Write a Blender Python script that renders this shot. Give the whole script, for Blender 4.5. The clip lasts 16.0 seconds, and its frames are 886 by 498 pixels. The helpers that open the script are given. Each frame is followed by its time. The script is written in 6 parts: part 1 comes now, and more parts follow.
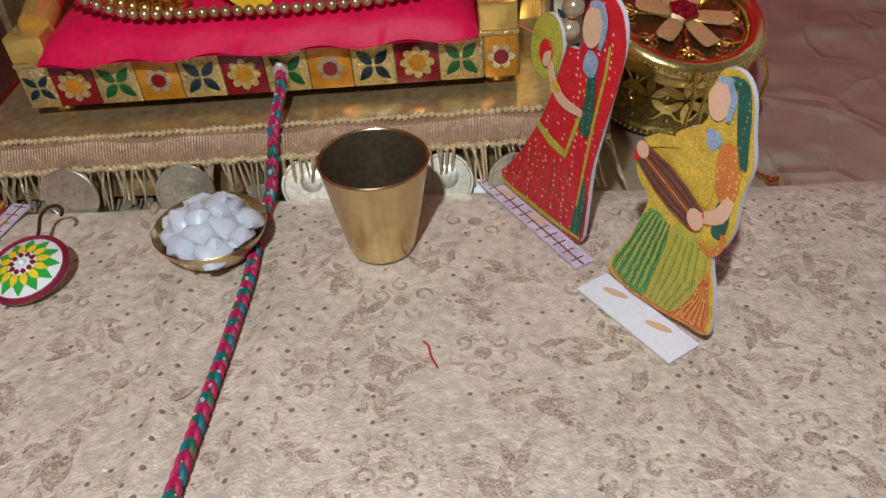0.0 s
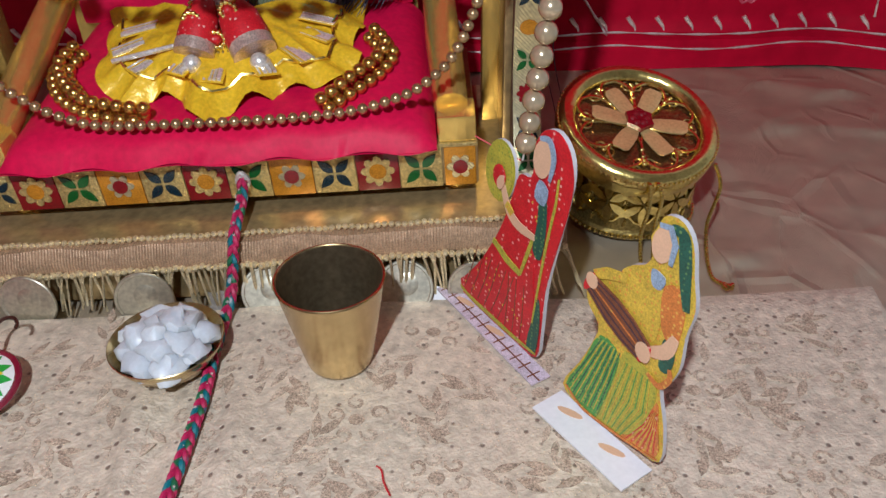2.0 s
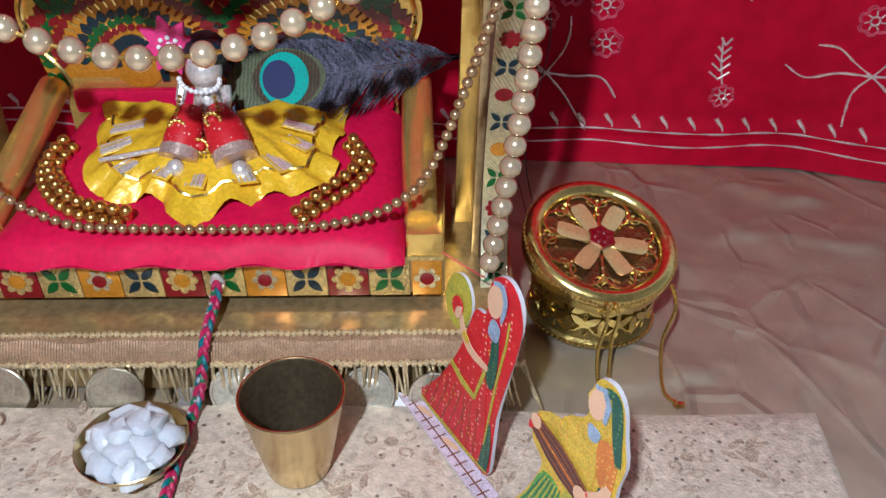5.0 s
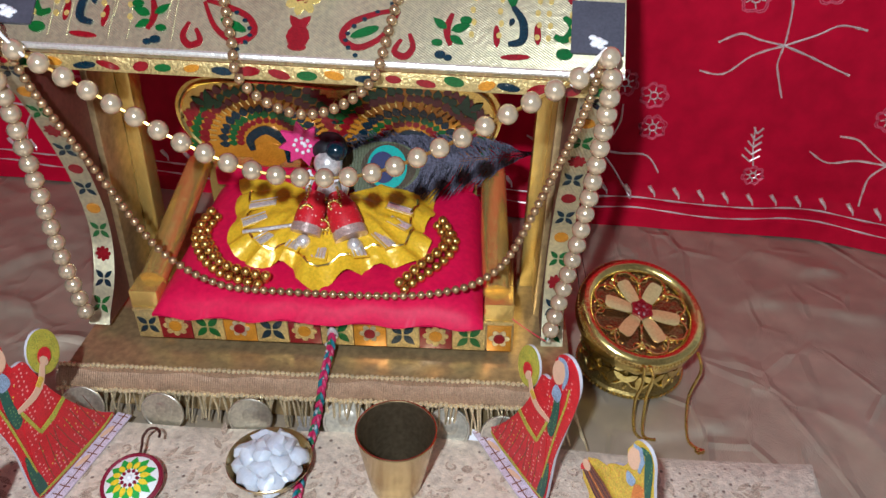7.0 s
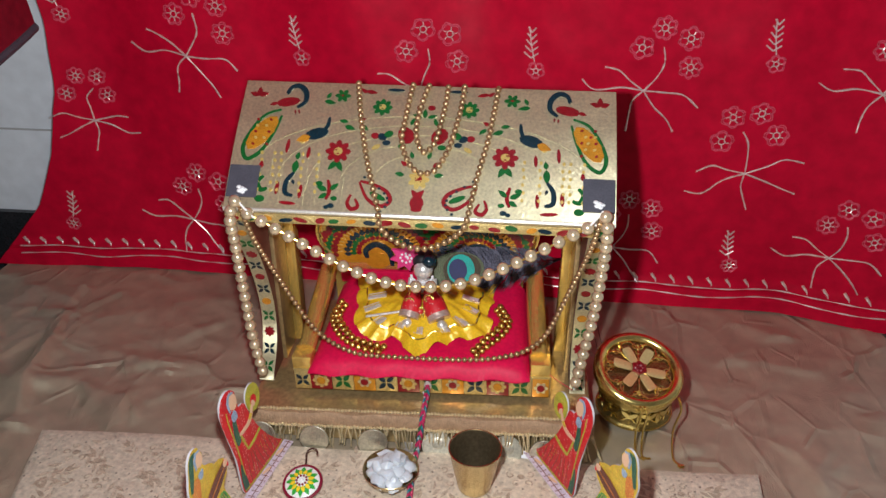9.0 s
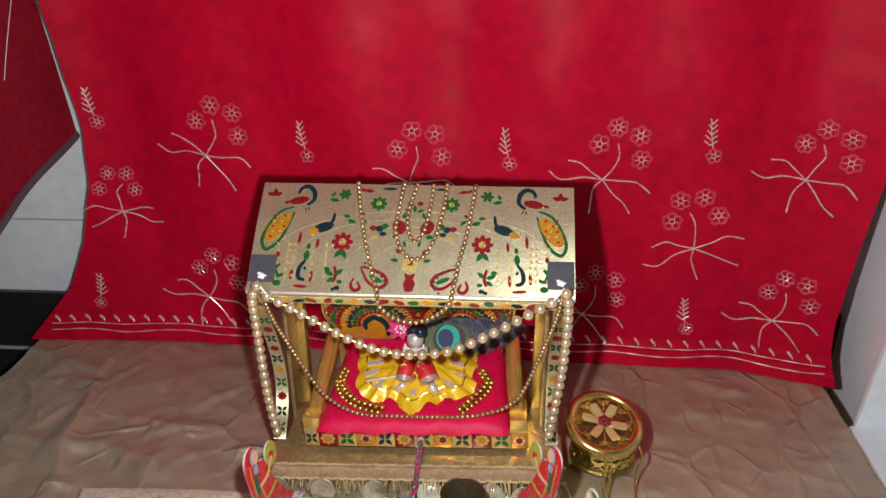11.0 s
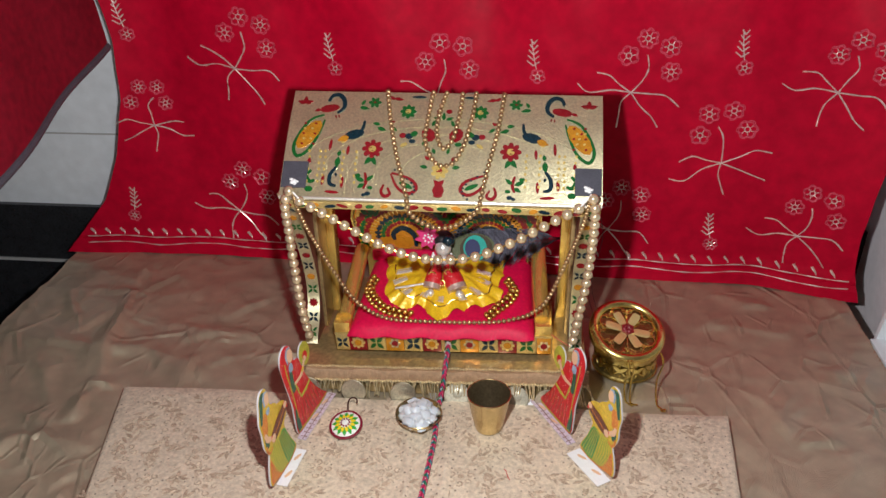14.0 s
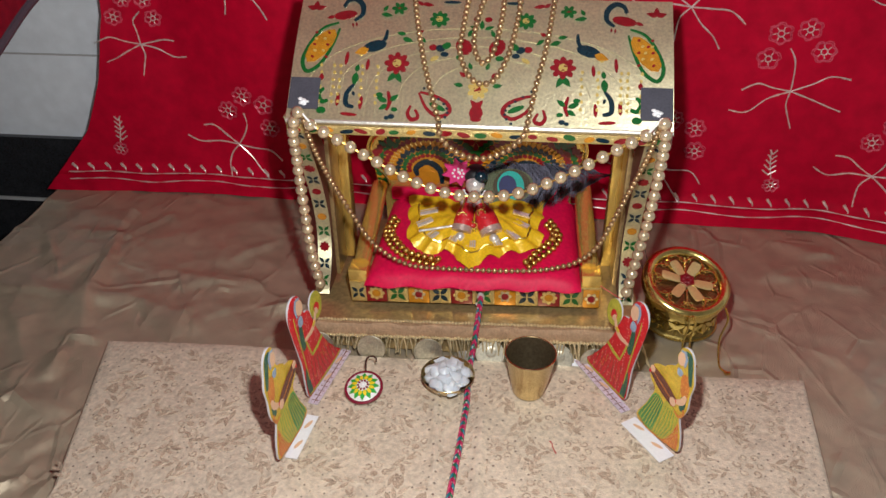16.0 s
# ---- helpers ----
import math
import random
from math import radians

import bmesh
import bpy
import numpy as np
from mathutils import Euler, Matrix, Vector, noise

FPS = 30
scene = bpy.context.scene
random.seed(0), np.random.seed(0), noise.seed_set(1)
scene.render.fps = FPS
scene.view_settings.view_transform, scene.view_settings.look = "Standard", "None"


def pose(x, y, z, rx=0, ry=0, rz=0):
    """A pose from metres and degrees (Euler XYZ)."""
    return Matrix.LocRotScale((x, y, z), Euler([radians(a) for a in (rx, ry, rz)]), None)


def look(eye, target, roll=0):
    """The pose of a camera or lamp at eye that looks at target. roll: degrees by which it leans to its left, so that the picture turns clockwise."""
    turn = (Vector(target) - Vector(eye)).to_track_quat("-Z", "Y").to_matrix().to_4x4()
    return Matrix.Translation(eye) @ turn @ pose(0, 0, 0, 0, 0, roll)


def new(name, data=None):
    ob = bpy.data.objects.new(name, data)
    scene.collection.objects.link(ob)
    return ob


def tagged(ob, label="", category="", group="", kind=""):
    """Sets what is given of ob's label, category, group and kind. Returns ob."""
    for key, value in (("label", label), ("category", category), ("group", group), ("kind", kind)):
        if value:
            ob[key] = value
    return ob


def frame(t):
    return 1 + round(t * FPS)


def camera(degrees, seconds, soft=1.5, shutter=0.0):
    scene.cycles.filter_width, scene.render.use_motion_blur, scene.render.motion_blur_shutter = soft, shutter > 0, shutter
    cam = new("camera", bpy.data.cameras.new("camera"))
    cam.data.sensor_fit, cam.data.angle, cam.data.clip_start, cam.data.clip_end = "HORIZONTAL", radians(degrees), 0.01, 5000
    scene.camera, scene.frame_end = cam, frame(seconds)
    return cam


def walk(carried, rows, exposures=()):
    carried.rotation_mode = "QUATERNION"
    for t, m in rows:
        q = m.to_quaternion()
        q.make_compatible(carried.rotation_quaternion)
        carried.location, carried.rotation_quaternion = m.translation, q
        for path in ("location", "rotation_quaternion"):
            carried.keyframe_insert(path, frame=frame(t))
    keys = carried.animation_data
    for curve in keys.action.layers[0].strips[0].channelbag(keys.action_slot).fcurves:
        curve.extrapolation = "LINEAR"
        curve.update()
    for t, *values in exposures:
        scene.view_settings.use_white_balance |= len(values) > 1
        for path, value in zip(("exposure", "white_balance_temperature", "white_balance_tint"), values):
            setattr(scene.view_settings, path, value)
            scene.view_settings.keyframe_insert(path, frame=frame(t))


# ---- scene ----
cam = camera(58.7, 16.0, soft=1.5)
PATH = [
    (0, (0.096, -0.345, 0.214), (0.042, 1.199, -1.056), -3.1),
    (0.5, (0.101, -0.34, 0.228), (0.053, 1.179, -1.072), -2.9),
    (1, (0.101, -0.343, 0.222), (0.091, 1.25, -0.988), -2.0),
    (1.5, (0.104, -0.333, 0.234), (0.086, 1.255, -0.982), -2.0),
    (2, (0.107, -0.329, 0.238), (0.105, 1.286, -0.942), -1.8),
    (2.5, (0.11, -0.33, 0.231), (0.12, 1.349, -0.855), -1.5),
    (3, (0.123, -0.322, 0.241), (0.097, 1.356, -0.847), -0.1),
    (3.5, (0.111, -0.319, 0.245), (0.143, 1.378, -0.813), 1.2),
    (6, (0.125, -0.322, 0.318), (0.113, 1.314, -0.832), 2.4),
    (6.5, (0.109, -0.338, 0.339), (0.075, 1.307, -0.798), 3.0),
    (7, (0.096, -0.381, 0.364), (0.022, 1.283, -0.743), 2.2),
    (7.5, (0.09, -0.426, 0.39), (-0.029, 1.261, -0.677), 1.9),
    (8, (0.072, -0.476, 0.44), (-0.072, 1.241, -0.575), 1.3),
    (10.3, (0.095, -0.645, 0.563), (-0.066, 1.101, -0.4), -1.0),
    (10.5, (0.093, -0.649, 0.569), (-0.065, 1.115, -0.362), -1.0),
    (11, (0.094, -0.672, 0.585), (-0.057, 1.132, -0.265), -0.7),
    (11.5, (0.102, -0.703, 0.605), (-0.041, 1.124, -0.195), -0.5),
    (12, (0.099, -0.727, 0.609), (-0.044, 1.103, -0.184), -0.5),
    (12.5, (0.102, -0.726, 0.594), (-0.038, 1.079, -0.257), -0.5),
    (13, (0.108, -0.722, 0.586), (-0.053, 1.052, -0.325), -0.7),
    (13.5, (0.102, -0.713, 0.577), (-0.082, 1.03, -0.386), -1.0),
    (14, (0.089, -0.697, 0.567), (-0.111, 1.025, -0.429), -1.2),
    (14.5, (0.075, -0.678, 0.555), (-0.126, 1.03, -0.466), -1.3),
    (15, (0.061, -0.655, 0.542), (-0.14, 1.034, -0.51), -1.3),
    (15.5, (0.053, -0.63, 0.523), (-0.142, 1.04, -0.56), -1.0),
    (16, (0.046, -0.605, 0.497), (-0.145, 1.052, -0.606), -0.7),
]
EXPOSURES = [(0.0, -0.22, 5750, 10), (3.5, 0.15, 5450, 10), (6.0, 0.28, 5300, 10), (8.2, 0.05, 5700, 10), (10.3, 0.14, 6250, 10), (14.0, 0.10, 6250, 10), (16.0, 0.0, 6250, 10)]
walk(cam, [(t, look(eye, target, roll)) for t, eye, target, roll in PATH], EXPOSURES)

# ---- light: the phone torch beside the lens, and a dim room ----
world = bpy.data.worlds.new("room")
scene.world = world
world.use_nodes = True
world.node_tree.nodes["Background"].inputs[0].default_value = (0.80, 0.86, 1.0, 1)
world.node_tree.nodes["Background"].inputs[1].default_value = 0.008


def lamp(name, kind, place, target, watts, size, colour):
    data = bpy.data.lights.new(name, kind)
    data.energy, data.color = watts, colour
    if kind == "AREA":
        data.size = size
    else:
        data.shadow_soft_size = size
    ob = new(name, data)
    ob.matrix_world = look(place, target)
    return ob


lamp("phone_torch", "POINT", (0.042, -0.455, 0.475), (0, 0, 0.1), 12.8, 0.009, (1.0, 0.975, 0.92))
lamp("room_light", "AREA", (0.1, -0.5, 1.9), (0, 0.0, 0), 0.40, 0.9, (0.86, 0.92, 1.0))
scene.view_settings.exposure = 0.0

C = 0.006  # the shrine's middle


def tilt(x):
    """The base stands a little askew: its height over the level."""
    return 0.034 * (x - C)


TABLE = -0.010  # the brown cloth


# ---- materials ----
def mat(name, colour, rough=0.6, metal=0.0, tint=0.12, scale=60.0, bump=0.0, bump_scale=0.0, spec=0.5, coat=0.0, sheen=0.0, piece=0.0):
    """Principled surface, mottled at two scales, with fine relief."""
    m = bpy.data.materials.new(name)
    m.use_nodes = True
    t = m.node_tree
    b = t.nodes["Principled BSDF"]
    b.inputs["Roughness"].default_value = rough
    b.inputs["Metallic"].default_value = metal
    b.inputs["Specular IOR Level"].default_value = spec
    b.inputs["Coat Weight"].default_value = coat
    b.inputs["Coat Roughness"].default_value = 0.12
    b.inputs["Sheen Weight"].default_value = sheen
    geo = t.nodes.new("ShaderNodeTexCoord")
    n1 = t.nodes.new("ShaderNodeTexNoise")
    n1.inputs["Scale"].default_value = scale
    n1.inputs["Detail"].default_value = 6
    n2 = t.nodes.new("ShaderNodeTexNoise")
    n2.inputs["Scale"].default_value = scale * 9
    n2.inputs["Detail"].default_value = 3
    mix = t.nodes.new("ShaderNodeMath")
    mix.operation = "MULTIPLY_ADD"
    mix.inputs[1].default_value = 0.5
    ramp = t.nodes.new("ShaderNodeMapRange")
    ramp.inputs[1].default_value, ramp.inputs[2].default_value = 0.45, 1.0
    ramp.inputs[3].default_value, ramp.inputs[4].default_value = 1 - tint * 2, 1 + tint
    hsv = t.nodes.new("ShaderNodeHueSaturation")
    hsv.inputs["Color"].default_value = (*colour, 1)
    for n in (n1, n2):
        t.links.new(geo.outputs["Object"], n.inputs["Vector"])
    t.links.new(n1.outputs[0], mix.inputs[0])
    t.links.new(n2.outputs[0], mix.inputs[2])
    t.links.new(mix.outputs[0], ramp.inputs[0])
    if piece:
        info = t.nodes.new("ShaderNodeObjectInfo")
        one = t.nodes.new("ShaderNodeMapRange")
        one.inputs[3].default_value, one.inputs[4].default_value = 1 - piece, 1 + piece
        both = t.nodes.new("ShaderNodeMath")
        both.operation = "MULTIPLY"
        t.links.new(info.outputs["Random"], one.inputs[0])
        t.links.new(one.outputs[0], both.inputs[0])
        t.links.new(ramp.outputs[0], both.inputs[1])
        t.links.new(both.outputs[0], hsv.inputs["Value"])
    else:
        t.links.new(ramp.outputs[0], hsv.inputs["Value"])
    t.links.new(hsv.outputs[0], b.inputs["Base Color"])
    if bump:
        n3 = t.nodes.new("ShaderNodeTexNoise")
        n3.inputs["Scale"].default_value = bump_scale or scale * 4
        n3.inputs["Detail"].default_value = 4
        bp = t.nodes.new("ShaderNodeBump")
        bp.inputs["Strength"].default_value = bump
        bp.inputs["Distance"].default_value = 0.002
        t.links.new(geo.outputs["Object"], n3.inputs["Vector"])
        t.links.new(n3.outputs[0], bp.inputs["Height"])
        t.links.new(bp.outputs[0], b.inputs["Normal"])
    return m


def weave(m, across, along, amount=0.25, axis="X"):
    """Adds a fine thread relief to a material."""
    t = m.node_tree
    b = t.nodes["Principled BSDF"]
    co = t.nodes.new("ShaderNodeTexCoord")
    w = t.nodes.new("ShaderNodeTexWave")
    w.bands_direction = axis
    w.inputs["Scale"].default_value = across
    w.inputs["Distortion"].default_value = along
    bp = t.nodes.new("ShaderNodeBump")
    bp.inputs["Strength"].default_value = amount
    bp.inputs["Distance"].default_value = 0.0006
    t.links.new(co.outputs["Object"], w.inputs["Vector"])
    t.links.new(w.outputs["Fac"], bp.inputs["Height"])
    old = b.inputs["Normal"].links
    if old:
        t.links.new(old[0].from_socket, bp.inputs["Normal"])
    t.links.new(bp.outputs[0], b.inputs["Normal"])
    return m


GOLD = mat("gold_foil", (0.86, 0.61, 0.17), 0.24, 0.75, 0.08, 40, 0.22, 130)
GOLD_DULL = mat("brass_sheet", (0.50, 0.37, 0.18), 0.30, 0.65, 0.18, 25, 0.2, 120)
GOLD_BRIGHT = mat("gilt_plastic", (0.88, 0.70, 0.24), 0.22, 1.0, 0.15, 60, 0.15, 200)
BRASS = weave(mat("brushed_brass", (0.60, 0.46, 0.23), 0.25, 1.0, 0.07, 30, 0.06, 150), 160, 1.5, 0.03, "Z")
# the tumbler's brass again, darker: the shade inside the cup is in the colour
BRASS_IN = mat("shaded_brass", (0.22, 0.17, 0.10), 0.40, 0.8, 0.18, 40, 0.15, 90)
SILVERY = weave(mat("pale_embossed_metal", (0.68, 0.63, 0.41), 0.34, 0.75, 0.14, 50, 0.18, 420), 330, 0.6, 0.4, "DIAGONAL")
PALE_GOLD = mat("hammered_pale_gold", (0.74, 0.58, 0.24), 0.34, 0.7, 0.22, 90, 0.6, 620)
EDGE_METAL = mat("bright_rolled_edge", (0.80, 0.78, 0.70), 0.30, 0.6, 0.10, 120, 0.2, 300)
RED_SATIN = weave(mat("red_satin", (0.64, 0.004, 0.062), 0.50, 0, 0.10, 30, 0.2, 50, spec=0.22), 420, 2.0, 0.06)
RED_CLOTH = mat("red_curtain_cloth", (0.52, 0.0015, 0.027), 0.48, 0, 0.12, 7, 0.14, 24, spec=0.10)
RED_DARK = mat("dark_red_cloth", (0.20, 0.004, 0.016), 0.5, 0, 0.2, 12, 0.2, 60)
BROWN = mat("brown_satin_cloth", (0.55, 0.460, 0.335), 0.46, 0.50, 0.10, 5, 0.10, 16)


def creases(m, scale, depth):
    """Sharp crumpled folds as relief."""
    t = m.node_tree
    b = t.nodes["Principled BSDF"]
    co = t.nodes.new("ShaderNodeTexCoord")
    mp = t.nodes.new("ShaderNodeMapping")
    mp.inputs["Rotation"].default_value = (0, 0, radians(32))
    mp.inputs["Scale"].default_value = (1.0, 0.45, 1.0)
    n = t.nodes.new("ShaderNodeTexNoise")
    n.noise_type = "RIDGED_MULTIFRACTAL"
    n.inputs["Scale"].default_value = scale
    n.inputs["Detail"].default_value = 3.0
    warp = t.nodes.new("ShaderNodeTexNoise")
    warp.inputs["Scale"].default_value = 9.0
    bend = t.nodes.new("ShaderNodeMixRGB")
    bend.inputs[0].default_value = 0.10
    cell = t.nodes.new("ShaderNodeTexVoronoi")
    cell.inputs["Scale"].default_value = scale * 1.1
    t.links.new(mp.outputs[0], warp.inputs["Vector"])
    t.links.new(mp.outputs[0], bend.inputs[1])
    t.links.new(warp.outputs["Color"], bend.inputs[2])
    t.links.new(bend.outputs[0], cell.inputs["Vector"])
    b2 = t.nodes.new("ShaderNodeBump")
    b2.inputs["Strength"].default_value = 0.6
    b2.inputs["Distance"].default_value = depth * 0.35
    t.links.new(cell.outputs["Distance"], b2.inputs["Height"])
    t.links.new(b.inputs["Normal"].links[0].from_socket, b2.inputs["Normal"])
    t.links.new(b2.outputs[0], b.inputs["Normal"])
    bp = t.nodes.new("ShaderNodeBump")
    bp.inputs["Strength"].default_value = 0.6
    bp.inputs["Distance"].default_value = depth
    t.links.new(co.outputs["Object"], mp.inputs["Vector"])
    t.links.new(mp.outputs[0], n.inputs["Vector"])
    t.links.new(n.outputs[0], bp.inputs["Height"])
    t.links.new(b.inputs["Normal"].links[0].from_socket, bp.inputs["Normal"])
    t.links.new(bp.outputs[0], b.inputs["Normal"])


creases(BROWN, 20.0, 0.0046)


def crinkles(m):
    """Thin straight creases here and there, as in pressed and crumpled satin."""
    t = m.node_tree
    b = t.nodes["Principled BSDF"]
    b.inputs["Coat Weight"].default_value = 0.5
    b.inputs["Coat Roughness"].default_value = 0.28
    co = t.nodes.new("ShaderNodeTexCoord")
    for scale, wide, high, turn in ((13.0, 0.050, 0.0030, 20), (24.0, 0.07, 0.0015, -35)):
        mp = t.nodes.new("ShaderNodeMapping")
        mp.inputs["Rotation"].default_value = (0, 0, radians(turn))
        mp.inputs["Scale"].default_value = (1.0, 0.6, 0.2)
        v = t.nodes.new("ShaderNodeTexVoronoi")
        v.feature = "DISTANCE_TO_EDGE"
        v.inputs["Scale"].default_value = scale
        r = t.nodes.new("ShaderNodeMapRange")
        for i, q in enumerate((wide, 0.0, 0.0, 1.0)):
            r.inputs[i + 1].default_value = q
        n = t.nodes.new("ShaderNodeTexNoise")
        n.inputs["Scale"].default_value = scale * 0.9
        k = t.nodes.new("ShaderNodeMapRange")
        for i, q in enumerate((0.50, 0.66, 0.0, 1.0)):
            k.inputs[i + 1].default_value = q
        mul = t.nodes.new("ShaderNodeMath")
        mul.operation = "MULTIPLY"
        bp = t.nodes.new("ShaderNodeBump")
        bp.inputs["Strength"].default_value = 1.0
        bp.inputs["Distance"].default_value = high
        t.links.new(co.outputs["Object"], mp.inputs["Vector"])
        t.links.new(mp.outputs[0], v.inputs["Vector"])
        t.links.new(co.outputs["Object"], n.inputs["Vector"])
        t.links.new(v.outputs["Distance"], r.inputs[0])
        t.links.new(n.outputs[0], k.inputs[0])
        t.links.new(r.outputs[0], mul.inputs[0])
        t.links.new(k.outputs[0], mul.inputs[1])
        t.links.new(mul.outputs[0], bp.inputs["Height"])
        t.links.new(b.inputs["Normal"].links[0].from_socket, bp.inputs["Normal"])
        t.links.new(bp.outputs[0], b.inputs["Normal"])


crinkles(BROWN)
weave(BROWN, 900, 3.0, 0.35)
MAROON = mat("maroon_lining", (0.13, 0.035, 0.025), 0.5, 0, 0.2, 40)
WALL = mat("white_tile_wall", (0.78, 0.83, 0.90), 0.35, 0, 0.05, 6)
WALL_PLASTER = mat("lilac_plaster", (0.88, 0.84, 0.90), 0.6, 0, 0.04, 8, 0.1, 200)
WALL_BLUE = mat("bluish_white_paint", (0.84, 0.91, 0.97), 0.55, 0, 0.04, 8, 0.1, 200)
BLACK_TILE = mat("black_granite", (0.022, 0.023, 0.027), 0.25, 0, 0.3, 60)
JOINT = mat("grey_joint", (0.45, 0.45, 0.46), 0.8, 0, 0.1, 60)
PLAIN_FLOOR = mat("dark_floor", (0.05, 0.05, 0.055), 0.3, 0, 0.2, 20)
PLAIN_WALL = mat("room_plaster", (0.60, 0.58, 0.56), 0.8, 0, 0.06, 4)
TAPE = mat("dark_grey_tape", (0.065, 0.065, 0.085), 0.45, 0, 0.15, 80)
GLUE = mat("white_glue", (0.85, 0.86, 0.88), 0.35, 0, 0.05, 200)
E_RED = mat("red_enamel", (0.23, 0.004, 0.010), 0.22, 0.0, 0.25, 160, coat=0.2)
E_GREEN = mat("green_enamel", (0.007, 0.105, 0.018), 0.22, 0.0, 0.25, 160, coat=0.2)
E_BLUE = mat("teal_enamel", (0.004, 0.022, 0.036), 0.22, 0.0, 0.25, 160, coat=0.2)
E_GOLD = mat("amber_enamel", (0.66, 0.28, 0.018), 0.25, 0.3, 0.25, 160, coat=0.2)
E_YELLOW = mat("yellow_gold_dot", (0.74, 0.55, 0.16), 0.35, 0.5, 0.15, 120)
PEARL = mat("cream_pearl", (0.68, 0.555, 0.37), 0.22, 0.62, 0.06, 60, coat=0.7, piece=0.08)
BEAD = mat("bronze_bead", (0.50, 0.34, 0.18), 0.26, 0.75, 0.1, 60, piece=0.12)
BEAD_GOLD = mat("gold_bead", (0.72, 0.45, 0.12), 0.22, 0.95, 0.1, 60, piece=0.1)
THREAD = mat("silver_thread", (0.92, 0.78, 0.75), 0.30, 0.5, 0.3, 300)
PINK_THREAD = mat("pink_silk_thread", (0.74, 0.10, 0.17), 0.40, 0.15, 0.25, 300)
STRING = mat("clear_string", (0.75, 0.74, 0.72), 0.4, 0, 0.05, 80)
YELLOW_CLOTH = mat("yellow_satin", (0.86, 0.55, 0.018), 0.30, 0.1, 0.12, 60, 0.6, 110)
SILVER = mat("silver_foil", (0.86, 0.83, 0.80), 0.28, 0.55, 0.2, 90, 0.3, 150)
CUFF = mat("dull_rose_foil", (0.62, 0.46, 0.40), 0.35, 0.5, 0.25, 120, 0.4, 200)
PINK = mat("pink_felt", (0.72, 0.04, 0.22), 0.5, 0, 0.1, 60)
SUGAR = mat("sugar_crystal", (0.62, 0.67, 0.74), 0.35, 0, 0.05, 60, 0.2, 150)
SUGAR.node_tree.nodes["Principled BSDF"].inputs["Subsurface Weight"].default_value = 0.7
SUGAR.node_tree.nodes["Principled BSDF"].inputs["Subsurface Radius"].default_value = (0.006, 0.007, 0.008)
SUGAR.node_tree.nodes["Principled BSDF"].inputs["Subsurface Scale"].default_value = 1.0
PETAL = mat("pale_gold_petal", (0.82, 0.64, 0.27), 0.20, 0.55, 0.15, 90, 0.25, 110, coat=0.5)
LID_DARK = mat("brown_gilt_lining", (0.30, 0.15, 0.055), 0.20, 0.85, 0.3, 60, 0.5, 180)
# gilt darkened in its colour for the shade in the openwork's gaps
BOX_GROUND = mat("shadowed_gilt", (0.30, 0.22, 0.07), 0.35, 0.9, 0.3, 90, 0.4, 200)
CARD_EDGE = mat("white_card_edge", (0.58, 0.57, 0.60), 0.6, 0, 0.06, 90)
CARD_WHITE = mat("white_card", (0.82, 0.82, 0.86), 0.5, 0, 0.03, 50)
C_RED = mat("printed_red", (0.60, 0.012, 0.022), 0.45, 0, 0.2, 160)
C_GREEN = mat("printed_green", (0.10, 0.34, 0.07), 0.45, 0, 0.25, 160)
C_DGREEN = mat("printed_dark_green", (0.02, 0.10, 0.07), 0.45, 0, 0.25, 160)
C_YELLOW = mat("printed_yellow", (0.66, 0.46, 0.05), 0.45, 0, 0.25, 160)
C_ORANGE = mat("printed_orange", (0.62, 0.20, 0.04), 0.45, 0, 0.2, 160)
C_BROWN = mat("printed_brown", (0.20, 0.065, 0.028), 0.45, 0, 0.25, 160)
C_SKIN = mat("printed_peach", (0.72, 0.46, 0.30), 0.45, 0, 0.06, 160)
C_BLUE = mat("printed_pale_blue", (0.30, 0.40, 0.55), 0.45, 0, 0.3, 200)
C_OLIVE = mat("printed_olive", (0.48, 0.44, 0.05), 0.45, 0, 0.25, 200)
C_LILAC = mat("printed_lilac_brick", (0.66, 0.56, 0.66), 0.5, 0, 0.25, 200)
C_DARK = mat("printed_dark_line", (0.06, 0.03, 0.05), 0.5, 0, 0.2, 200)
FEATHER = weave(mat("grey_feather_barbs", (0.105, 0.105, 0.155), 0.5, 0, 0.5, 90), 160, 3.0, 0.6)
F_OLIVE = weave(mat("olive_feather", (0.12, 0.14, 0.07), 0.45, 0.1, 0.3, 120), 160, 3.0, 0.5)
F_TEAL = mat("turquoise_feather", (0.0, 0.40, 0.34), 0.6, 0.0, 0.2, 120)
PLUME = mat("dark_grey_plume", (0.035, 0.033, 0.042), 0.5, 0, 0.4, 120)
F_BRONZE = weave(mat("bronze_feather", (0.075, 0.055, 0.028), 0.45, 0.2, 0.3, 120), 160, 3.0, 0.5)
F_BLUE = mat("deep_blue_feather", (0.006, 0.012, 0.10), 0.6, 0.0, 0.2, 120)


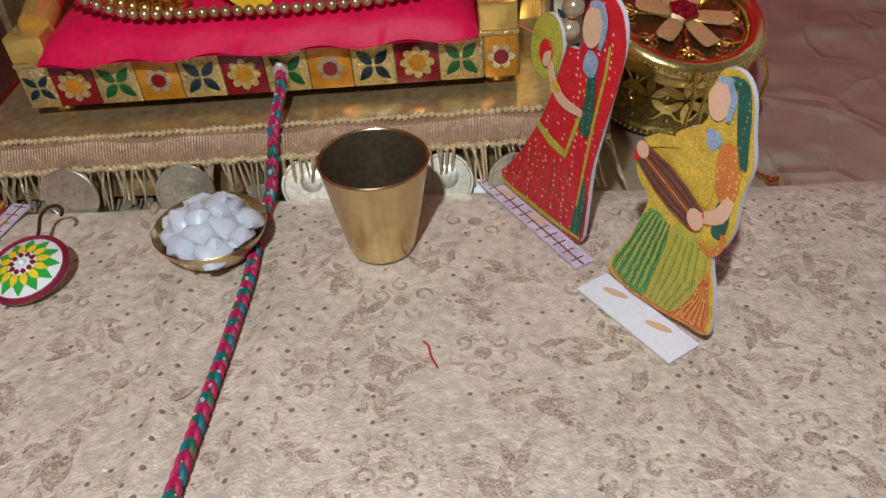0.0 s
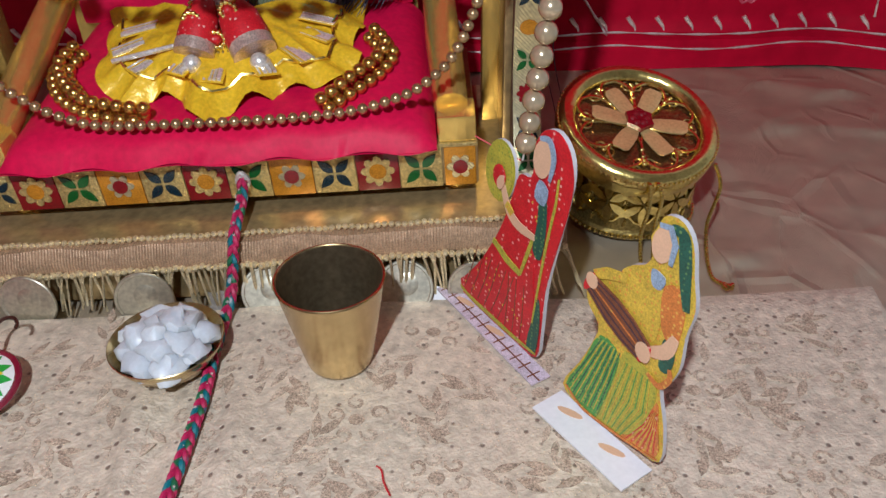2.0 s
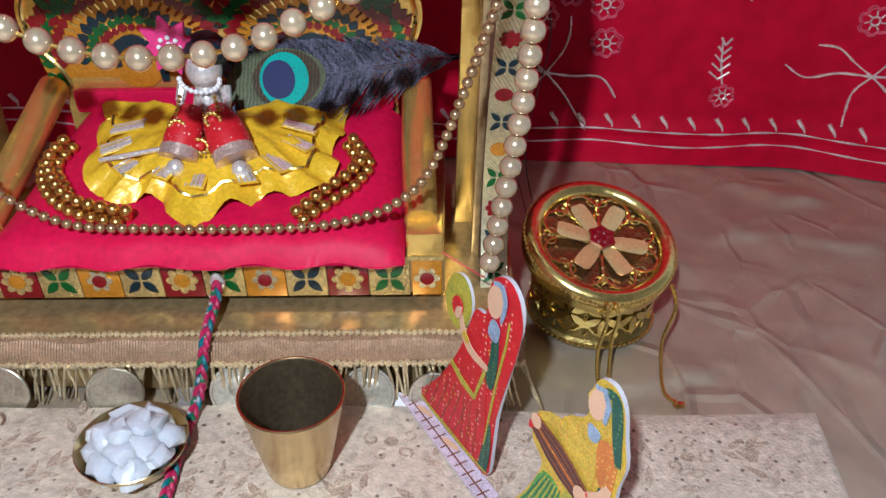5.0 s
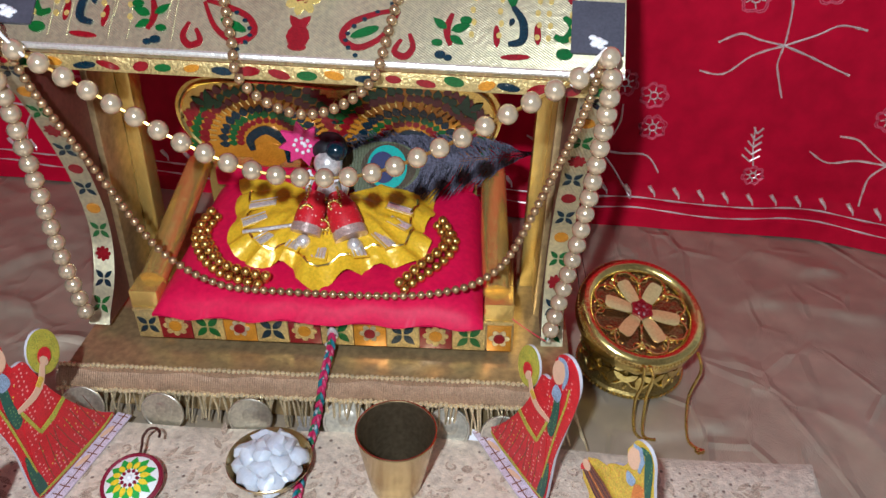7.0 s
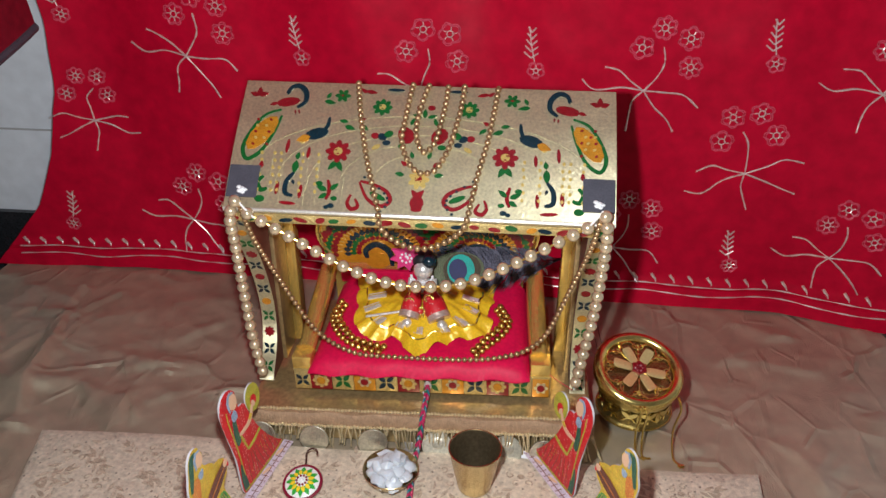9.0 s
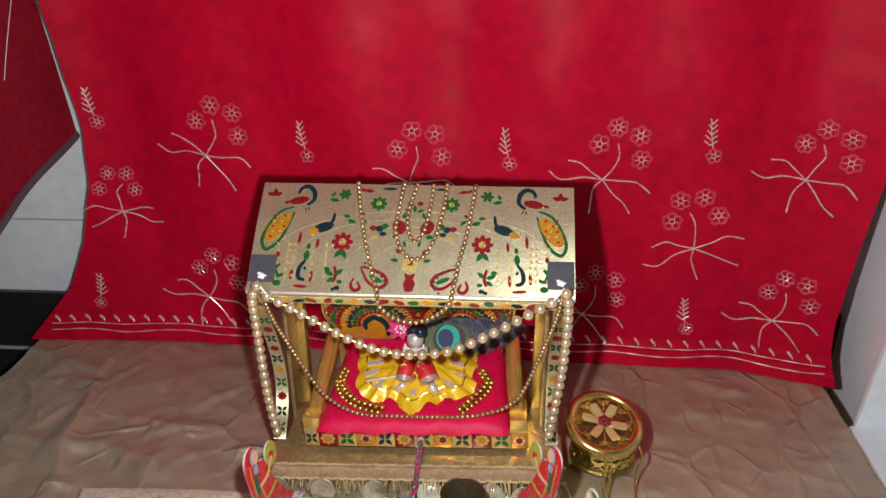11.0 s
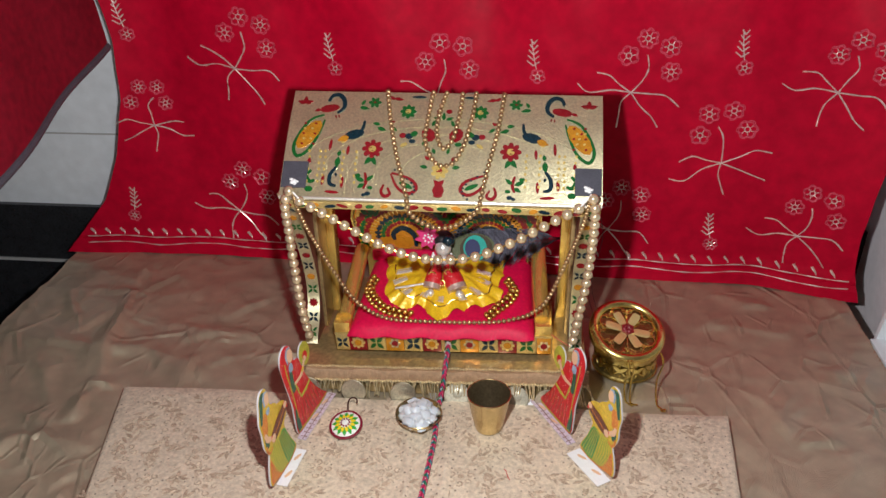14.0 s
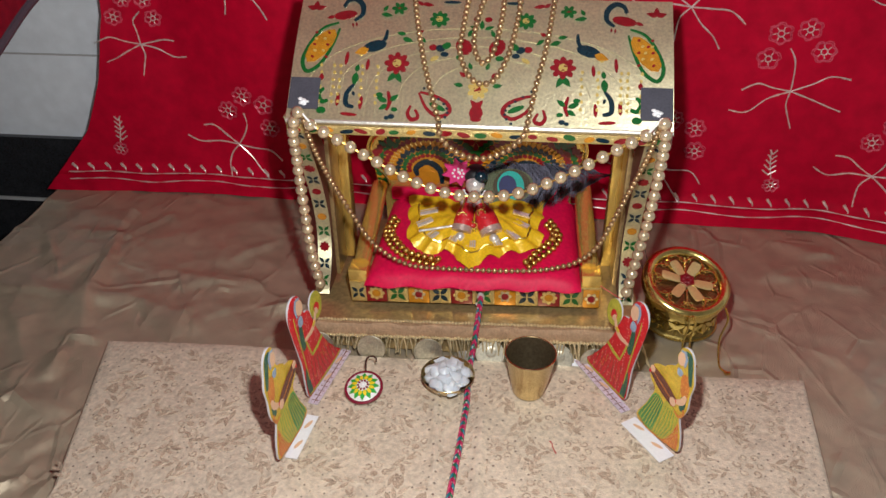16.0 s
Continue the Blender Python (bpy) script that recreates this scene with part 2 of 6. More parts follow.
def printed(m, scale, colour, size=0.22, amount=0.8):
    """Small printed specks of a second colour."""
    t = m.node_tree
    b = t.nodes["Principled BSDF"]
    co = t.nodes.new("ShaderNodeTexCoord")
    v = t.nodes.new("ShaderNodeTexVoronoi")
    v.inputs["Scale"].default_value = scale
    v.inputs["Randomness"].default_value = 0.45
    r = t.nodes.new("ShaderNodeMapRange")
    for i, q in enumerate((size + 0.08, size, 0.0, amount)):
        r.inputs[i + 1].default_value = q
    mx = t.nodes.new("ShaderNodeMixRGB")
    mx.inputs[2].default_value = (*colour, 1)
    t.links.new(co.outputs["Object"], v.inputs["Vector"])
    t.links.new(v.outputs["Distance"], r.inputs[0])
    t.links.new(r.outputs[0], mx.inputs[0])
    t.links.new(b.inputs["Base Color"].links[0].from_socket, mx.inputs[1])
    t.links.new(mx.outputs[0], b.inputs["Base Color"])


printed(C_RED, 330, (0.85, 0.50, 0.45), 0.17, 0.75)
printed(C_GREEN, 520, (0.50, 0.52, 0.10), 0.24, 0.7)
printed(C_OLIVE, 520, (0.18, 0.28, 0.04), 0.24, 0.7)
printed(C_YELLOW, 460, (0.70, 0.22, 0.05), 0.22, 0.6)
printed(C_ORANGE, 460, (0.75, 0.52, 0.10), 0.22, 0.7)
printed(C_DGREEN, 480, (0.20, 0.35, 0.10), 0.22, 0.6)
CORD_RED = mat("crimson_cord", (0.45, 0.012, 0.085), 0.5, 0, 0.2, 300)
CORD_TEAL = mat("teal_cord", (0.01, 0.16, 0.20), 0.5, 0, 0.2, 300)
CORD_GREEN = mat("green_cord", (0.015, 0.14, 0.06), 0.5, 0, 0.2, 300)
printed(CORD_TEAL, 160, (0.45, 0.45, 0.48), 0.22, 0.8)
printed(CORD_GREEN, 110, (0.50, 0.02, 0.10), 0.42, 1.0)
printed(CORD_RED, 140, (0.03, 0.10, 0.16), 0.20, 0.9)
TRIM = weave(mat("peach_braid", (0.46, 0.30, 0.18), 0.5, 0.3, 0.25, 160, 0.4, 300), 220, 1.0, 0.5)
STRAND = mat("gold_zari_strand", (0.74, 0.62, 0.38), 0.32, 0.55, 0.3, 200, piece=0.3)
COIN = mat("worn_coin", (0.60, 0.57, 0.46), 0.38, 0.85, 0.15, 60, 0.05, 200, piece=0.2)
DISC_WHITE = mat("glossy_white_paint", (0.82, 0.82, 0.80), 0.25, 0, 0.03, 60, coat=0.5)
DISC_GREEN = mat("glossy_green_paint", (0.04, 0.38, 0.05), 0.25, 0, 0.1, 60, coat=0.5)
DISC_YELLOW = mat("glossy_yellow_paint", (0.85, 0.62, 0.02), 0.25, 0, 0.1, 60, coat=0.5)
DISC_MAROON = mat("maroon_lacquer", (0.20, 0.008, 0.03), 0.25, 0, 0.1, 60, coat=0.5)
WIRE = mat("dark_wire", (0.10, 0.04, 0.03), 0.35, 0.6, 0.2, 90)
RED_THREAD = mat("red_thread", (0.55, 0.02, 0.03), 0.5, 0, 0.1, 90)
BLACK_CLOTH = mat("black_hair", (0.012, 0.012, 0.016), 0.5, 0, 0.3, 120)


def mat_cloth():
    """Cream brocade: faint brown leaves and flowers, small punched dots, gold glitter."""
    m = mat("cream_brocade", (0.765, 0.665, 0.525), 0.42, 0.22, 0.17, 26, 0.45, 700)
    t = m.node_tree
    b = t.nodes["Principled BSDF"]
    base = b.inputs["Base Color"].links[0].from_socket
    co = t.nodes.new("ShaderNodeTexCoord")

    def node(kind, **values):
        n = t.nodes.new(kind)
        for k, v in values.items():
            n.inputs[k].default_value = v
        return n

    def step(src, lo, hi, a=0.0, z=1.0):
        n = t.nodes.new("ShaderNodeMapRange")
        for i, v in enumerate((lo, hi, a, z)):
            n.inputs[i + 1].default_value = v
        t.links.new(src, n.inputs[0])
        return n.outputs[0]

    def maths(op, a, c):
        n = t.nodes.new("ShaderNodeMath")
        n.operation = op
        t.links.new(a, n.inputs[0])
        if isinstance(c, float):
            n.inputs[1].default_value = c
        else:
            t.links.new(c, n.inputs[1])
        return n.outputs[0]

    # leaf shapes: stretched cells broken by noise
    v = node("ShaderNodeTexVoronoi", Scale=85.0, Randomness=1.0)
    w = node("ShaderNodeTexNoise", Scale=34.0, Detail=3.0)
    t.links.new(co.outputs["Object"], v.inputs["Vector"])
    t.links.new(co.outputs["Object"], w.inputs["Vector"])
    leaf = maths("MULTIPLY", step(v.outputs["Distance"], 0.44, 0.30), step(w.outputs[0], 0.48, 0.56))
    # dots on a slanted lattice
    rot = t.nodes.new("ShaderNodeMapping")
    rot.inputs["Rotation"].default_value = (0, 0, radians(45))
    t.links.new(co.outputs["Object"], rot.inputs["Vector"])
    d = node("ShaderNodeTexVoronoi", Scale=125.0, Randomness=0.12)
    t.links.new(rot.outputs[0], d.inputs["Vector"])
    dots = step(d.outputs["Distance"], 0.17, 0.11)
    gl = node("ShaderNodeTexVoronoi", Scale=420.0, Randomness=1.0)
    t.links.new(co.outputs["Object"], gl.inputs["Vector"])
    glit = step(gl.outputs["Distance"], 0.17, 0.09)
    m1 = t.nodes.new("ShaderNodeMixRGB")
    m1.inputs[2].default_value = (0.21, 0.125, 0.08, 1)
    t.links.new(maths("MULTIPLY", leaf, 0.10), m1.inputs[0])
    t.links.new(base, m1.inputs[1])
    m2 = t.nodes.new("ShaderNodeMixRGB")
    m2.inputs[2].default_value = (0.13, 0.08, 0.06, 1)
    t.links.new(maths("MULTIPLY", dots, 0.8), m2.inputs[0])
    t.links.new(m1.outputs[0], m2.inputs[1])
    m3 = t.nodes.new("ShaderNodeMixRGB")
    m3.inputs[2].default_value = (0.95, 0.78, 0.55, 1)
    t.links.new(glit, m3.inputs[0])
    t.links.new(m2.outputs[0], m3.inputs[1])
    t.links.new(m3.outputs[0], b.inputs["Base Color"])
    bp = t.nodes.new("ShaderNodeBump")
    bp.inputs["Strength"].default_value = 0.5
    bp.inputs["Distance"].default_value = 0.0006
    bp.invert = True
    t.links.new(maths("ADD", leaf, dots), bp.inputs["Height"])
    t.links.new(b.inputs["Normal"].links[0].from_socket, bp.inputs["Normal"])
    t.links.new(bp.outputs[0], b.inputs["Normal"])
    return m


CREAM = mat_cloth()


# ---- shape tools ----
def bm_new():
    return bmesh.new()


def mesh_of(name, bm, mats, smooth=True, keep=True):
    me = bpy.data.meshes.new(name)
    bmesh.ops.recalc_face_normals(bm, faces=bm.faces)
    bm.to_mesh(me)
    bm.free()
    for m in mats if isinstance(mats, (list, tuple)) else [mats]:
        me.materials.append(m)
    if smooth:
        me.shade_smooth()
        me.set_sharp_from_angle(angle=radians(38))
    return me


def part(name, bm, mats, parent=None, label=""):
    """One mesh object out of a bmesh, under a thing or a part."""
    ob = new(name, mesh_of(name, bm, mats))
    if parent is not None:
        ob.parent = parent
    if label:
        tagged(ob, label)
    return ob


def thing(name, label, category, group="", kind=""):
    return tagged(new(name), label, category, group, kind)


def box(bm, x0, x1, y0, y1, z0, z1, bevel=0.0, mi=0):
    vs = [bm.verts.new(p) for p in ((x0, y0, z0), (x1, y0, z0), (x1, y1, z0), (x0, y1, z0), (x0, y0, z1), (x1, y0, z1), (x1, y1, z1), (x0, y1, z1))]
    fs = [bm.faces.new([vs[i] for i in q]) for q in ((3, 2, 1, 0), (4, 5, 6, 7), (0, 1, 5, 4), (1, 2, 6, 5), (2, 3, 7, 6), (3, 0, 4, 7))]
    for f in fs:
        f.material_index = mi
    if bevel:
        es = list({e for f in fs for e in f.edges})
        bmesh.ops.bevel(bm, geom=es, offset=bevel, segments=2, affect="EDGES", profile=0.6)


def prism(bm, outline, place, thick, mi=0, mi_side=None):
    """A flat outline, raised: place(u, v, h) gives the point at height h over the surface."""
    n = len(outline)
    lo = [bm.verts.new(place(u, v, 0)) for u, v in outline]
    hi = [bm.verts.new(place(u, v, thick)) for u, v in outline]
    f = bm.faces.new(hi)
    f.material_index = mi
    g = bm.faces.new(lo[::-1])
    g.material_index = mi if mi_side is None else mi_side
    for i in range(n):
        s = bm.faces.new((lo[i], lo[(i + 1) % n], hi[(i + 1) % n], hi[i]))
        s.material_index = mi if mi_side is None else mi_side


def ellipse(cx, cy, a, b, turn=0.0, n=10):
    c, s = math.cos(radians(turn)), math.sin(radians(turn))
    return [(cx + a * math.cos(k) * c - b * math.sin(k) * s, cy + a * math.cos(k) * s + b * math.sin(k) * c) for k in (2 * math.pi * i / n for i in range(n))]


def leaf(cx, cy, length, width, turn, n=5):
    """A pointed leaf whose root is at (cx, cy) and which points along turn."""
    c, s = math.cos(radians(turn)), math.sin(radians(turn))
    side = [(length * i / n, width / 2 * math.sin(math.pi * (i / n) ** 0.8)) for i in range(n + 1)]
    pts = side + [(x, -y) for x, y in side[-2:0:-1]]
    return [(cx + x * c - y * s, cy + x * s + y * c) for x, y in pts]


def ribbon(points, width):
    """A flat stroke along 2D points, narrowing at its ends."""
    left, right = [], []
    n = len(points)
    for i, (x, y) in enumerate(points):
        a, b = points[max(i - 1, 0)], points[min(i + 1, n - 1)]
        dx, dy = b[0] - a[0], b[1] - a[1]
        d = math.hypot(dx, dy) or 1
        w = width / 2 * (0.45 + 0.55 * math.sin(math.pi * (i + 0.6) / (n + 0.2)))
        left.append((x - dy / d * w, y + dx / d * w))
        right.append((x + dy / d * w, y - dx / d * w))
    return left + right[::-1]


def smooth_path(points, steps=6, closed=False):
    """A Catmull-Rom line through 2D or 3D points."""
    ps = [Vector(p) for p in points]
    n = len(ps)
    out = []
    for i in range(n if closed else n - 1):
        g = (lambda j: ps[j % n]) if closed else (lambda j: ps[min(max(j, 0), n - 1)])
        a, b, c, d = g(i - 1), g(i), g(i + 1), g(i + 2)
        for k in range(steps):
            t = k / steps
            out.append(0.5 * (2 * b + (c - a) * t + (2 * a - 5 * b + 4 * c - d) * t * t + (3 * b - a - 3 * c + d) * t ** 3))
    if not closed:
        out.append(ps[-1])
    return out


def tube(bm, pts, r, n=6, mi=0, taper=None):
    """A round tube along 3D points; r a number, or a list for each point."""
    pts = [Vector(p) for p in pts]
    rings = []
    up = Vector((0.0, 0.03, 1.0)).normalized()
    for i, p in enumerate(pts):
        d = (pts[min(i + 1, len(pts) - 1)] - pts[max(i - 1, 0)])
        d = d.normalized() if d.length > 1e-9 else Vector((0, 0, 1))
        a = d.cross(up)
        if a.length < 1e-3:
            a = d.cross(Vector((1, 0, 0)))
        a.normalize()
        b = d.cross(a)
        q = r[i] if isinstance(r, (list, tuple)) else r
        rings.append([bm.verts.new(p + (a * math.cos(2 * math.pi * k / n) + b * math.sin(2 * math.pi * k / n)) * q) for k in range(n)])
    for r0, r1 in zip(rings, rings[1:]):
        for k in range(n):
            f = bm.faces.new((r0[k], r0[(k + 1) % n], r1[(k + 1) % n], r1[k]))
            f.material_index = mi
    for ring in (rings[0], rings[-1]):
        f = bm.faces.new(ring)
        f.material_index = mi


def lathe(bm, profile, n=40, centre=(0, 0, 0), mi=0):
    """A turned shape: profile of (radius, height)."""
    cx, cy, cz = centre
    rings = [[bm.verts.new((cx + r * math.cos(2 * math.pi * k / n), cy + r * math.sin(2 * math.pi * k / n), cz + z)) for k in range(n)] if r > 1e-6 else [bm.verts.new((cx, cy, cz + z))] for r, z in profile]
    for a, b in zip(rings, rings[1:]):
        for k in range(n):
            q = [a[k % len(a)], a[(k + 1) % n % len(a)], b[(k + 1) % n % len(b)], b[k % len(b)]]
            q = list(dict.fromkeys(q))
            if len(q) > 2:
                bm.faces.new(q).material_index = mi


def ball(bm, p, r, n=10, m=7, mi=0, squash=1.0):
    prof = [(r * math.sin(math.pi * i / m), -r * squash * math.cos(math.pi * i / m)) for i in range(m + 1)]
    prof[0], prof[-1] = (0, prof[0][1]), (0, prof[-1][1])
    lathe(bm, prof, n, p, mi)


def ball_mesh(name, r, material, n=14, m=9):
    bm = bm_new()
    ball(bm, (0, 0, 0), r, n, m)
    return mesh_of(name, bm, material)


def walk_along(points, step):
    """Points at even steps along a 3D line."""
    out, left = [points[0].copy()], step
    for a, b in zip(points, points[1:]):
        seg = (b - a).length
        at = 0.0
        while seg - at >= left:
            at += left
            out.append(a.lerp(b, at / seg))
            left = step
        left -= seg - at
    return out


def beads(name, me, points, parent):
    for p in points:
        ob = new(name, me)
        ob.location = p
        ob.parent = parent


# ---- the room ----
def slab(name, x0, x1, y0, y1, z0, z1, material, label):
    bm = bm_new()
    box(bm, x0, x1, y0, y1, z0, z1)
    return tagged(part(name, bm, material), label, "wall" if "wall" in name else name.split("_")[0], kind="structure")


slab("floor", -1.5, 1.5, -2.4, 1.0, -0.50, -0.45, PLAIN_FLOOR, "dark polished stone floor of the room")
slab("ceiling", -1.5, 1.5, -2.4, 1.0, 2.2, 2.25, PLAIN_WALL, "plain white plastered ceiling over the room")
slab("wall_south", -1.5, 1.5, -2.45, -2.4, -0.45, 2.2, PLAIN_WALL, "plain pale plastered wall behind the viewer")
slab("wall_west", -1.55, -1.5, -2.4, 0.30, -0.45, 2.2, PLAIN_WALL, "plain pale plastered side wall")
slab("wall_north", -1.5, 0.553, 0.30, 0.35, 0.045, 2.2, WALL, "white glossy tiled wall behind the red curtain")
slab("wall_east", 0.553, 1.5, 0.142, 0.30, -0.45, 2.2, WALL_PLASTER, "pale lilac plastered wall corner beside the table")
slab("wall_far_east", 1.5, 1.55, -2.4, 0.30, -0.45, 2.2, PLAIN_WALL, "plain pale plastered side wall")
bm = bm_new()
side = [(0.519, -0.45), (0.519, -0.012), (0.570, 0.50), (0.600, 0.80), (0.600, 2.2), (1.5, 2.2), (1.5, -0.45)]
prism(bm, side, lambda u, v, h: (u, 0.131 - h, v), 0.006)
tagged(part("wall_side_east", bm, WALL_BLUE), "bluish white wall face beyond the lilac corner", "wall", kind="structure")
# added block: fills the dark gap beside the table with the wall's white
slab("wall_ledge", 0.512, 1.5, -1.0, 0.125, -0.45, -0.012, WALL_BLUE, "bluish white block added to carry the wall's white down beside the table")
slab("baseboard", -1.5, 0.553, 0.292, 0.35, -0.45, 0.045, BLACK_TILE, "black granite tile skirting under the white wall")
slab("trim", -1.5, -0.5, 0.289, 0.292, -0.052, -0.048, JOINT, "thin pale joint between the black tiles")
slab("trim_tile_joint", -1.5, -0.3, 0.2985, 0.30, 0.158, 0.160, JOINT, "thin grey joint between the white wall tiles")


def cloth_noise(x, y, k, seed):
    return noise.noise((x * k, y * k, seed))


def table_height(x, y):
    """Crumpled satin: sharp small creases, flatter near the middle."""
    d = 0.0
    for k, a, s in ((6, 0.0075, 1.3), (13, 0.0050, 5.1), (27, 0.0024, 8.7)):
        d += a * max(1 - 2.6 * abs(cloth_noise(x + 0.4 * y, y, k, s)), 0) ** 2
    left = min(max((-0.14 - x) / 0.12, 0), 1)
    edge = 1.0 if abs(x - C) > 0.30 or y < -0.05 else 0.75
    return TABLE - 0.0042 + d * (0.30 + 0.25 * left) * edge


def ridges(xs, ys):
    """Sharp folds standing up in the satin: a few long ones, many short crinkles."""
    rnd = random.Random(31)
    gx, gy = np.meshgrid(np.array(xs), np.array(ys), indexing="ij")
    wob = 0.006 * np.sin(gy * 41 + gx * 13) + 0.004 * np.sin(gx * 67 - gy * 22)
    out = np.zeros_like(gx)
    lines = [(-0.446, 0.245, -0.437, 0.150, 0.004, 0.009), (-0.438, 0.160, -0.394, -0.022, 0.008, 0.011), (-0.402, -0.048, -0.386, -0.100, 0.006, 0.010), (-0.254, 0.225, -0.224, 0.160, 0.0035, 0.007), (-0.520, 0.040, -0.360, 0.020, 0.004, 0.012), (0.215, 0.215, 0.300, 0.060, 0.0035, 0.010), (0.330, 0.020, 0.380, -0.060, 0.004, 0.009), (0.290, 0.145, 0.420, 0.120, 0.003, 0.010)]
    for k in range(120):
        left = rnd.random() < 0.6
        x = rnd.uniform(-0.53, -0.16) if left else rnd.uniform(0.19, 0.52)
        y = rnd.uniform(-0.45, 0.25)
        a = rnd.choice((rnd.gauss(-1.1, 0.3), rnd.gauss(0.25, 0.3), rnd.gauss(1.2, 0.35)))
        ln = rnd.uniform(0.02, 0.09)
        lines.append((x, y, x + ln * math.cos(a), y + ln * math.sin(a), rnd.uniform(0.0012, 0.0042) * (1.0 if left else 0.8), rnd.uniform(0.005, 0.012)))
    for x0, y0, x1, y1, h, w in lines:
        dx, dy = x1 - x0, y1 - y0
        ln = math.hypot(dx, dy)
        s = ((gx + wob - x0) * dx + (gy - y0) * dy) / ln / ln
        d = ((gx + wob - x0) * dy - (gy - y0) * dx) / ln
        toward = 1.0 if dy * (0.06 - x0) - dx * (-0.60 - y0) > 0 else -1.0
        side = np.where(d * toward > 0, 0.75, 2.6)
        body = np.clip(1 - np.abs(d) / (w * side), 0, 1) * np.clip(4 * s * (1 - s), 0, 1) ** 0.7
        out = np.maximum(out, 1.5 * h * body)
    return out


def make_table():
    """The covered table: one sheet that falls over the edges."""
    bm = bm_new()
    xs = [-0.572 + 1.082 * i / 270 for i in range(271)]
    ys = [-1.0 + 1.285 * j / 320 for j in range(321)]
    fold = ridges(xs, ys)
    grid = {}
    for i, x in enumerate(xs):
        for j, y in enumerate(ys):
            z = table_height(x, y) + float(fold[i, j])
            if -0.15 < x < 0.165 and -0.045 < y < 0.14:
                z = min(z, TABLE - 0.0006)
            if 0.14 < x < 0.27 and -0.05 < y < 0.10:
                z = min(z, TABLE - 0.0006)
            if y < -0.04 and -0.345 < x < 0.315:
                z = min(z, TABLE - 0.001)
            if y > 0.21:
                z = min(z, TABLE - 0.002)
            grid[i, j] = bm.verts.new((x, y, z))
    for i in range(270):
        for j in range(320):
            bm.faces.new((grid[i, j], grid[i + 1, j], grid[i + 1, j + 1], grid[i, j + 1]))
    # the sides that hang down
    for j0, j1, i in ((0, 320, 0), (0, 320, 270)):
        out = -1 if i == 0 else 1
        prev = None
        for j in range(j0, j1 + 1, 2):
            v = grid[i, j].co
            w = 0.012 * math.sin(v.y * 38) + 0.02
            col = [grid[i, j]] + [bm.verts.new((v.x + out * w * q, v.y, v.z - h)) for q, h in ((0.35, 0.02), (0.7, 0.12), (1.0, 0.425))]
            if i == 270:
                for q in col[1:]:
                    q.co.x = min(q.co.x, 0.5105)
            if prev:
                for a in range(3):
                    quad = (prev[a], col[a], col[a + 1], prev[a + 1]) if a else (prev[0], col[0], col[1], prev[1])
                    bm.faces.new(quad)
            prev = col
    ob = part("table_cover", bm, BROWN)
    tagged(ob, "crumpled brown satin cloth spread over a low table", "cloth")
    legs = bm_new()
    box(legs, -0.55, 0.49, -0.98, 0.27, -0.45, -0.019)
    tagged(part("low_table", legs, MAROON), "plain low wooden table hidden under a brown cloth", "table")


make_table()


def mat_z(x, y):
    return 0.0012 * cloth_noise(x, y, 14, 2.0) + 0.0006 * cloth_noise(x, y, 40, 7.0)


def make_mat():
    """The thick cream mat: top with faint folds, sides down to the table."""
    bm = bm_new()
    nx, ny = 240, 110
    top = {}
    for i in range(nx + 1):
        for j in range(ny + 1):
            u, v = i / nx, j / ny
            y = -0.93 + 0.887 * v
            w0 = -0.350 + 0.22 * (-0.045 - y)
            w1 = 0.310 - 0.100 * (-0.045 - y)
            if y < -0.22:
                w0, w1 = -0.3115, 0.2925
            x = w0 + (w1 - w0) * u
            y += 0.0025 * math.sin(x * 21) + 0.006 * (x - 0.0) * 1.2
            fold = 0.0026 * math.exp(-((x - 0.022) / 0.0045) ** 2) - 0.0016 * math.exp(-((x + 0.004 - 0.02 * y) / 0.004) ** 2) + 0.0022 * math.exp(-((x + 0.030 + 0.10 * y) / 0.0045) ** 2)
            z = -0.0006 + 0.5 * mat_z(x, y) + (fold if y < -0.1 else fold * 0.3)
            edge = min(u, 1 - u, v, 1 - v)
            if edge < 0.004:
                z -= 0.002
            top[i, j] = bm.verts.new((x, y, z))
    for i in range(nx):
        for j in range(ny):
            bm.faces.new((top[i, j], top[i + 1, j], top[i + 1, j + 1], top[i, j + 1]))
    rim = [top[i, 0] for i in range(nx)] + [top[nx, j] for j in range(ny)] + [top[i, ny] for i in range(nx, 0, -1)] + [top[0, j] for j in range(ny, 0, -1)]
    low = [bm.verts.new((v.co.x, v.co.y, TABLE - 0.0012)) for v in rim]
    for k in range(len(rim)):
        k1 = (k + 1) % len(rim)
        bm.faces.new((rim[k], low[k], low[k1], rim[k1]))
    tagged(part("brocade_mat", bm, CREAM), "thick cream brocade mat with faint brown leaves and glitter", "mat")


make_mat()


# ---- the red curtain ----
def curtain_y(x, z):
    fold = (0.009 * math.sin(x * 17 + 0.8) + 0.008 * math.sin(x * 29 + 2.2 * z)) * min(max(z - 0.12, 0) / 0.25, 1) + 0.006 * cloth_noise(x, z * 0.55, 9, 3.0) + 0.002 * cloth_noise(x + 0.5 * z, z, 26, 5.0)
    foot = -0.012 * math.exp(-max(z - TABLE, 0) / 0.012)
    return 0.262 - 0.035 * x + fold + foot - (0.03 * max(x - 0.40, 0) / 0.14) - 0.012 * max((-0.38 - x) / 0.15, 0)


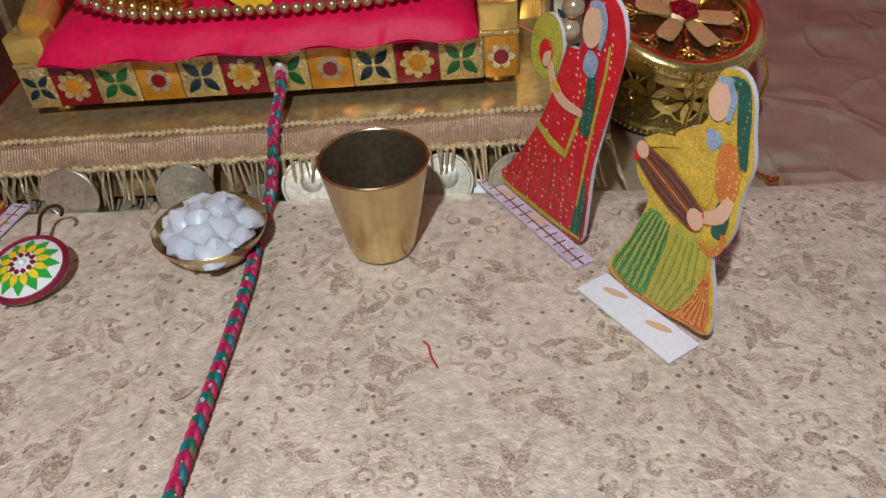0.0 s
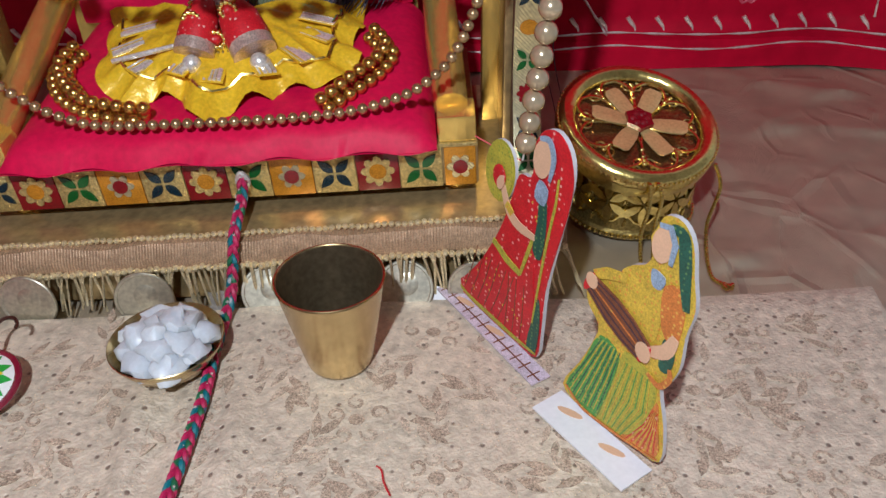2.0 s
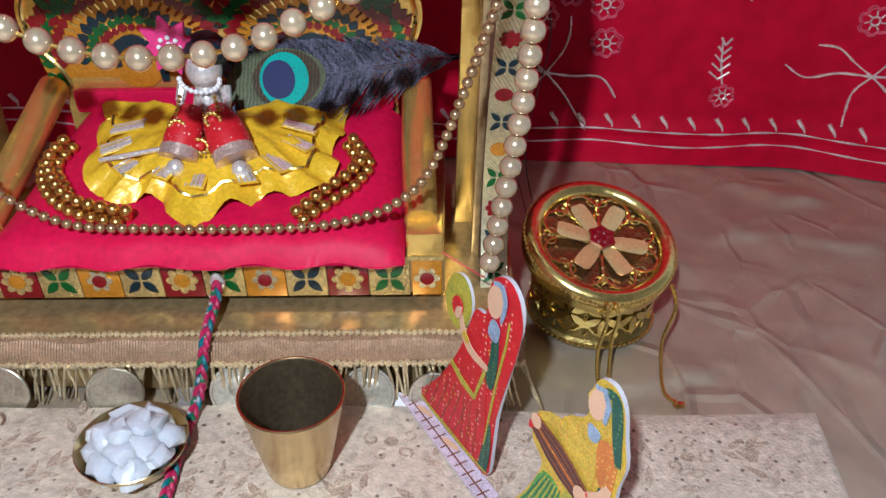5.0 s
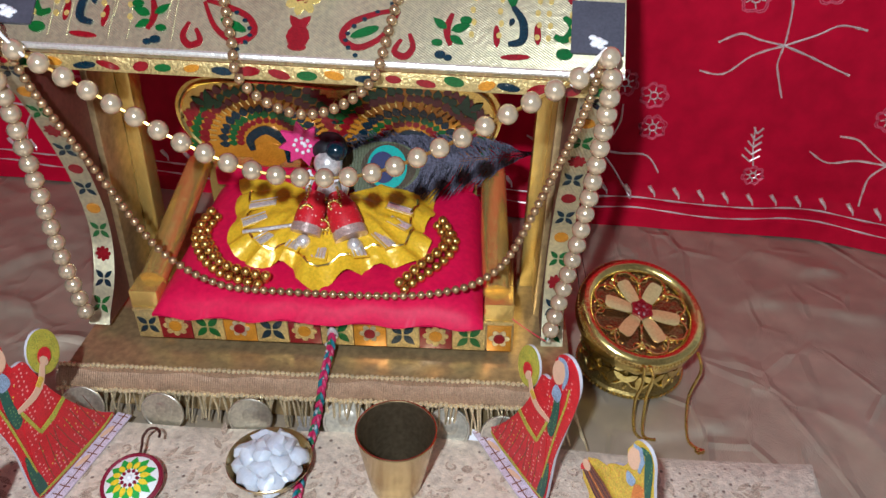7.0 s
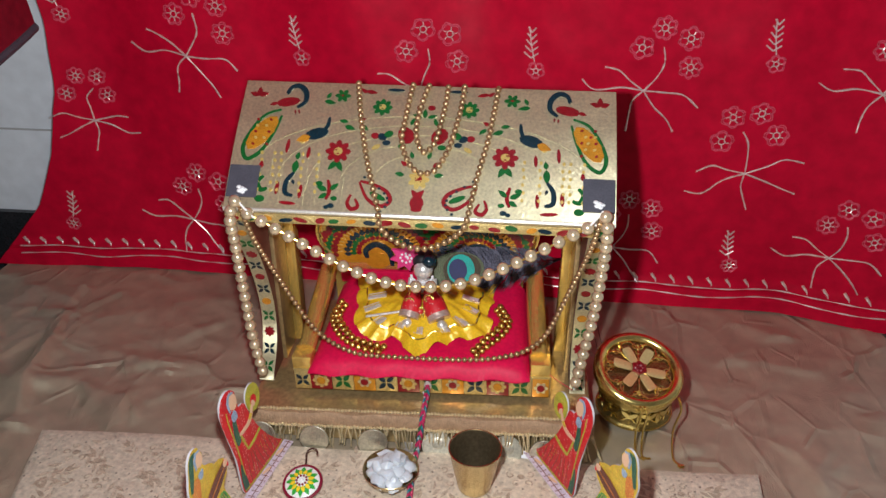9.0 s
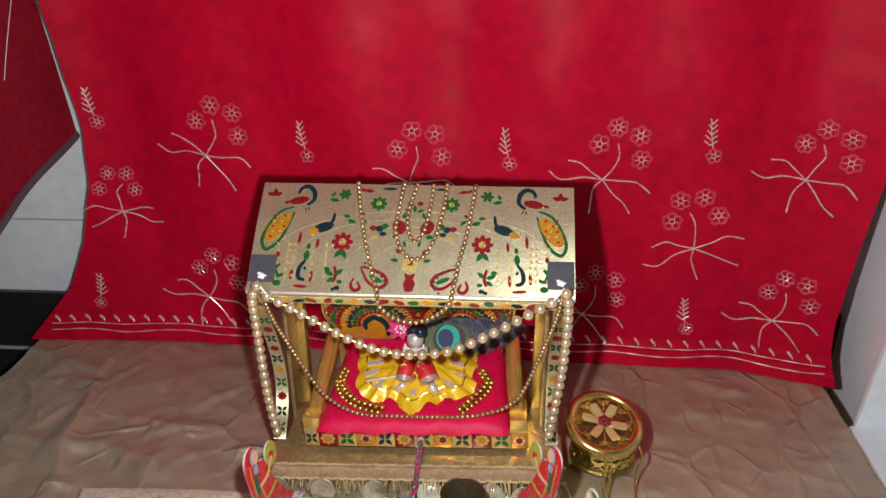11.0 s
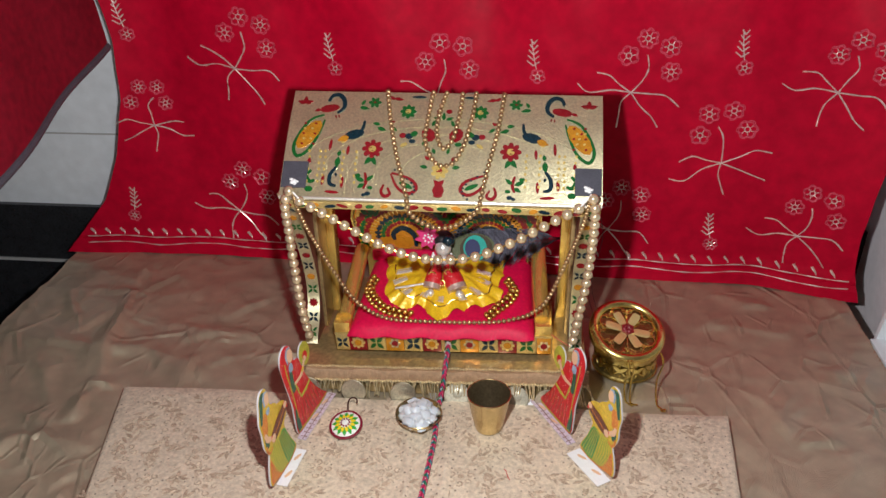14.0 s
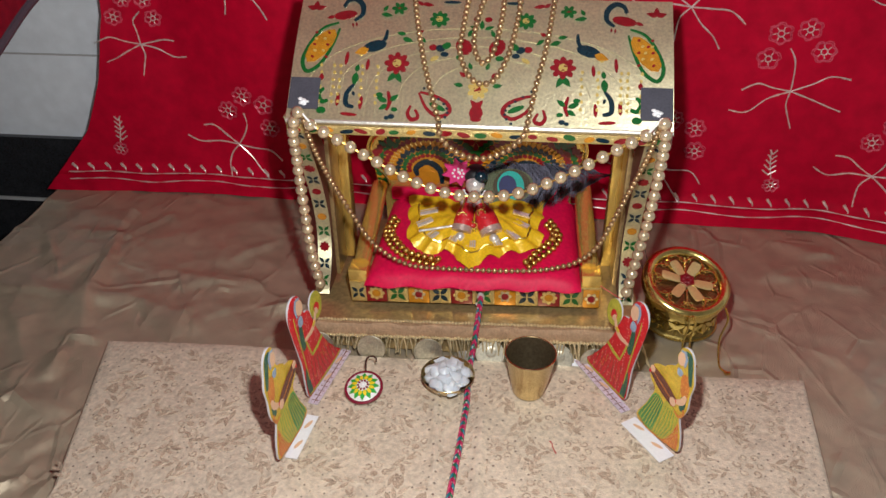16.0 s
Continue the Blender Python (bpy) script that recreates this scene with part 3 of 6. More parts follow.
def curtain_edge(z):
    """Left and right borders at a height."""
    zs = (-0.012, 0.03, 0.07, 0.14, 0.22, 0.30, 0.45, 0.95)
    ls = (-0.585, -0.548, -0.512, -0.478, -0.455, -0.450, -0.464, -0.47)
    rs = (0.524, 0.515, 0.513, 0.518, 0.526, 0.533, 0.543, 0.551)
    return float(np.interp(z, zs, ls)), min(float(np.interp(z, zs, rs)), 0.551)


def make_curtain():
    bm = bm_new()
    nx, nz = 150, 90
    front, back = {}, {}
    for j in range(nz + 1):
        z = TABLE - 0.002 + 0.952 * (j / nz) ** 1.25
        l, r = curtain_edge(z)
        for i in range(nx + 1):
            x = l + (r - l) * i / nx
            y = curtain_y(x, z)
            hem = 0.006 * math.exp(-((z - 0.000) / 0.005) ** 2) + 0.003 * math.exp(-((z - 0.0135) / 0.002) ** 2)
            front[i, j] = bm.verts.new((x, y - hem, z))
            back[i, j] = bm.verts.new((x, y + 0.0012, z))
    for i in range(nx):
        for j in range(nz):
            bm.faces.new((front[i, j], front[i + 1, j], front[i + 1, j + 1], front[i, j + 1]))
            bm.faces.new((back[i, j], back[i, j + 1], back[i + 1, j + 1], back[i + 1, j]))
    for j in range(nz):
        for i in (0, nx):
            bm.faces.new((front[i, j], front[i, j + 1], back[i, j + 1], back[i, j]))
    for i in range(nx):
        for j in (0, nz):
            bm.faces.new((front[i, j], front[i + 1, j], back[i + 1, j], back[i, j]))
    # hem that lies on the table
    ob = part("curtain", bm, RED_CLOTH)
    tagged(ob, "bright red cloth curtain embroidered with silver flower sprigs", "curtain")
    return ob


curtain = make_curtain()


def on_curtain(x, z, h):
    hem = 0.006 * math.exp(-((z - 0.000) / 0.005) ** 2) + 0.003 * math.exp(-((z - 0.0135) / 0.002) ** 2)
    return (x, curtain_y(x, z) - hem - h, z)


def stroke(bm, pts, r, mi=0):  # one line of thread
    tube(bm, [on_curtain(x, z, 0.0006) for x, z in pts], r, 5, mi)


def flower_outline(bm, x, z, r, mi):
    rnd = random.Random(int(1e5 * (x + 3)) + int(1e4 * z))
    turn, lobes = rnd.uniform(0, 6), rnd.choice((5, 6, 6, 7))
    for again in (1.0, 0.86):
        pts = []
        for k in range(37):
            a = 2 * math.pi * k / 36
            q = r * again * (0.76 + 0.24 * abs(math.cos(lobes * a / 2 + turn))) + rnd.uniform(-0.0005, 0.0005)
            pts.append((x + q * math.cos(a) * 1.02, z + q * math.sin(a) * 0.98))
        stroke(bm, pts, 0.00065, mi)
    pts = [(x + 0.28 * r * math.cos(a), z + 0.28 * r * math.sin(a)) for a in (2 * math.pi * k / 8 for k in range(9))]
    stroke(bm, pts, 0.0008, 0)
    for k in range(lobes):
        a = 2 * math.pi * (k + 0.5) / lobes - 2 * turn / lobes
        stroke(bm, [(x + 0.36 * r * math.cos(a), z + 0.36 * r * math.sin(a)), (x + 0.62 * r * math.cos(a + 0.1), z + 0.62 * r * math.sin(a + 0.1))], 0.0006, 0)


def flower_spray(x, z, s, flip, turn=0.0):
    """Six curved silver stems from one point, one of them with four flowers."""
    rnd = random.Random(int(1000 * (x + 2)))
    c, sn = math.cos(radians(turn)), math.sin(radians(turn))

    def at(px, pz):
        return x + flip * s * (px * c - pz * sn), z + s * (px * sn + pz * c)

    arms = [((0, 0), (-0.025, 0.004), (-0.05, 0.001), (-0.066, 0.010)), ((0, 0), (-0.014, 0.012), (-0.028, 0.023), (-0.043, 0.026)),
            ((0, 0), (-0.010, -0.012), (-0.014, -0.028), (-0.015, -0.044)), ((0, 0), (0.014, -0.016), (0.026, -0.032), (0.036, -0.046)),
            ((0, 0), (0.022, -0.002), (0.044, -0.004), (0.058, -0.017)), ((0, 0), (0.010, 0.016), (0.017, 0.030), (0.015, 0.046))]
    for a in arms:
        pts = smooth_path([at(px + rnd.uniform(-0.002, 0.002) * (px != 0), pz + rnd.uniform(-0.002, 0.002) * (pz != 0)) for px, pz in a], 5)
        bm = bm_new()
        stroke(bm, [tuple(p) for p in pts], [0.0006 + 0.0006 * rnd.random() for p in pts])
        part("embroidered_stem", bm, THREAD, curtain)
    for px, pz in ((-0.007, 0.046), (0.014, 0.066), (0.041, 0.056), (0.045, 0.026)):
        bm = bm_new()
        flower_outline(bm, *at(px, pz), 0.0125 * s, 1)
        part("embroidered_flower", bm, [THREAD, PINK_THREAD], curtain)


def flower_sprig(x, z, s, flip):
    bm = bm_new()
    flower_outline(bm, x + 0.006 * flip, z - 0.018 * s, 0.010 * s, 1)
    stroke(bm, [(x + 0.004 * flip, z - 0.008 * s), (x, z + 0.010 * s), (x - 0.003 * flip, z + 0.030 * s)], 0.0007)
    for k in range(5):
        zz = z + (-0.004 + 0.007 * k) * s
        for side in (-1, 1):
            stroke(bm, [(x, zz), (x + side * 0.008 * s * (1 - k * 0.12), zz + 0.006 * s)], 0.0009)
    part("embroidered_sprig", bm, [THREAD, PINK_THREAD], curtain)


for x, z, size, flip, turn in ((-0.290, 0.266, 1.0, 1, 0), (-0.026, 0.237, 1.0, 1, 8), (0.214, 0.249, 1.0, 1, 0), (0.334, 0.160, 1.0, 1, 32), (0.452, 0.256, 0.95, 1, 0),
                               (-0.315, 0.057, 1.0, 1, 0), (-0.419, 0.183, 0.80, -1, 25), (0.202, 0.056, 0.95, 1, 0), (0.442, 0.065, 0.92, 1, 6)):
    flower_spray(x, z, size, flip, turn)
for x, z, flip in ((-0.162, 0.286, 1), (0.094, 0.282, 1), (0.336, 0.300, 1), (-0.468, 0.063, -1), (0.332, 0.060, 1), (-0.437, 0.324, 1)):
    flower_sprig(x, z, 0.95, flip)


def hem_marks():
    x = -0.54
    while x < 0.50:
        bm = bm_new()
        pts = smooth_path([(x + 0.002, 0.0150), (x + 0.001, 0.0180), (x - 0.002, 0.0215), (x - 0.004, 0.0245)], 3)
        tube(bm, [on_curtain(a, b, 0.0008) for a, b in pts], [0.0007 + 0.0011 * min(i / 5, 1) for i in range(len(pts))], 5)
        part("hem_stitch", bm, THREAD, curtain)
        x += 0.0215
    for z in (0.0130, 0.0035):
        bm = bm_new()
        pts = [(-0.550 + 1.06 * i / 120, z + 0.0012 * math.sin(i * 0.37)) for i in range(121)]
        tube(bm, [on_curtain(a, b, 0.0008) for a, b in pts], [0.0007 + 0.0004 * math.sin(i * 1.7) for i in range(121)], 5)
        part("hem_line", bm, THREAD, curtain)


hem_marks()


def make_side_hanging():
    """The dark red cloth that hangs at right angles to the curtain, its lower border bound in grey."""
    bm = bm_new()
    ys = [0.222 - 0.75 * i / 40 for i in range(41)]
    zs = [0.300 + 0.7 * j / 20 for j in range(21)]
    for dx, flip in ((0.0, 1), (-0.004, -1)):
        g = {}
        for i, y in enumerate(ys):
            for j, z in enumerate(zs):
                low = 0.308 - 0.26 * (0.22 - y)
                yy = y - 0.15 * (z - 0.30) * (1 - i / 40)
                zz = low + (1.0 - low) * j / 20
                g[i, j] = bm.verts.new((-0.432 + dx + 0.004 * math.sin(y * 30 + z * 4), yy, zz))
        for i in range(40):
            for j in range(20):
                bm.faces.new((g[i, j], g[i + 1, j], g[i + 1, j + 1], g[i, j + 1]))
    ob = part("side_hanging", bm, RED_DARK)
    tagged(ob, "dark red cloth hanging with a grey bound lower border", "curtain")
    b2 = bm_new()
    pts = [(-0.434 + 0.004 * math.sin(y * 30 + 1.2), y, 0.3065 - 0.26 * (0.22 - y)) for y in ys]
    tube(b2, pts, 0.0055, 8)
    part("border", b2, TAPE, ob, "dark grey binding")
    for y, z in ((0.11, 0.40), (-0.04, 0.37), (0.03, 0.50)):
        b3 = bm_new()
        tube(b3, [(-0.4255 + 0.004 * math.sin((y + q * 0.01) * 30 + (z + q * 0.02) * 4), y + q * 0.01, z + q * 0.02) for q in range(5)], 0.0006, 5)
        part("silver_stitch", b3, THREAD, ob)


make_side_hanging()


# ---- the shrine ----
X0, X1 = -0.154, 0.162


def make_shrine():
    root = thing("shrine", "small gilded wooden shrine with enamelled sloping roof and posts", "shrine")
    bm = bm_new()
    box(bm, X0, X1, -0.024, 0.126, TABLE, 0.027, 0.0015)
    for v in bm.verts:
        if v.co.z > 0.01:
            v.co.z += tilt(v.co.x)
    slab_ob = part("base_slab", bm, GOLD_DULL, root, "gold foil covered base slab")
    # side boards with an S-curved front
    prof = [(0.010, 0.027), (0.014, 0.034), (0.028, 0.050), (0.036, 0.070), (0.038, 0.090), (0.034, 0.115), (0.024, 0.145), (0.010, 0.175), (-0.006, 0.205), (-0.018, 0.230)]
    prof = [tuple(p) for p in smooth_path(prof, 4)]
    depth = 0.034
    for side, xa, xb in ((-1, -0.1535, -0.1395), (1, 0.144, 0.158)):
        bm = bm_new()
        ring = [(y, z) for y, z in prof] + [(min(y + depth, 0.075), z) for y, z in prof[::-1]]
        lo = [bm.verts.new((xa, y, z)) for y, z in ring]
        hi = [bm.verts.new((xb, y, z)) for y, z in ring]
        n = len(prof)
        m = len(ring)
        for i in range(n - 1):
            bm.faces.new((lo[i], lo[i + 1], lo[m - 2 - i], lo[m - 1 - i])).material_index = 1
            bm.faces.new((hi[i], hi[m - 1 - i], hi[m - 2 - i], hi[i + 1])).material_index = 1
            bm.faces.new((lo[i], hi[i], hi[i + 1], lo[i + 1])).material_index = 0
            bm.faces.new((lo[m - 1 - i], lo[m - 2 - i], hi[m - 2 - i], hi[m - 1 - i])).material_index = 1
        bm.faces.new((lo[0], lo[m - 1], hi[m - 1], hi[0]))
        bm.faces.new((lo[n - 1], hi[n - 1], hi[n], lo[n]))
        board = part("side_board", bm, [SILVERY, MAROON], root, "S-curved board with enamelled front edge")
        # enamelled motifs down its front
        xm = (xa + xb) / 2
        length = [0.0]
        for a, b in zip(prof, prof[1:]):
            length.append(length[-1] + math.hypot(b[0] - a[0], b[1] - a[1]))

        def front(u, v, h):
            y = float(np.interp(v, length, [p[0] for p in prof]))
            z = float(np.interp(v, length, [p[1] for p in prof]))
            return (xm + u, y - h, z)

        kinds = ("cross_g", "cross_b", "flower", "cross_g", "dot", "cross_b", "dot_r", "cross_b", "flower", "cross_g", "dot", "cross_b")
        for k, kind in enumerate(kinds):
            v = 0.014 + k * (length[-1] - 0.02) / len(kinds)
            b2 = bm_new()
            if kind.startswith("cross"):
                for a in (45, 135, 225, 315):
                    prism(b2, leaf(0.0008 * math.cos(radians(a)), v + 0.0008 * math.sin(radians(a)), 0.0068, 0.0032, a), front, 0.0006)
                part("enamel_cross", b2, E_GREEN if kind[-1] == "g" else E_BLUE, board)
            elif kind == "flower":
                for a in range(0, 360, 45):
                    prism(b2, ellipse(0.0034 * math.cos(radians(a)), v + 0.0034 * math.sin(radians(a)), 0.0019, 0.0014, a, 8), front, 0.0006)
                prism(b2, ellipse(0, v, 0.0026, 0.0026, 0, 10), front, 0.0008)
                part("enamel_flower", b2, E_RED, board)
            else:
                prism(b2, ellipse(0, v, 0.0045, 0.0040, 0, 12), front, 0.0006)
                part("enamel_dot", b2, E_GOLD if kind == "dot" else E_RED, board)
        # rear gold post
        bm = bm_new()
        xp = xb - 0.001 if side < 0 else xa - 0.013
        box(bm, xp, xp + 0.014, 0.078, 0.094, 0.027, 0.272, 0.0008)
        part("rear_post", bm, GOLD, root, "flat gold foil post")
        bm = bm_new()
        xi = xb if side < 0 else xa - 0.004
        box(bm, xi, xi + 0.004, 0.045, 0.0775, 0.027, 0.235, 0.0005)
        part("inner_strip", bm, GOLD_DULL, root)
    return root


# the roof's surface: u across from 0 to 1, v from the back 0 to the front 1
def on_roof(u, v, h):
    bulge = 0.0030 * math.sin(math.pi * v)
    w = 0.1575 - 0.001 * v
    x = C + (2 * u - 1) * w
    y = 0.075 - 0.0975 * v
    z = 0.304 - 0.0745 * v
    ny, nz = -0.608, 0.794
    return (x, y + ny * (bulge + h), z + nz * (bulge + h))


def roof_uv(px, py):
    """From a drawing of the roof 100 wide and 35 deep."""
    return px / 100.0, py / 35.0


def make_roof(root):
    bm = bm_new()
    n, m = 24, 14
    top = {(i, j): bm.verts.new(on_roof(i / n, j / m, 0)) for i in range(n + 1) for j in range(m + 1)}
    low = {(i, j): bm.verts.new(on_roof(i / n, j / m, -0.007)) for i in range(n + 1) for j in range(m + 1)}
    for i in range(n):
        for j in range(m):
            bm.faces.new((top[i, j], top[i + 1, j], top[i + 1, j + 1], top[i, j + 1]))
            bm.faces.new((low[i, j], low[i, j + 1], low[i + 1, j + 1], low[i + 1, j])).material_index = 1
    for i in range(n):
        for j in (0, m):
            bm.faces.new((top[i, j], top[i + 1, j], low[i + 1, j], low[i, j]))
    for j in range(m):
        for i in (0, n):
            bm.faces.new((top[i, j], top[i, j + 1], low[i, j + 1], low[i, j]))
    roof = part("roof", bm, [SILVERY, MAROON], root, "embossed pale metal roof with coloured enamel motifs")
    mats = {"r": E_RED, "g": E_GREEN, "b": E_BLUE, "o": E_GOLD, "y": E_YELLOW}
    sx, sy = 0.315, 0.1227

    def place(u, v, h):
        return on_roof(u / sx, v / sy, h)

    def motif(name, shapes):
        """shapes: colour letter and outline in metres on the roof; one mesh a motif."""
        b = bm_new()
        used = []
        for k, (c, outline) in enumerate(shapes):
            if c not in used:
                used.append(c)
            mx, my = sum(p[0] for p in outline) / len(outline), sum(p[1] for p in outline) / len(outline)
            grow = 1.0 if name == "gold_dot" else 1.16
            prism(b, [(mx + (x - mx) * grow, my + (y - my) * grow) for x, y in outline], place, 0.0007 + 0.00006 * (k % 3), used.index(c))
        part(name, b, [mats[c] for c in used], roof)

    def both(name, make):
        motif(name, make(1.0, lambda x: x))
        motif(name, [(c, [(sx - x, y) for x, y in o]) for c, o in make(1.0, lambda x: x)])

    M = 0.315 / 100  # a hundredth of the width

    def at(px, py):
        return px * M, py * sy / 35.0

    def petals(px, py, r, count, c, centre=None, w=0.6):
        x, y = at(px, py)
        s = [(c, ellipse(x + r * 0.62 * math.cos(a), y + r * 0.62 * math.sin(a), r * 0.42, r * 0.42 * w, math.degrees(a), 8)) for a in (2 * math.pi * k / count for k in range(count))]
        if centre:
            s.append((centre, ellipse(x, y, r * 0.34, r * 0.34, 0, 8)))
        return s

    def lf(c, px, py, length, width, turn):
        x, y = at(px, py)
        return (c, leaf(x, y, length, width, turn))

    def el(c, px, py, a, b, turn=0):
        x, y = at(px, py)
        return (c, ellipse(x, y, a, b, turn, 10))

    def st(c, pts, width):
        return (c, ribbon([tuple(p) for p in smooth_path([at(*p) for p in pts], 5)], width))

    both("enamel_peacock", lambda k, f: [
        st("b", ((12.3, 3.6), (13.2, 2.0), (15.0, 1.6), (16.7, 3.2), (16.9, 5.6), (15.2, 7.2)), 0.0042), lf("b", 12.6, 3.0, 0.004, 0.0016, 120),
        el("r", 12.6, 6.2, 0.0088, 0.0040, -12), lf("r", 9.6, 6.6, 0.006, 0.003, 160), lf("r", 14.9, 8.6, 0.004, 0.0014, 80), lf("r", 15.9, 8.4, 0.004, 0.0014, 80)])
    both("enamel_peacock_tail", lambda k, f: [
        ("g", ribbon([tuple(p) for p in smooth_path([at(10.5, 9.5), at(7.0, 11.0), at(4.4, 15.0), at(3.2, 19.0), at(4.6, 21.5), at(7.6, 19.5), at(9.8, 15.0), at(10.9, 11.0)], 5)], 0.0030)),
        el("o", 7.1, 15.2, 0.0165, 0.0072, -58)] + [el("ry"[i % 2], 5.4 + (i % 3) * 1.5 + 0.5 * math.sin(i), 11.6 + (i // 3) * 1.7, 0.0014, 0.0010, 40) for i in range(15)])
    both("enamel_bird", lambda k, f: [
        el("b", 21.8, 15.0, 0.0088, 0.0046, -18), st("b", ((23.5, 14.2), (24.4, 12.6), (24.6, 10.6)), 0.0028),
        lf("o", 20.0, 16.0, 0.0105, 0.0060, 160), lf("r", 19.4, 15.6, 0.0065, 0.0034, 155), el("y", 18.3, 17.4, 0.0016, 0.0012)])
    both("enamel_rosette", lambda k, f: petals(28.2, 19.6, 0.0098, 8, "r", "y"))
    both("enamel_leaf_sprig", lambda k, f: [lf("g", 28.2, 22.2, 0.0095, 0.0045, 130), lf("g", 28.2, 22.2, 0.0095, 0.0045, 60)])
    both("enamel_corner_lily", lambda k, f: [lf("r", 4.2, 4.4, 0.008, 0.0042, a) for a in (-165, -90, -15)])
    both("enamel_star_flower", lambda k, f: petals(27.2, 3.8, 0.0062, 6, "g", "r"))
    both("enamel_leaf_sprig", lambda k, f: [lf("g", 22.6, 5.6, 0.009, 0.0036, 10), lf("g", 23.0, 4.6, 0.006, 0.0030, -60)])
    both("enamel_green_flower", lambda k, f: petals(38.4, 6.8, 0.0078, 8, "g", "y"))
    both("enamel_corner_spray", lambda k, f: [lf("r", 33.5, 2.2, 0.009, 0.0035, 10), lf("r", 33.5, 2.6, 0.006, 0.003, -140), el("b", 41.5, 1.6, 0.0065, 0.0012)])
    both("enamel_leaf_sprig", lambda k, f: [lf("g", 29.2, 12.6, 0.0085, 0.0040, 20), lf("g", 29.6, 11.4, 0.007, 0.0032, 190), lf("r", 33.0, 11.0, 0.005, 0.0030, -30), lf("g", 33.6, 12.2, 0.007, 0.0032, 40)])
    both("enamel_cluster", lambda k, f: [el("r", 37.4, 15.0, 0.0030, 0.0026), el("b", 39.4, 15.2, 0.0034, 0.0028, 20), el("g", 41.0, 14.4, 0.0034, 0.0026, -30), el("b", 40.6, 16.8, 0.003, 0.002), el("y", 38.0, 18.0, 0.0034, 0.0016, -30)])
    both("enamel_small_bird", lambda k, f: [el("r", 45.6, 14.6, 0.0072, 0.0058, 60), lf("g", 46.6, 11.6, 0.007, 0.003, -70), el("g", 44.8, 17.6, 0.003, 0.002)])
    for px, py, a, b in ((14.6, 18.6, 0.0014, 0.0058), (20.4, 20.2, 0.0014, 0.0046), (13.4, 29.6, 0.0015, 0.0050), (19.6, 30.2, 0.0015, 0.0052), (16.6, 33.2, 0.0062, 0.0013)):
        both("enamel_drop", lambda k, f, px=px, py=py, a=a, b=b: [el("r", px, py, a, b, 4)])
    both("enamel_tendril", lambda k, f: [lf("g", 17.6, 22.6, 0.011, 0.0050, 95), lf("g", 17.6, 22.0, 0.006, 0.0036, -80), st("b", ((17.2, 26.0), (15.8, 28.0), (15.8, 30.4), (17.6, 31.0)), 0.0036), lf("b", 17.2, 27.4, 0.004, 0.0024, 70)])
    both("enamel_spray", lambda k, f: [st("r", ((26.6, 31.6), (27.2, 29.6), (26.6, 27.4)), 0.0030), lf("g", 26.4, 29.6, 0.0085, 0.0040, 200), lf("g", 26.6, 30.6, 0.007, 0.0036, 150), lf("g", 27.4, 29.4, 0.008, 0.0036, -40), el("g", 28.6, 31.6, 0.0024, 0.0016), el("g", 24.4, 28.0, 0.0026, 0.0018), el("b", 28.0, 33.4, 0.0024, 0.0018), el("b", 26.8, 33.8, 0.0018, 0.0014)])
    both("enamel_teardrop", lambda k, f: [st("r", ((33.0, 30.8), (32.4, 32.6), (33.4, 33.8), (34.8, 33.2), (34.0, 31.6)), 0.0030)])
    both("enamel_paisley", lambda k, f: [
        ("r", ribbon([tuple(p) for p in smooth_path([at(35.4, 27.6), at(37.4, 31.0), at(40.4, 32.6), at(42.6, 31.4), at(41.6, 29.4), at(38.4, 28.0), at(35.6, 27.4)], 5)], 0.0030)),
        el("g", 39.8, 30.6, 0.0064, 0.0020, 24)] + [el("b", 36.0 + 6.6 * math.sin(q * 0.33), 26.0 + 8.2 * (q / 7) ** 0.9, 0.0011, 0.0009) for q in range(8)])
    both("enamel_scroll", lambda k, f: [st("g", ((9.4, 27.0), (8.2, 28.4), (9.2, 30.0), (10.6, 29.6)), 0.0036), el("g", 9.2, 32.4, 0.0036, 0.0026), lf("r", 8.4, 24.6, 0.006, 0.0034, -90)])
    for x in (8.0, 11.5, 13.2, 19.0, 23.2):
        for i in range(6):
            both("gold_dot", lambda k, f, x=x, i=i: [el("y", x + 0.25 * (i % 2), 20.6 + 1.9 * i, 0.0013, 0.0016)])
    motif("enamel_vase", [lf("r", 50, 33.6, 0.0145, 0.010, -90), el("r", 50, 33.4, 0.0040, 0.0018), lf("r", 50, 30.4, 0.0075, 0.0040, -50), lf("r", 50, 30.4, 0.0075, 0.0040, -130)])
    motif("enamel_bouquet", petals(50, 26.0, 0.0080, 7, "y", "r") + [lf("g", 46, 25.0, 0.007, 0.0034, 190), lf("g", 54, 25.0, 0.007, 0.0034, -10), lf("r", 46.5, 22.6, 0.006, 0.003, 220), lf("r", 53.5, 22.6, 0.006, 0.003, -40), lf("g", 48, 20.6, 0.006, 0.003, 250), lf("g", 52, 20.6, 0.006, 0.003, -70)])
    motif("enamel_top_spray", [el("r", 48.6, 6.6, 0.0028, 0.0022), el("r", 51.6, 6.6, 0.0028, 0.0022), lf("g", 50, 9.4, 0.008, 0.0036, -90), lf("g", 49, 9.4, 0.007, 0.003, 200), lf("g", 51, 9.4, 0.007, 0.003, -20)])
    # engraved arches and ribs
    b = bm_new()
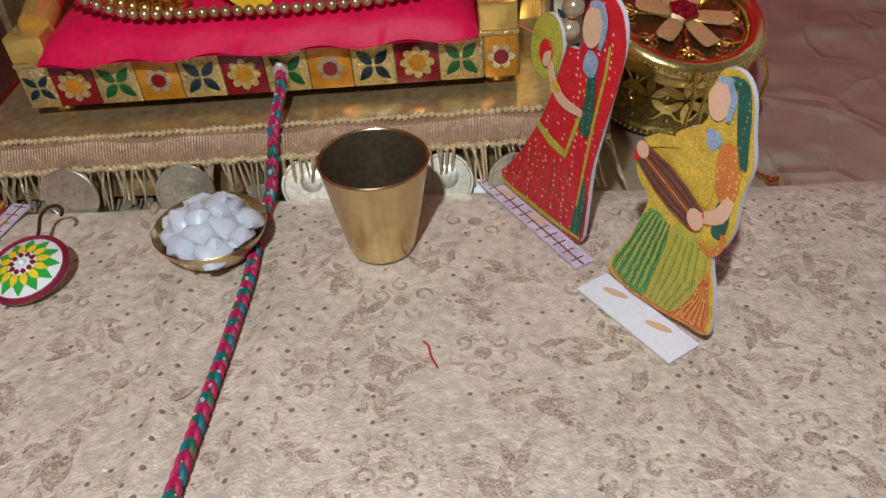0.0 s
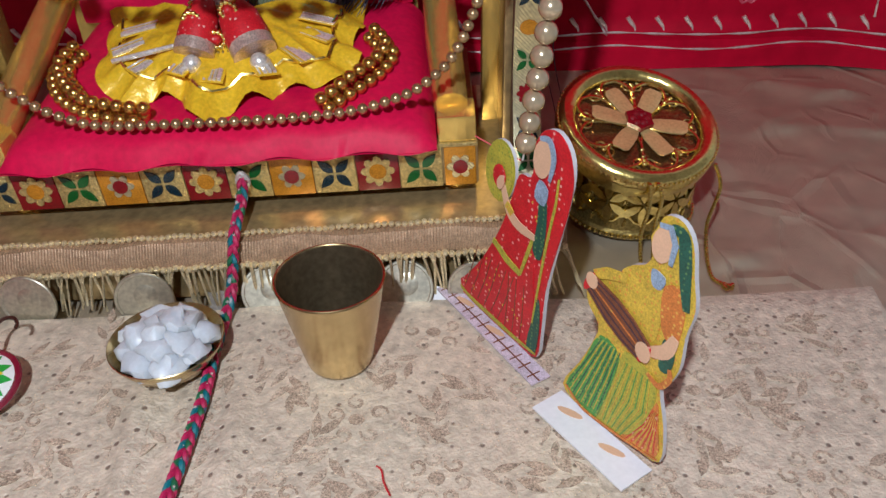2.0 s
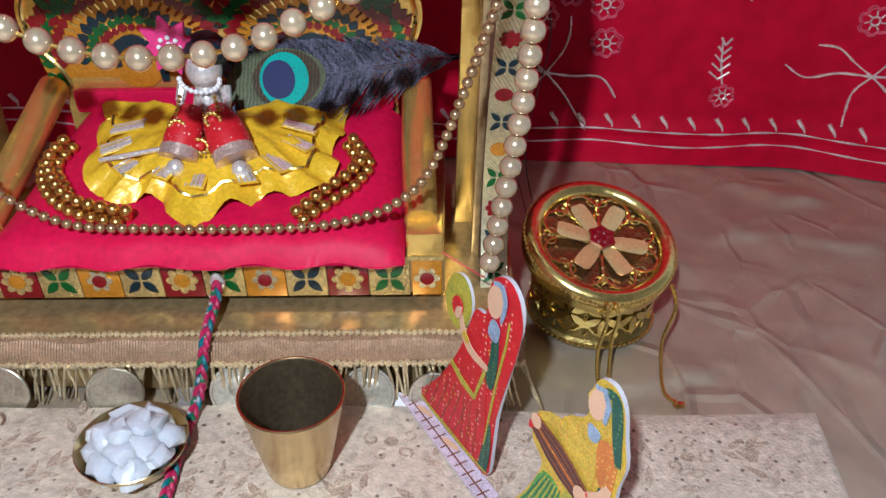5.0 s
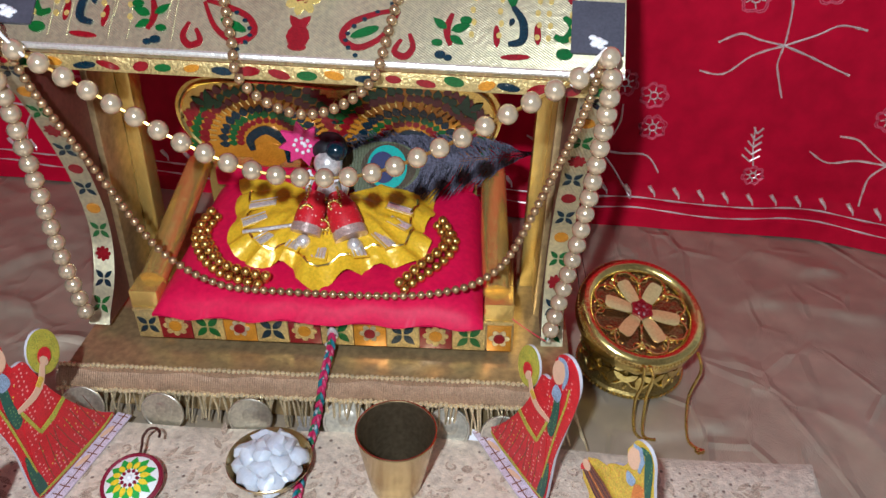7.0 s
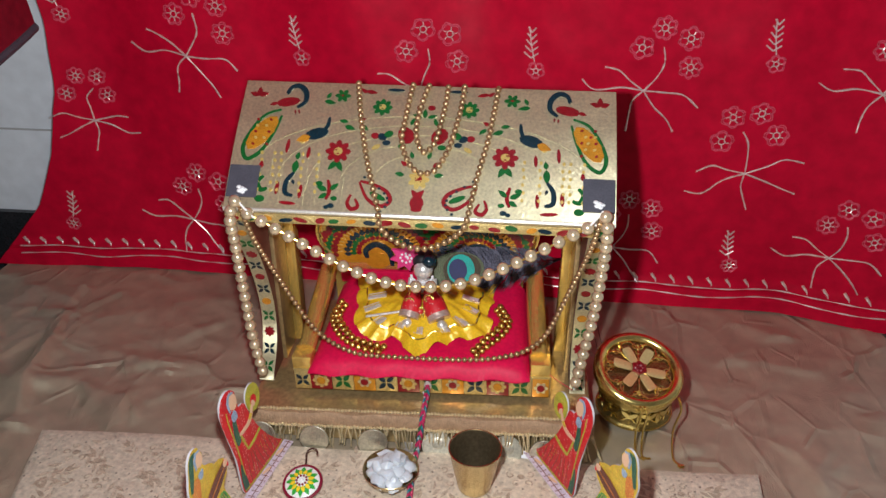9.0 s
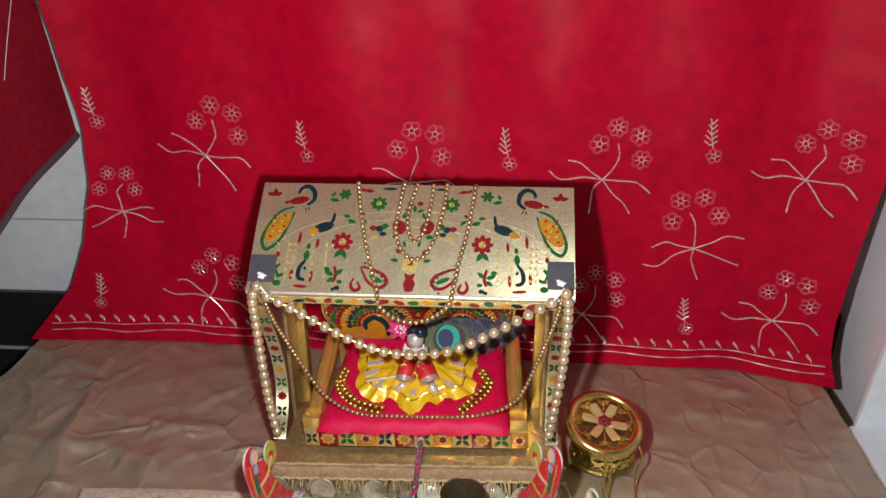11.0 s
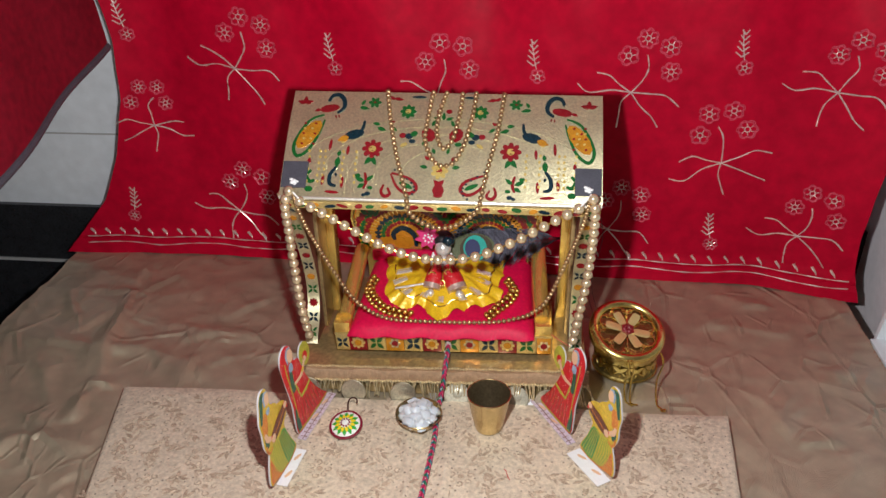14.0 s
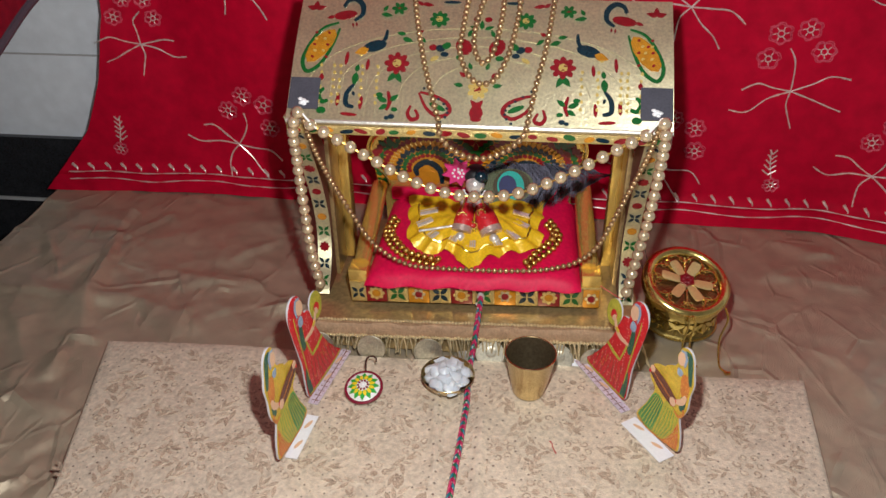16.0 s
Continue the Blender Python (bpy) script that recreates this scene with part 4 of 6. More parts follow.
    for k in range(5):
        w, hgt = 46 - 8.4 * k, 21 - 2.6 * k
        pts = [(50 - w * math.cos(a), 30 - hgt * math.sin(a) ** 0.8) for a in (math.pi * q / 22 for q in range(23))]
        prism(b, ribbon([at(*p) for p in pts], 0.0012), place, 0.0004)
    for x in (11, 14, 20.5, 23.5, 30.4):
        for q in (x, 100 - x):
            prism(b, ribbon([at(q, 19 + 1.6 * i) for i in range(10)], 0.0010), place, 0.0004)
    part("embossed_line", b, SILVERY, roof)
    # the front border under the roof edge
    bm = bm_new()
    box(bm, X0 + 0.002, X1, -0.0185, -0.0125, 0.2155, 0.2235, 0.0006)
    border = part("roof_border", bm, PALE_GOLD, root, "narrow gold border with coloured enamel patches")
    rnd = random.Random(12)
    for k in range(22):
        b2 = bm_new()
        x = X0 + 0.009 + 0.0142 * k
        prism(b2, ellipse(x + rnd.uniform(-0.002, 0.002), 0.2195 + rnd.uniform(-0.0010, 0.0010), rnd.uniform(0.0040, 0.0065), rnd.uniform(0.0018, 0.0026), rnd.uniform(-18, 18), 9), lambda u, v, h: (u, -0.0185 - h, v), 0.0005)
        part("enamel_patch", b2, (E_RED, E_BLUE, E_GOLD, E_GREEN)[(k * 3 + k // 5) % 4], border)
    bm = bm_new()
    tube(bm, [on_roof(q / 30, 1.0, -0.0012) for q in range(31)], 0.0017, 8)
    part("rolled_edge", bm, EDGE_METAL, roof, "bright rolled metal edge")
    # dark tape squares with a blob of glue
    for x0 in (0.003, 0.917):
        b = bm_new()
        w = 0.080
        pts = [(x0 * sx, 0.085), ((x0 + w) * sx, 0.085), ((x0 + w) * sx, 0.113), (x0 * sx, 0.113)]
        fine = []
        for (ax, ay), (bx, by) in zip(pts, pts[1:] + pts[:1]):
            fine += [(ax + (bx - ax) * q / 4, ay + (by - ay) * q / 4) for q in range(4)]
        prism(b, fine, place, 0.0016)
        tape = part("tape_square", b, TAPE, roof, "dark grey tape square")
        b = bm_new()
        gx, gy = (x0 + 0.040) * sx, 0.107
        for k in range(9):
            ball(b, place(gx + 0.0006 * k - 0.0024 + 0.0008 * math.sin(k * 1.7), gy - 0.0022 + 0.0052 * ((k * 5) % 9) / 9, 0.0018), 0.0022 + 0.0005 * math.sin(k * 2.3), 8, 6, 0, 0.6)
        part("glue_blob", b, GLUE, tape)
    return roof


shrine = make_shrine()
roof = make_roof(shrine)


def make_fringe(root):
    """Braid with bead edges along the slab's front, and hanging zari strands."""
    bm = bm_new()
    rnd = random.Random(4)
    n = 60
    rows = ((-0.0245, 0.0278), (-0.0290, 0.0272), (-0.0330, 0.0215), (-0.0335, 0.0165), (-0.0300, 0.0158))
    grid = [[bm.verts.new((X0 - 0.004 + (X1 - X0 + 0.006) * i / n, y + 0.0008 * math.sin(i * 0.9), z + 0.0009 * math.sin(i * 0.55) + tilt(X0 + (X1 - X0) * i / n))) for y, z in rows] for i in range(n + 1)]
    for a, b in zip(grid, grid[1:]):
        for k in range(len(rows) - 1):
            bm.faces.new((a[k], b[k], b[k + 1], a[k + 1]))
    braid = part("trim_braid", bm, TRIM, root, "peach braid with beaded edges")
    bm = bm_new()
    for i in range(105):
        x = X0 - 0.003 + (X1 - X0 + 0.004) * i / 104
        ball(bm, (x, -0.0258, 0.0290 + tilt(x) + 0.0004 * math.sin(i)), 0.0016, 6, 4)
        ball(bm, (x, -0.0342, 0.0165 + tilt(x) + 0.0006 * math.sin(i * 1.7)), 0.0018, 6, 4)
    ob = part("bead_edging", bm, STRAND, braid)
    tagged(ob, kind="stuff")
    for i in range(112):
        x = X0 + (X1 - X0) * (i + rnd.uniform(-0.4, 0.4)) / 111
        ln = rnd.uniform(0.017, 0.024)
        lean = rnd.uniform(-0.004, 0.004) + (0.010 * max(x - 0.085, 0) / 0.06)
        pts = [(x, -0.0335, 0.017 + tilt(x)), (x + lean * 0.3, -0.0350, 0.012 + tilt(x)), (x + lean * 0.7, -0.0352 - rnd.uniform(0, 0.002), 0.004), (x + lean, -0.0360 - rnd.uniform(0, 0.003), max(0.017 - ln, TABLE + 0.0015))]
        bm = bm_new()
        tube(bm, [tuple(p) for p in smooth_path(pts, 3)], rnd.uniform(0.0005, 0.0009), 5)
        part("fringe_strand", bm, STRAND, braid)


make_fringe(shrine)


# ---- the throne inside ----
def make_throne():
    root = thing("throne", "low gilded throne with enamel tile front and shaped back", "throne")
    root.matrix_world = Matrix.Translation((C, 0, 0.027)) @ Matrix.Rotation(-math.atan(0.034), 4, "Y") @ Matrix.Translation((-C, 0, -0.027))
    xa, xb = -0.1140, 0.1255
    bm = bm_new()
    box(bm, xa, xb, 0.0, 0.119, 0.0335, 0.0545, 0.0006)
    part("seat_box", bm, GOLD_DULL, root)
    for x, y in ((xa + 0.010, 0.012), (xb - 0.010, 0.012), (xa + 0.010, 0.107), (xb - 0.010, 0.107)):
        bm = bm_new()
        lathe(bm, [(0, 0), (0.006, 0), (0.0065, 0.003), (0.006, 0.0068), (0, 0.0068)], 14, (x, y, 0.0268))
        part("foot", bm, GOLD, root)
    # front rail tiles
    kinds = "Bfgobfgobfgr"
    w = 0.0207
    for k, c in enumerate(kinds):
        x = {0: -0.1060, 11: 0.1168}.get(k, -0.109 + k * w)
        wide = w if 0 < k < 11 else 0.0155
        bm = bm_new()
        box(bm, x - wide / 2 + 0.0002, x + wide / 2 - 0.0002, -0.0022, 0.0, 0.0338, 0.0548, 0.0004)
        tile = part("rail_tile", bm, {"f": E_RED, "o": E_GOLD, "r": E_GOLD}.get(c, PALE_GOLD), root)

        def face(u, v, h, x=x):
            return (x + u, -0.0022 - h, 0.0443 + v)

        b = bm_new()
        if c in "gbB":
            for a in (45, 135, 225, 315):
                prism(b, leaf(0.001 * math.cos(radians(a)), 0.001 * math.sin(radians(a)), 0.0095 if k else 0.0075, 0.0046 if k else 0.0036, a), face, 0.0007)
            part("enamel_cross", b, E_GREEN if c == "g" else E_BLUE, tile)
        elif c == "f":
            for a in range(0, 360, 45):
                prism(b, ellipse(0.0052 * math.cos(radians(a)), 0.0052 * math.sin(radians(a)), 0.0030, 0.0022, a, 8), face, 0.0007, 0)
            prism(b, ellipse(0, 0, 0.0042, 0.0042, 0, 12), face, 0.0010, 1)
            part("enamel_flower", b, [PALE_GOLD, E_GOLD], tile)
        else:
            for a in range(0, 360, 60):
                prism(b, ellipse(0.0040 * math.cos(radians(a)), 0.0040 * math.sin(radians(a)), 0.0026, 0.0020, a, 8), face, 0.0006, 0)
            prism(b, ellipse(0, 0, 0.0036, 0.0036, 0, 12), face, 0.0012, 1)
            part("enamel_flower", b, [SILVERY, E_RED], tile)
    bm = bm_new()
    box(bm, xa, xb, -0.0030, 0.004, 0.0550, 0.0570, 0.0006)
    part("rail_edge", bm, PALE_GOLD, root)
    for x in (-0.1050, 0.1160):
        bm = bm_new()
        box(bm, x - 0.009, x + 0.009, -0.002, 0.018, 0.0571, 0.0700, 0.0012)
        part("arm_cap", bm, GOLD, root, "embossed gold cap")
        bm = bm_new()
        q = 0.002 if x < 0 else -0.002
        tube(bm, [(x + q, 0.012, 0.0690), (x + q * 2, 0.055, 0.084), (x + q * 3, 0.1085, 0.102)], [0.0082, 0.0090, 0.0085], 14)
        part("arm_roll", bm, GOLD, root, "rolled gold foil armrest")
    # shaped back
    lobe = [(0.0, 0.1785), (0.018, 0.1805), (0.042, 0.1825), (0.070, 0.183), (0.092, 0.180), (0.103, 0.170), (0.107, 0.155), (0.104, 0.138), (0.094, 0.122), (0.090, 0.108), (0.092, 0.094), (0.092, 0.054)]
    half = [tuple(p) for p in smooth_path(lobe, 3)]
    out = [(0.004 + x, z) for x, z in half] + [(0.004 - x, z) for x, z in half[:0:-1]]

    def back(u, v, h):
        return (0.002 + (u - 0.004) * 1.05, 0.1180 - h + (v - 0.054) * 0.02, 0.054 + (v - 0.054) * 0.868)

    bm = bm_new()
    prism(bm, out, back, 0.008)
    panel = part("back_panel", bm, GOLD, root, "gold throne back with enamelled peacocks")

    def face(u, v, h):
        return back(u, v, 0.008 + h)

    bm = bm_new()
    edge = [(0.004 + x * 0.965, 0.120 + (z - 0.120) * 0.955) for x, z in half[:-6]]
    for s in (1, -1):
        tube(bm, [face(0.004 + s * (x - 0.004), z, 0.0006) for x, z in edge], 0.0016, 6)
    part("back_edging", bm, GOLD_BRIGHT, panel)
    rnd = random.Random(8)
    rows = ((0.0205, "r", 0.0024), (0.0258, "g", 0.0027), (0.0318, "b", 0.0031), (0.0445, "r", 0.0032), (0.0508, "g", 0.0031), (0.0565, "r", 0.0030))
    mats = {"r": E_RED, "g": E_GREEN, "o": E_GOLD, "b": E_BLUE, "y": E_YELLOW}
    for s in (-1, 1):
        cx, cz = 0.004 + s * 0.046, 0.130
        bm = bm_new()
        fan = [(cx + 0.0545 * math.cos(a), min(cz + 0.0490 * math.sin(a), 0.1765)) for a in (math.pi * (-0.10 + 1.2 * q / 30) for q in range(31))]
        fan = [(0.004 + s * max(s * (u - 0.004), 0.0015), v) for u, v in fan]
        fan = [p for i, p in enumerate(fan) if i == 0 or math.dist(p, fan[i - 1]) > 1e-5]
        prism(bm, fan, face, 0.0004)
        part("enamel_fan", bm, E_GOLD, panel)
        for rad, c, size in rows:
            count = int(rad * math.pi * 1.1 / (size * 1.9))
            for k in range(count + 1):
                a = math.pi * (-0.05 + 1.1 * (k + rnd.uniform(-0.12, 0.12)) / count)
                grow = rnd.uniform(0.85, 1.15)
                u, v = cx + rad * math.cos(a), cz + rad * 0.90 * math.sin(a)
                if abs(u - 0.004) < 0.101 and 0.108 < v < 0.1765 and s * (u - 0.004) > 0.002:
                    bm = bm_new()
                    prism(bm, leaf(u - size * 1.3 * math.cos(a), v - size * 1.3 * math.sin(a), size * 2.5 * grow, size * 1.9 * grow, math.degrees(a) + s * 18, 5), face, 0.0012)
                    part("enamel_feather", bm, mats[c], panel)
        for k in range(26):  # embossed rays of the gold band
            a = math.pi * (0.0 + k / 25)
            q0, q1 = 0.0360, 0.0405
            u1, v1 = cx + q1 * math.cos(a), cz + q1 * 0.9 * math.sin(a)
            if s * (u1 - 0.004) > 0.003 and v1 < 0.176:
                bm = bm_new()
                tube(bm, [face(cx + q0 * math.cos(a), cz + q0 * 0.9 * math.sin(a), 0.0006), face(u1, v1, 0.0008)], 0.0009, 5)
                part("embossed_ray", bm, GOLD_BRIGHT, panel)
        for c, du, dv, ln, wd, tn in (("g", 0.082, 0.158, 0.015, 0.0062, 78), ("g", 0.086, 0.160, 0.011, 0.0052, 35), ("g", 0.080, 0.157, 0.010, 0.0046, 125), ("r", 0.093, 0.150, 0.013, 0.0050, 85), ("r", 0.095, 0.148, 0.009, 0.0040, 40), ("r", 0.090, 0.149, 0.009, 0.0040, 130)):
            bm = bm_new()
            prism(bm, leaf(0.004 + s * du, dv, ln, wd, tn if s > 0 else 180 - tn, 5), face, 0.0016)
            part("enamel_corner_leaf", bm, mats[c], panel)
        bm = bm_new()
        neck = [tuple(p) for p in smooth_path([(cx - s * 0.012, 0.112), (cx - s * 0.010, 0.130), (cx + s * 0.002, 0.140), (cx + s * 0.013, 0.132), (cx + s * 0.012, 0.122)], 4)]
        prism(bm, ribbon(neck, 0.0070), face, 0.0020)
        part("enamel_peacock_neck", bm, E_BLUE, panel)
        bm = bm_new()
        prism(bm, ellipse(cx + s * 0.002, 0.118, 0.0125, 0.0105, 0, 12), face, 0.0010)
        part("enamel_peacock_body", bm, E_GOLD, panel)
        bm = bm_new()
        ux, vx = 0.004 + s * 0.094, 0.112
        for k in range(6):
            a = math.pi * k / 3
            prism(bm, ellipse(ux + 0.0046 * math.cos(a), vx + 0.0046 * math.sin(a), 0.0028, 0.0022, math.degrees(a), 8), face, 0.0012, 0)
        prism(bm, ellipse(ux, vx, 0.0026, 0.0026, 0, 8), face, 0.0018, 1)
        part("enamel_green_flower", bm, [E_GREEN, E_RED], panel)
    bm = bm_new()
    for k in range(5):
        prism(bm, leaf(0.004, 0.146, 0.020, 0.0062, 90 + (k - 2) * 24), face, 0.0009, k % 3)
    part("enamel_crest", bm, [E_GREEN, E_BLUE, E_RED], panel)
    return root


throne = make_throne()


def cushion_z(v):
    """Height of the cushion from its front edge 0 to its back 1."""
    return 0.0705 + 0.020 * v


def make_cushion():
    bm = bm_new()
    nx, ny = 48, 30
    g, h = {}, {}
    for i in range(nx + 1):
        for j in range(ny + 1):
            u, v = i / nx, j / ny
            x = -0.0915 + 0.194 * u - (0.004 * (1 - v) if u < 0.5 else 0)
            x += (0.003 * (1 - v)) * (1 if u > 0.5 else -1)
            y = -0.0125 + 0.1175 * v
            e = min(u, 1 - u) * 2
            f = v
            puff = (1 - (1 - min(e * 5, 1)) ** 2) ** 0.5 * (1 - (1 - min(f * 7, 1)) ** 2) ** 0.5
            z0 = 0.0590 + 0.012 * v + tilt(x)
            wave = 0.0011 * math.sin(u * 31 + 1) * (1 - v) ** 3
            z = z0 + (cushion_z(v) + tilt(x) - z0) * puff + 0.0008 * cloth_noise(x, y, 30, 4.0) * puff
            g[i, j] = bm.verts.new((x, y + wave, z + wave))
            h[i, j] = bm.verts.new((x, y + wave, z0 - 0.0002))
    for i in range(nx):
        for j in range(ny):
            bm.faces.new((g[i, j], g[i + 1, j], g[i + 1, j + 1], g[i, j + 1]))
            bm.faces.new((h[i, j], h[i, j + 1], h[i + 1, j + 1], h[i + 1, j]))
    bmesh.ops.remove_doubles(bm, verts=bm.verts, dist=0.0001)
    return tagged(part("cushion", bm, RED_SATIN), "bright crimson satin cushion lying on the gilded throne", "cushion")


make_cushion()


def seat(x, y):
    """Top of the cushion at a place."""
    return cushion_z(min(max((y + 0.0125) / 0.1175, 0), 1)) + tilt(x)


def make_back_cloth():
    bm = bm_new()
    box(bm, -0.092, 0.092, 0.1020, 0.1088, 0.0880, BACK_TOP, 0.0030)
    ob = part("back_cushion", bm, RED_SATIN)
    ob.matrix_world = Matrix.Translation((C, 0, 0)) @ Matrix.Rotation(-math.atan(0.034), 4, "Y")
    return tagged(ob, "thin crimson satin cushion standing against the throne back", "cushion")


BACK_TOP = 0.102
make_back_cloth()


# ---- the draped deity figure: one plain mesh ----
def make_figure():
    bm = bm_new()
    cx, cy = 0.001, 0.056
    z0 = seat(cx, cy)
    # ruffled yellow skirt spread in a half ring
    n, m = 84, 10
    rings = []
    for j in range(m + 1):
        r = j / m
        row = []
        for i in range(n + 1):
            a = radians(152) + radians(236) * i / n
            rad_x, rad_y = 0.012 + 0.056 * r, 0.008 + 0.053 * r
            ruff = math.sin(i * 0.95 + 1.5 * math.sin(i * 0.21)) * 0.0018 * r ** 3 + math.sin(i * 0.31 + 1) * 0.0050 * r ** 2 + 0.009 * cloth_noise(i * 0.16, 0.3, 1, 4.0) * r ** 2
            x, y = cx + (rad_x + ruff) * math.cos(a), cy + 0.012 + (rad_y + ruff) * math.sin(a)
            z = seat(x, y) + 0.0155 * (1 - r) + 0.0028 + 0.0030 * math.sin(i * 0.95 + 1.5 * math.sin(i * 0.21) + 0.8) * r ** 3 + 0.0040 * max(cloth_noise(x, y, 75, 9.0), -0.35) + 0.0018 * cloth_noise(x, y, 170, 2.0) + 0.004 * (math.sin(r * 3.1))
            over = max(y - 0.092, 0)
            row.append(bm.verts.new((x, y - over, z + 0.8 * over)))
        rings.append(row)
    for j in range(m):
        for i in range(n):
            f = bm.faces.new((rings[j][i], rings[j][i + 1], rings[j + 1][i + 1], rings[j + 1][i]))
            f.material_index = 0
    # zigzag gilt braid above the hem
    trim = [rings[m - 2][i].co + Vector((0, 0, 0.0012 + 0.0006 * (i % 2))) for i in range(6, n - 5)]
    tube(bm, trim, 0.0009, 5, 3)
    # silver foil patches on the skirt, each in a pale frame
    for a, r, ln in ((186, 0.60, 0.018), (203, 0.72, 0.016), (226, 0.76, 0.010), (250, 0.66, 0.010), (270, 0.74, 0.008), (296, 0.74, 0.012), (316, 0.74, 0.015), (336, 0.70, 0.014), (352, 0.62, 0.017)):
        c, sn = math.cos(radians(a)), math.sin(radians(a))
        x, y = cx + (0.012 + 0.056 * r) * c, cy + 0.012 + (0.008 + 0.053 * r) * sn
        z = seat(x, y) + 0.0155 * (1 - r) + 0.0072

        def patch(u, v, h):
            px, py = x + c * u - sn * v, y + sn * u + c * v
            return (px, py, z - 0.20 * u + h + 0.0006 * math.sin(900 * v))

        prism(bm, [(-ln / 2 - 0.001, -0.0052), (ln / 2 + 0.001, -0.0052), (ln / 2 + 0.001, 0.0052), (-ln / 2 - 0.001, 0.0052)], patch, 0.0006, 0)
        for q in range(4):
            v0 = -0.0042 + 0.0022 * q
            prism(bm, [(-ln / 2, v0), (ln / 2, v0), (ln / 2, v0 + 0.0017), (-ln / 2, v0 + 0.0017)], patch, 0.0011 + 0.0004 * (q % 2), 1)
    # body, sleeves, head: plain rounded forms
    tube(bm, [(cx, cy + 0.004, z0 + 0.008), (cx, cy + 0.004, z0 + 0.026), (cx, cy + 0.006, z0 + 0.040)], [0.0095, 0.0085, 0.0055], 16, 1)
    ball(bm, (cx, cy + 0.006, z0 + 0.047), 0.0092, 16, 10, 1, 1.05)
    ball(bm, (cx, cy + 0.014, z0 + 0.054), 0.0115, 14, 9, 5, 0.9)
    for sd, w, a1 in ((-1, 0.0, Vector((-0.0095, 0.0330, z0 + 0.0125))), (1, 0.0012, Vector((0.0195, 0.0320, z0 + 0.0125)))):
        a0 = Vector((cx + sd * 0.006, cy - 0.004, z0 + 0.031))
        tube(bm, [a0, a0.lerp(a1, 0.35), a0.lerp(a1, 0.7), a1], [0.0050, 0.0086 + w, 0.0096 + w, 0.0088 + w], 14, 2)
        d = (a1 - a0).normalized()
        tube(bm, [a1 - d * 0.0046, a1 + d * 0.0012], 0.0098 + w, 14, 8)
        ball(bm, tuple(a1 + d * 0.0060), 0.0046, 12, 8, 1)
        tube(bm, [(cx + sd * 0.0105, cy + 0.002, z0 + 0.040), (cx + sd * 0.0120, cy - 0.002, z0 + 0.034), (cx + sd * 0.0115, cy - 0.004, z0 + 0.029)], [0.0030, 0.0024, 0.0016], 8, 1)
        for k in range(7):
            ball(bm, (cx + sd * (0.0085 + 0.0006 * k), cy - 0.012 - 0.0006 * k, z0 + 0.040 - 0.0022 * k), 0.0012, 6, 4, 3)
    for rx, ry, rz in ((-0.0100, -0.0180, 0.0262), (0.0080, -0.0180, 0.0305), (0.0005, -0.0205, 0.0175)):
        ball(bm, (cx + rx, cy + ry, z0 + rz), 0.0024, 9, 6, 2)
        for q in range(11):
            qa = 2 * math.pi * q / 11
            ball(bm, (cx + rx + 0.0038 * math.cos(qa), cy + ry, z0 + rz + 0.0038 * math.sin(qa)), 0.0014, 7, 5, 3)
    for k in range(6):
        for q in (-0.0026, 0.0, 0.0026):
            ball(bm, (cx + 0.003 + q * (1 - k * 0.08), cy - 0.0210 - 0.0006 * k, z0 + 0.0135 - 0.0020 * k), 0.0011, 6, 4, 3)
    for k in range(7):
        ball(bm, (cx - 0.009 + 0.003 * k, cy - 0.006, z0 + 0.0315 - 0.0012 * math.sin(math.pi * k / 6) * 3), 0.0014, 7, 5, 3)
    # pink star ornament with white stones over the brow
    ox, oy, oz = cx - 0.0165, cy + 0.012, z0 + 0.0575

    def star(u, v, h):
        return (ox + u, oy - h - 0.35 * v * 0.3, oz + v)

    pts = []
    for k in range(16):
        a = 2 * math.pi * k / 16 + 0.2
        q = 0.0160 if k % 2 == 0 else 0.0098
        pts.append((q * math.cos(a), q * math.sin(a)))
    prism(bm, pts, star, 0.003, 4)
    for k in range(11):
        a = 2 * math.pi * k / 8
        q = 0.0052 if k < 8 else 0.0018
        ball(bm, star(q * math.cos(a), q * math.sin(a), 0.0036), 0.0013, 7, 5, 6)
    for k in range(13):
        a = math.pi + math.pi * k / 12
        ball(bm, (cx + 0.010 * math.cos(a), cy - 0.004, z0 + 0.046 + 0.007 * math.sin(a)), 0.0014, 7, 5, 6)
    # slender silver rod across the lap
    tube(bm, [(cx - 0.052, cy - 0.020, z0 + 0.008), (cx - 0.012, cy - 0.018, z0 + 0.016)], 0.0013, 6, 1)
    ball(bm, (cx + 0.0055, cy + 0.006, z0 + 0.0565), 0.0068, 14, 9, 7)
    ob = part("deity_figure", bm, [YELLOW_CLOTH, SILVER, C_RED, GOLD_BRIGHT, PINK, BLACK_CLOTH, GLUE, E_BLUE, CUFF])
    return tagged(ob, "small seated silver figure in a ruffled yellow skirt", "figurine")


make_figure()


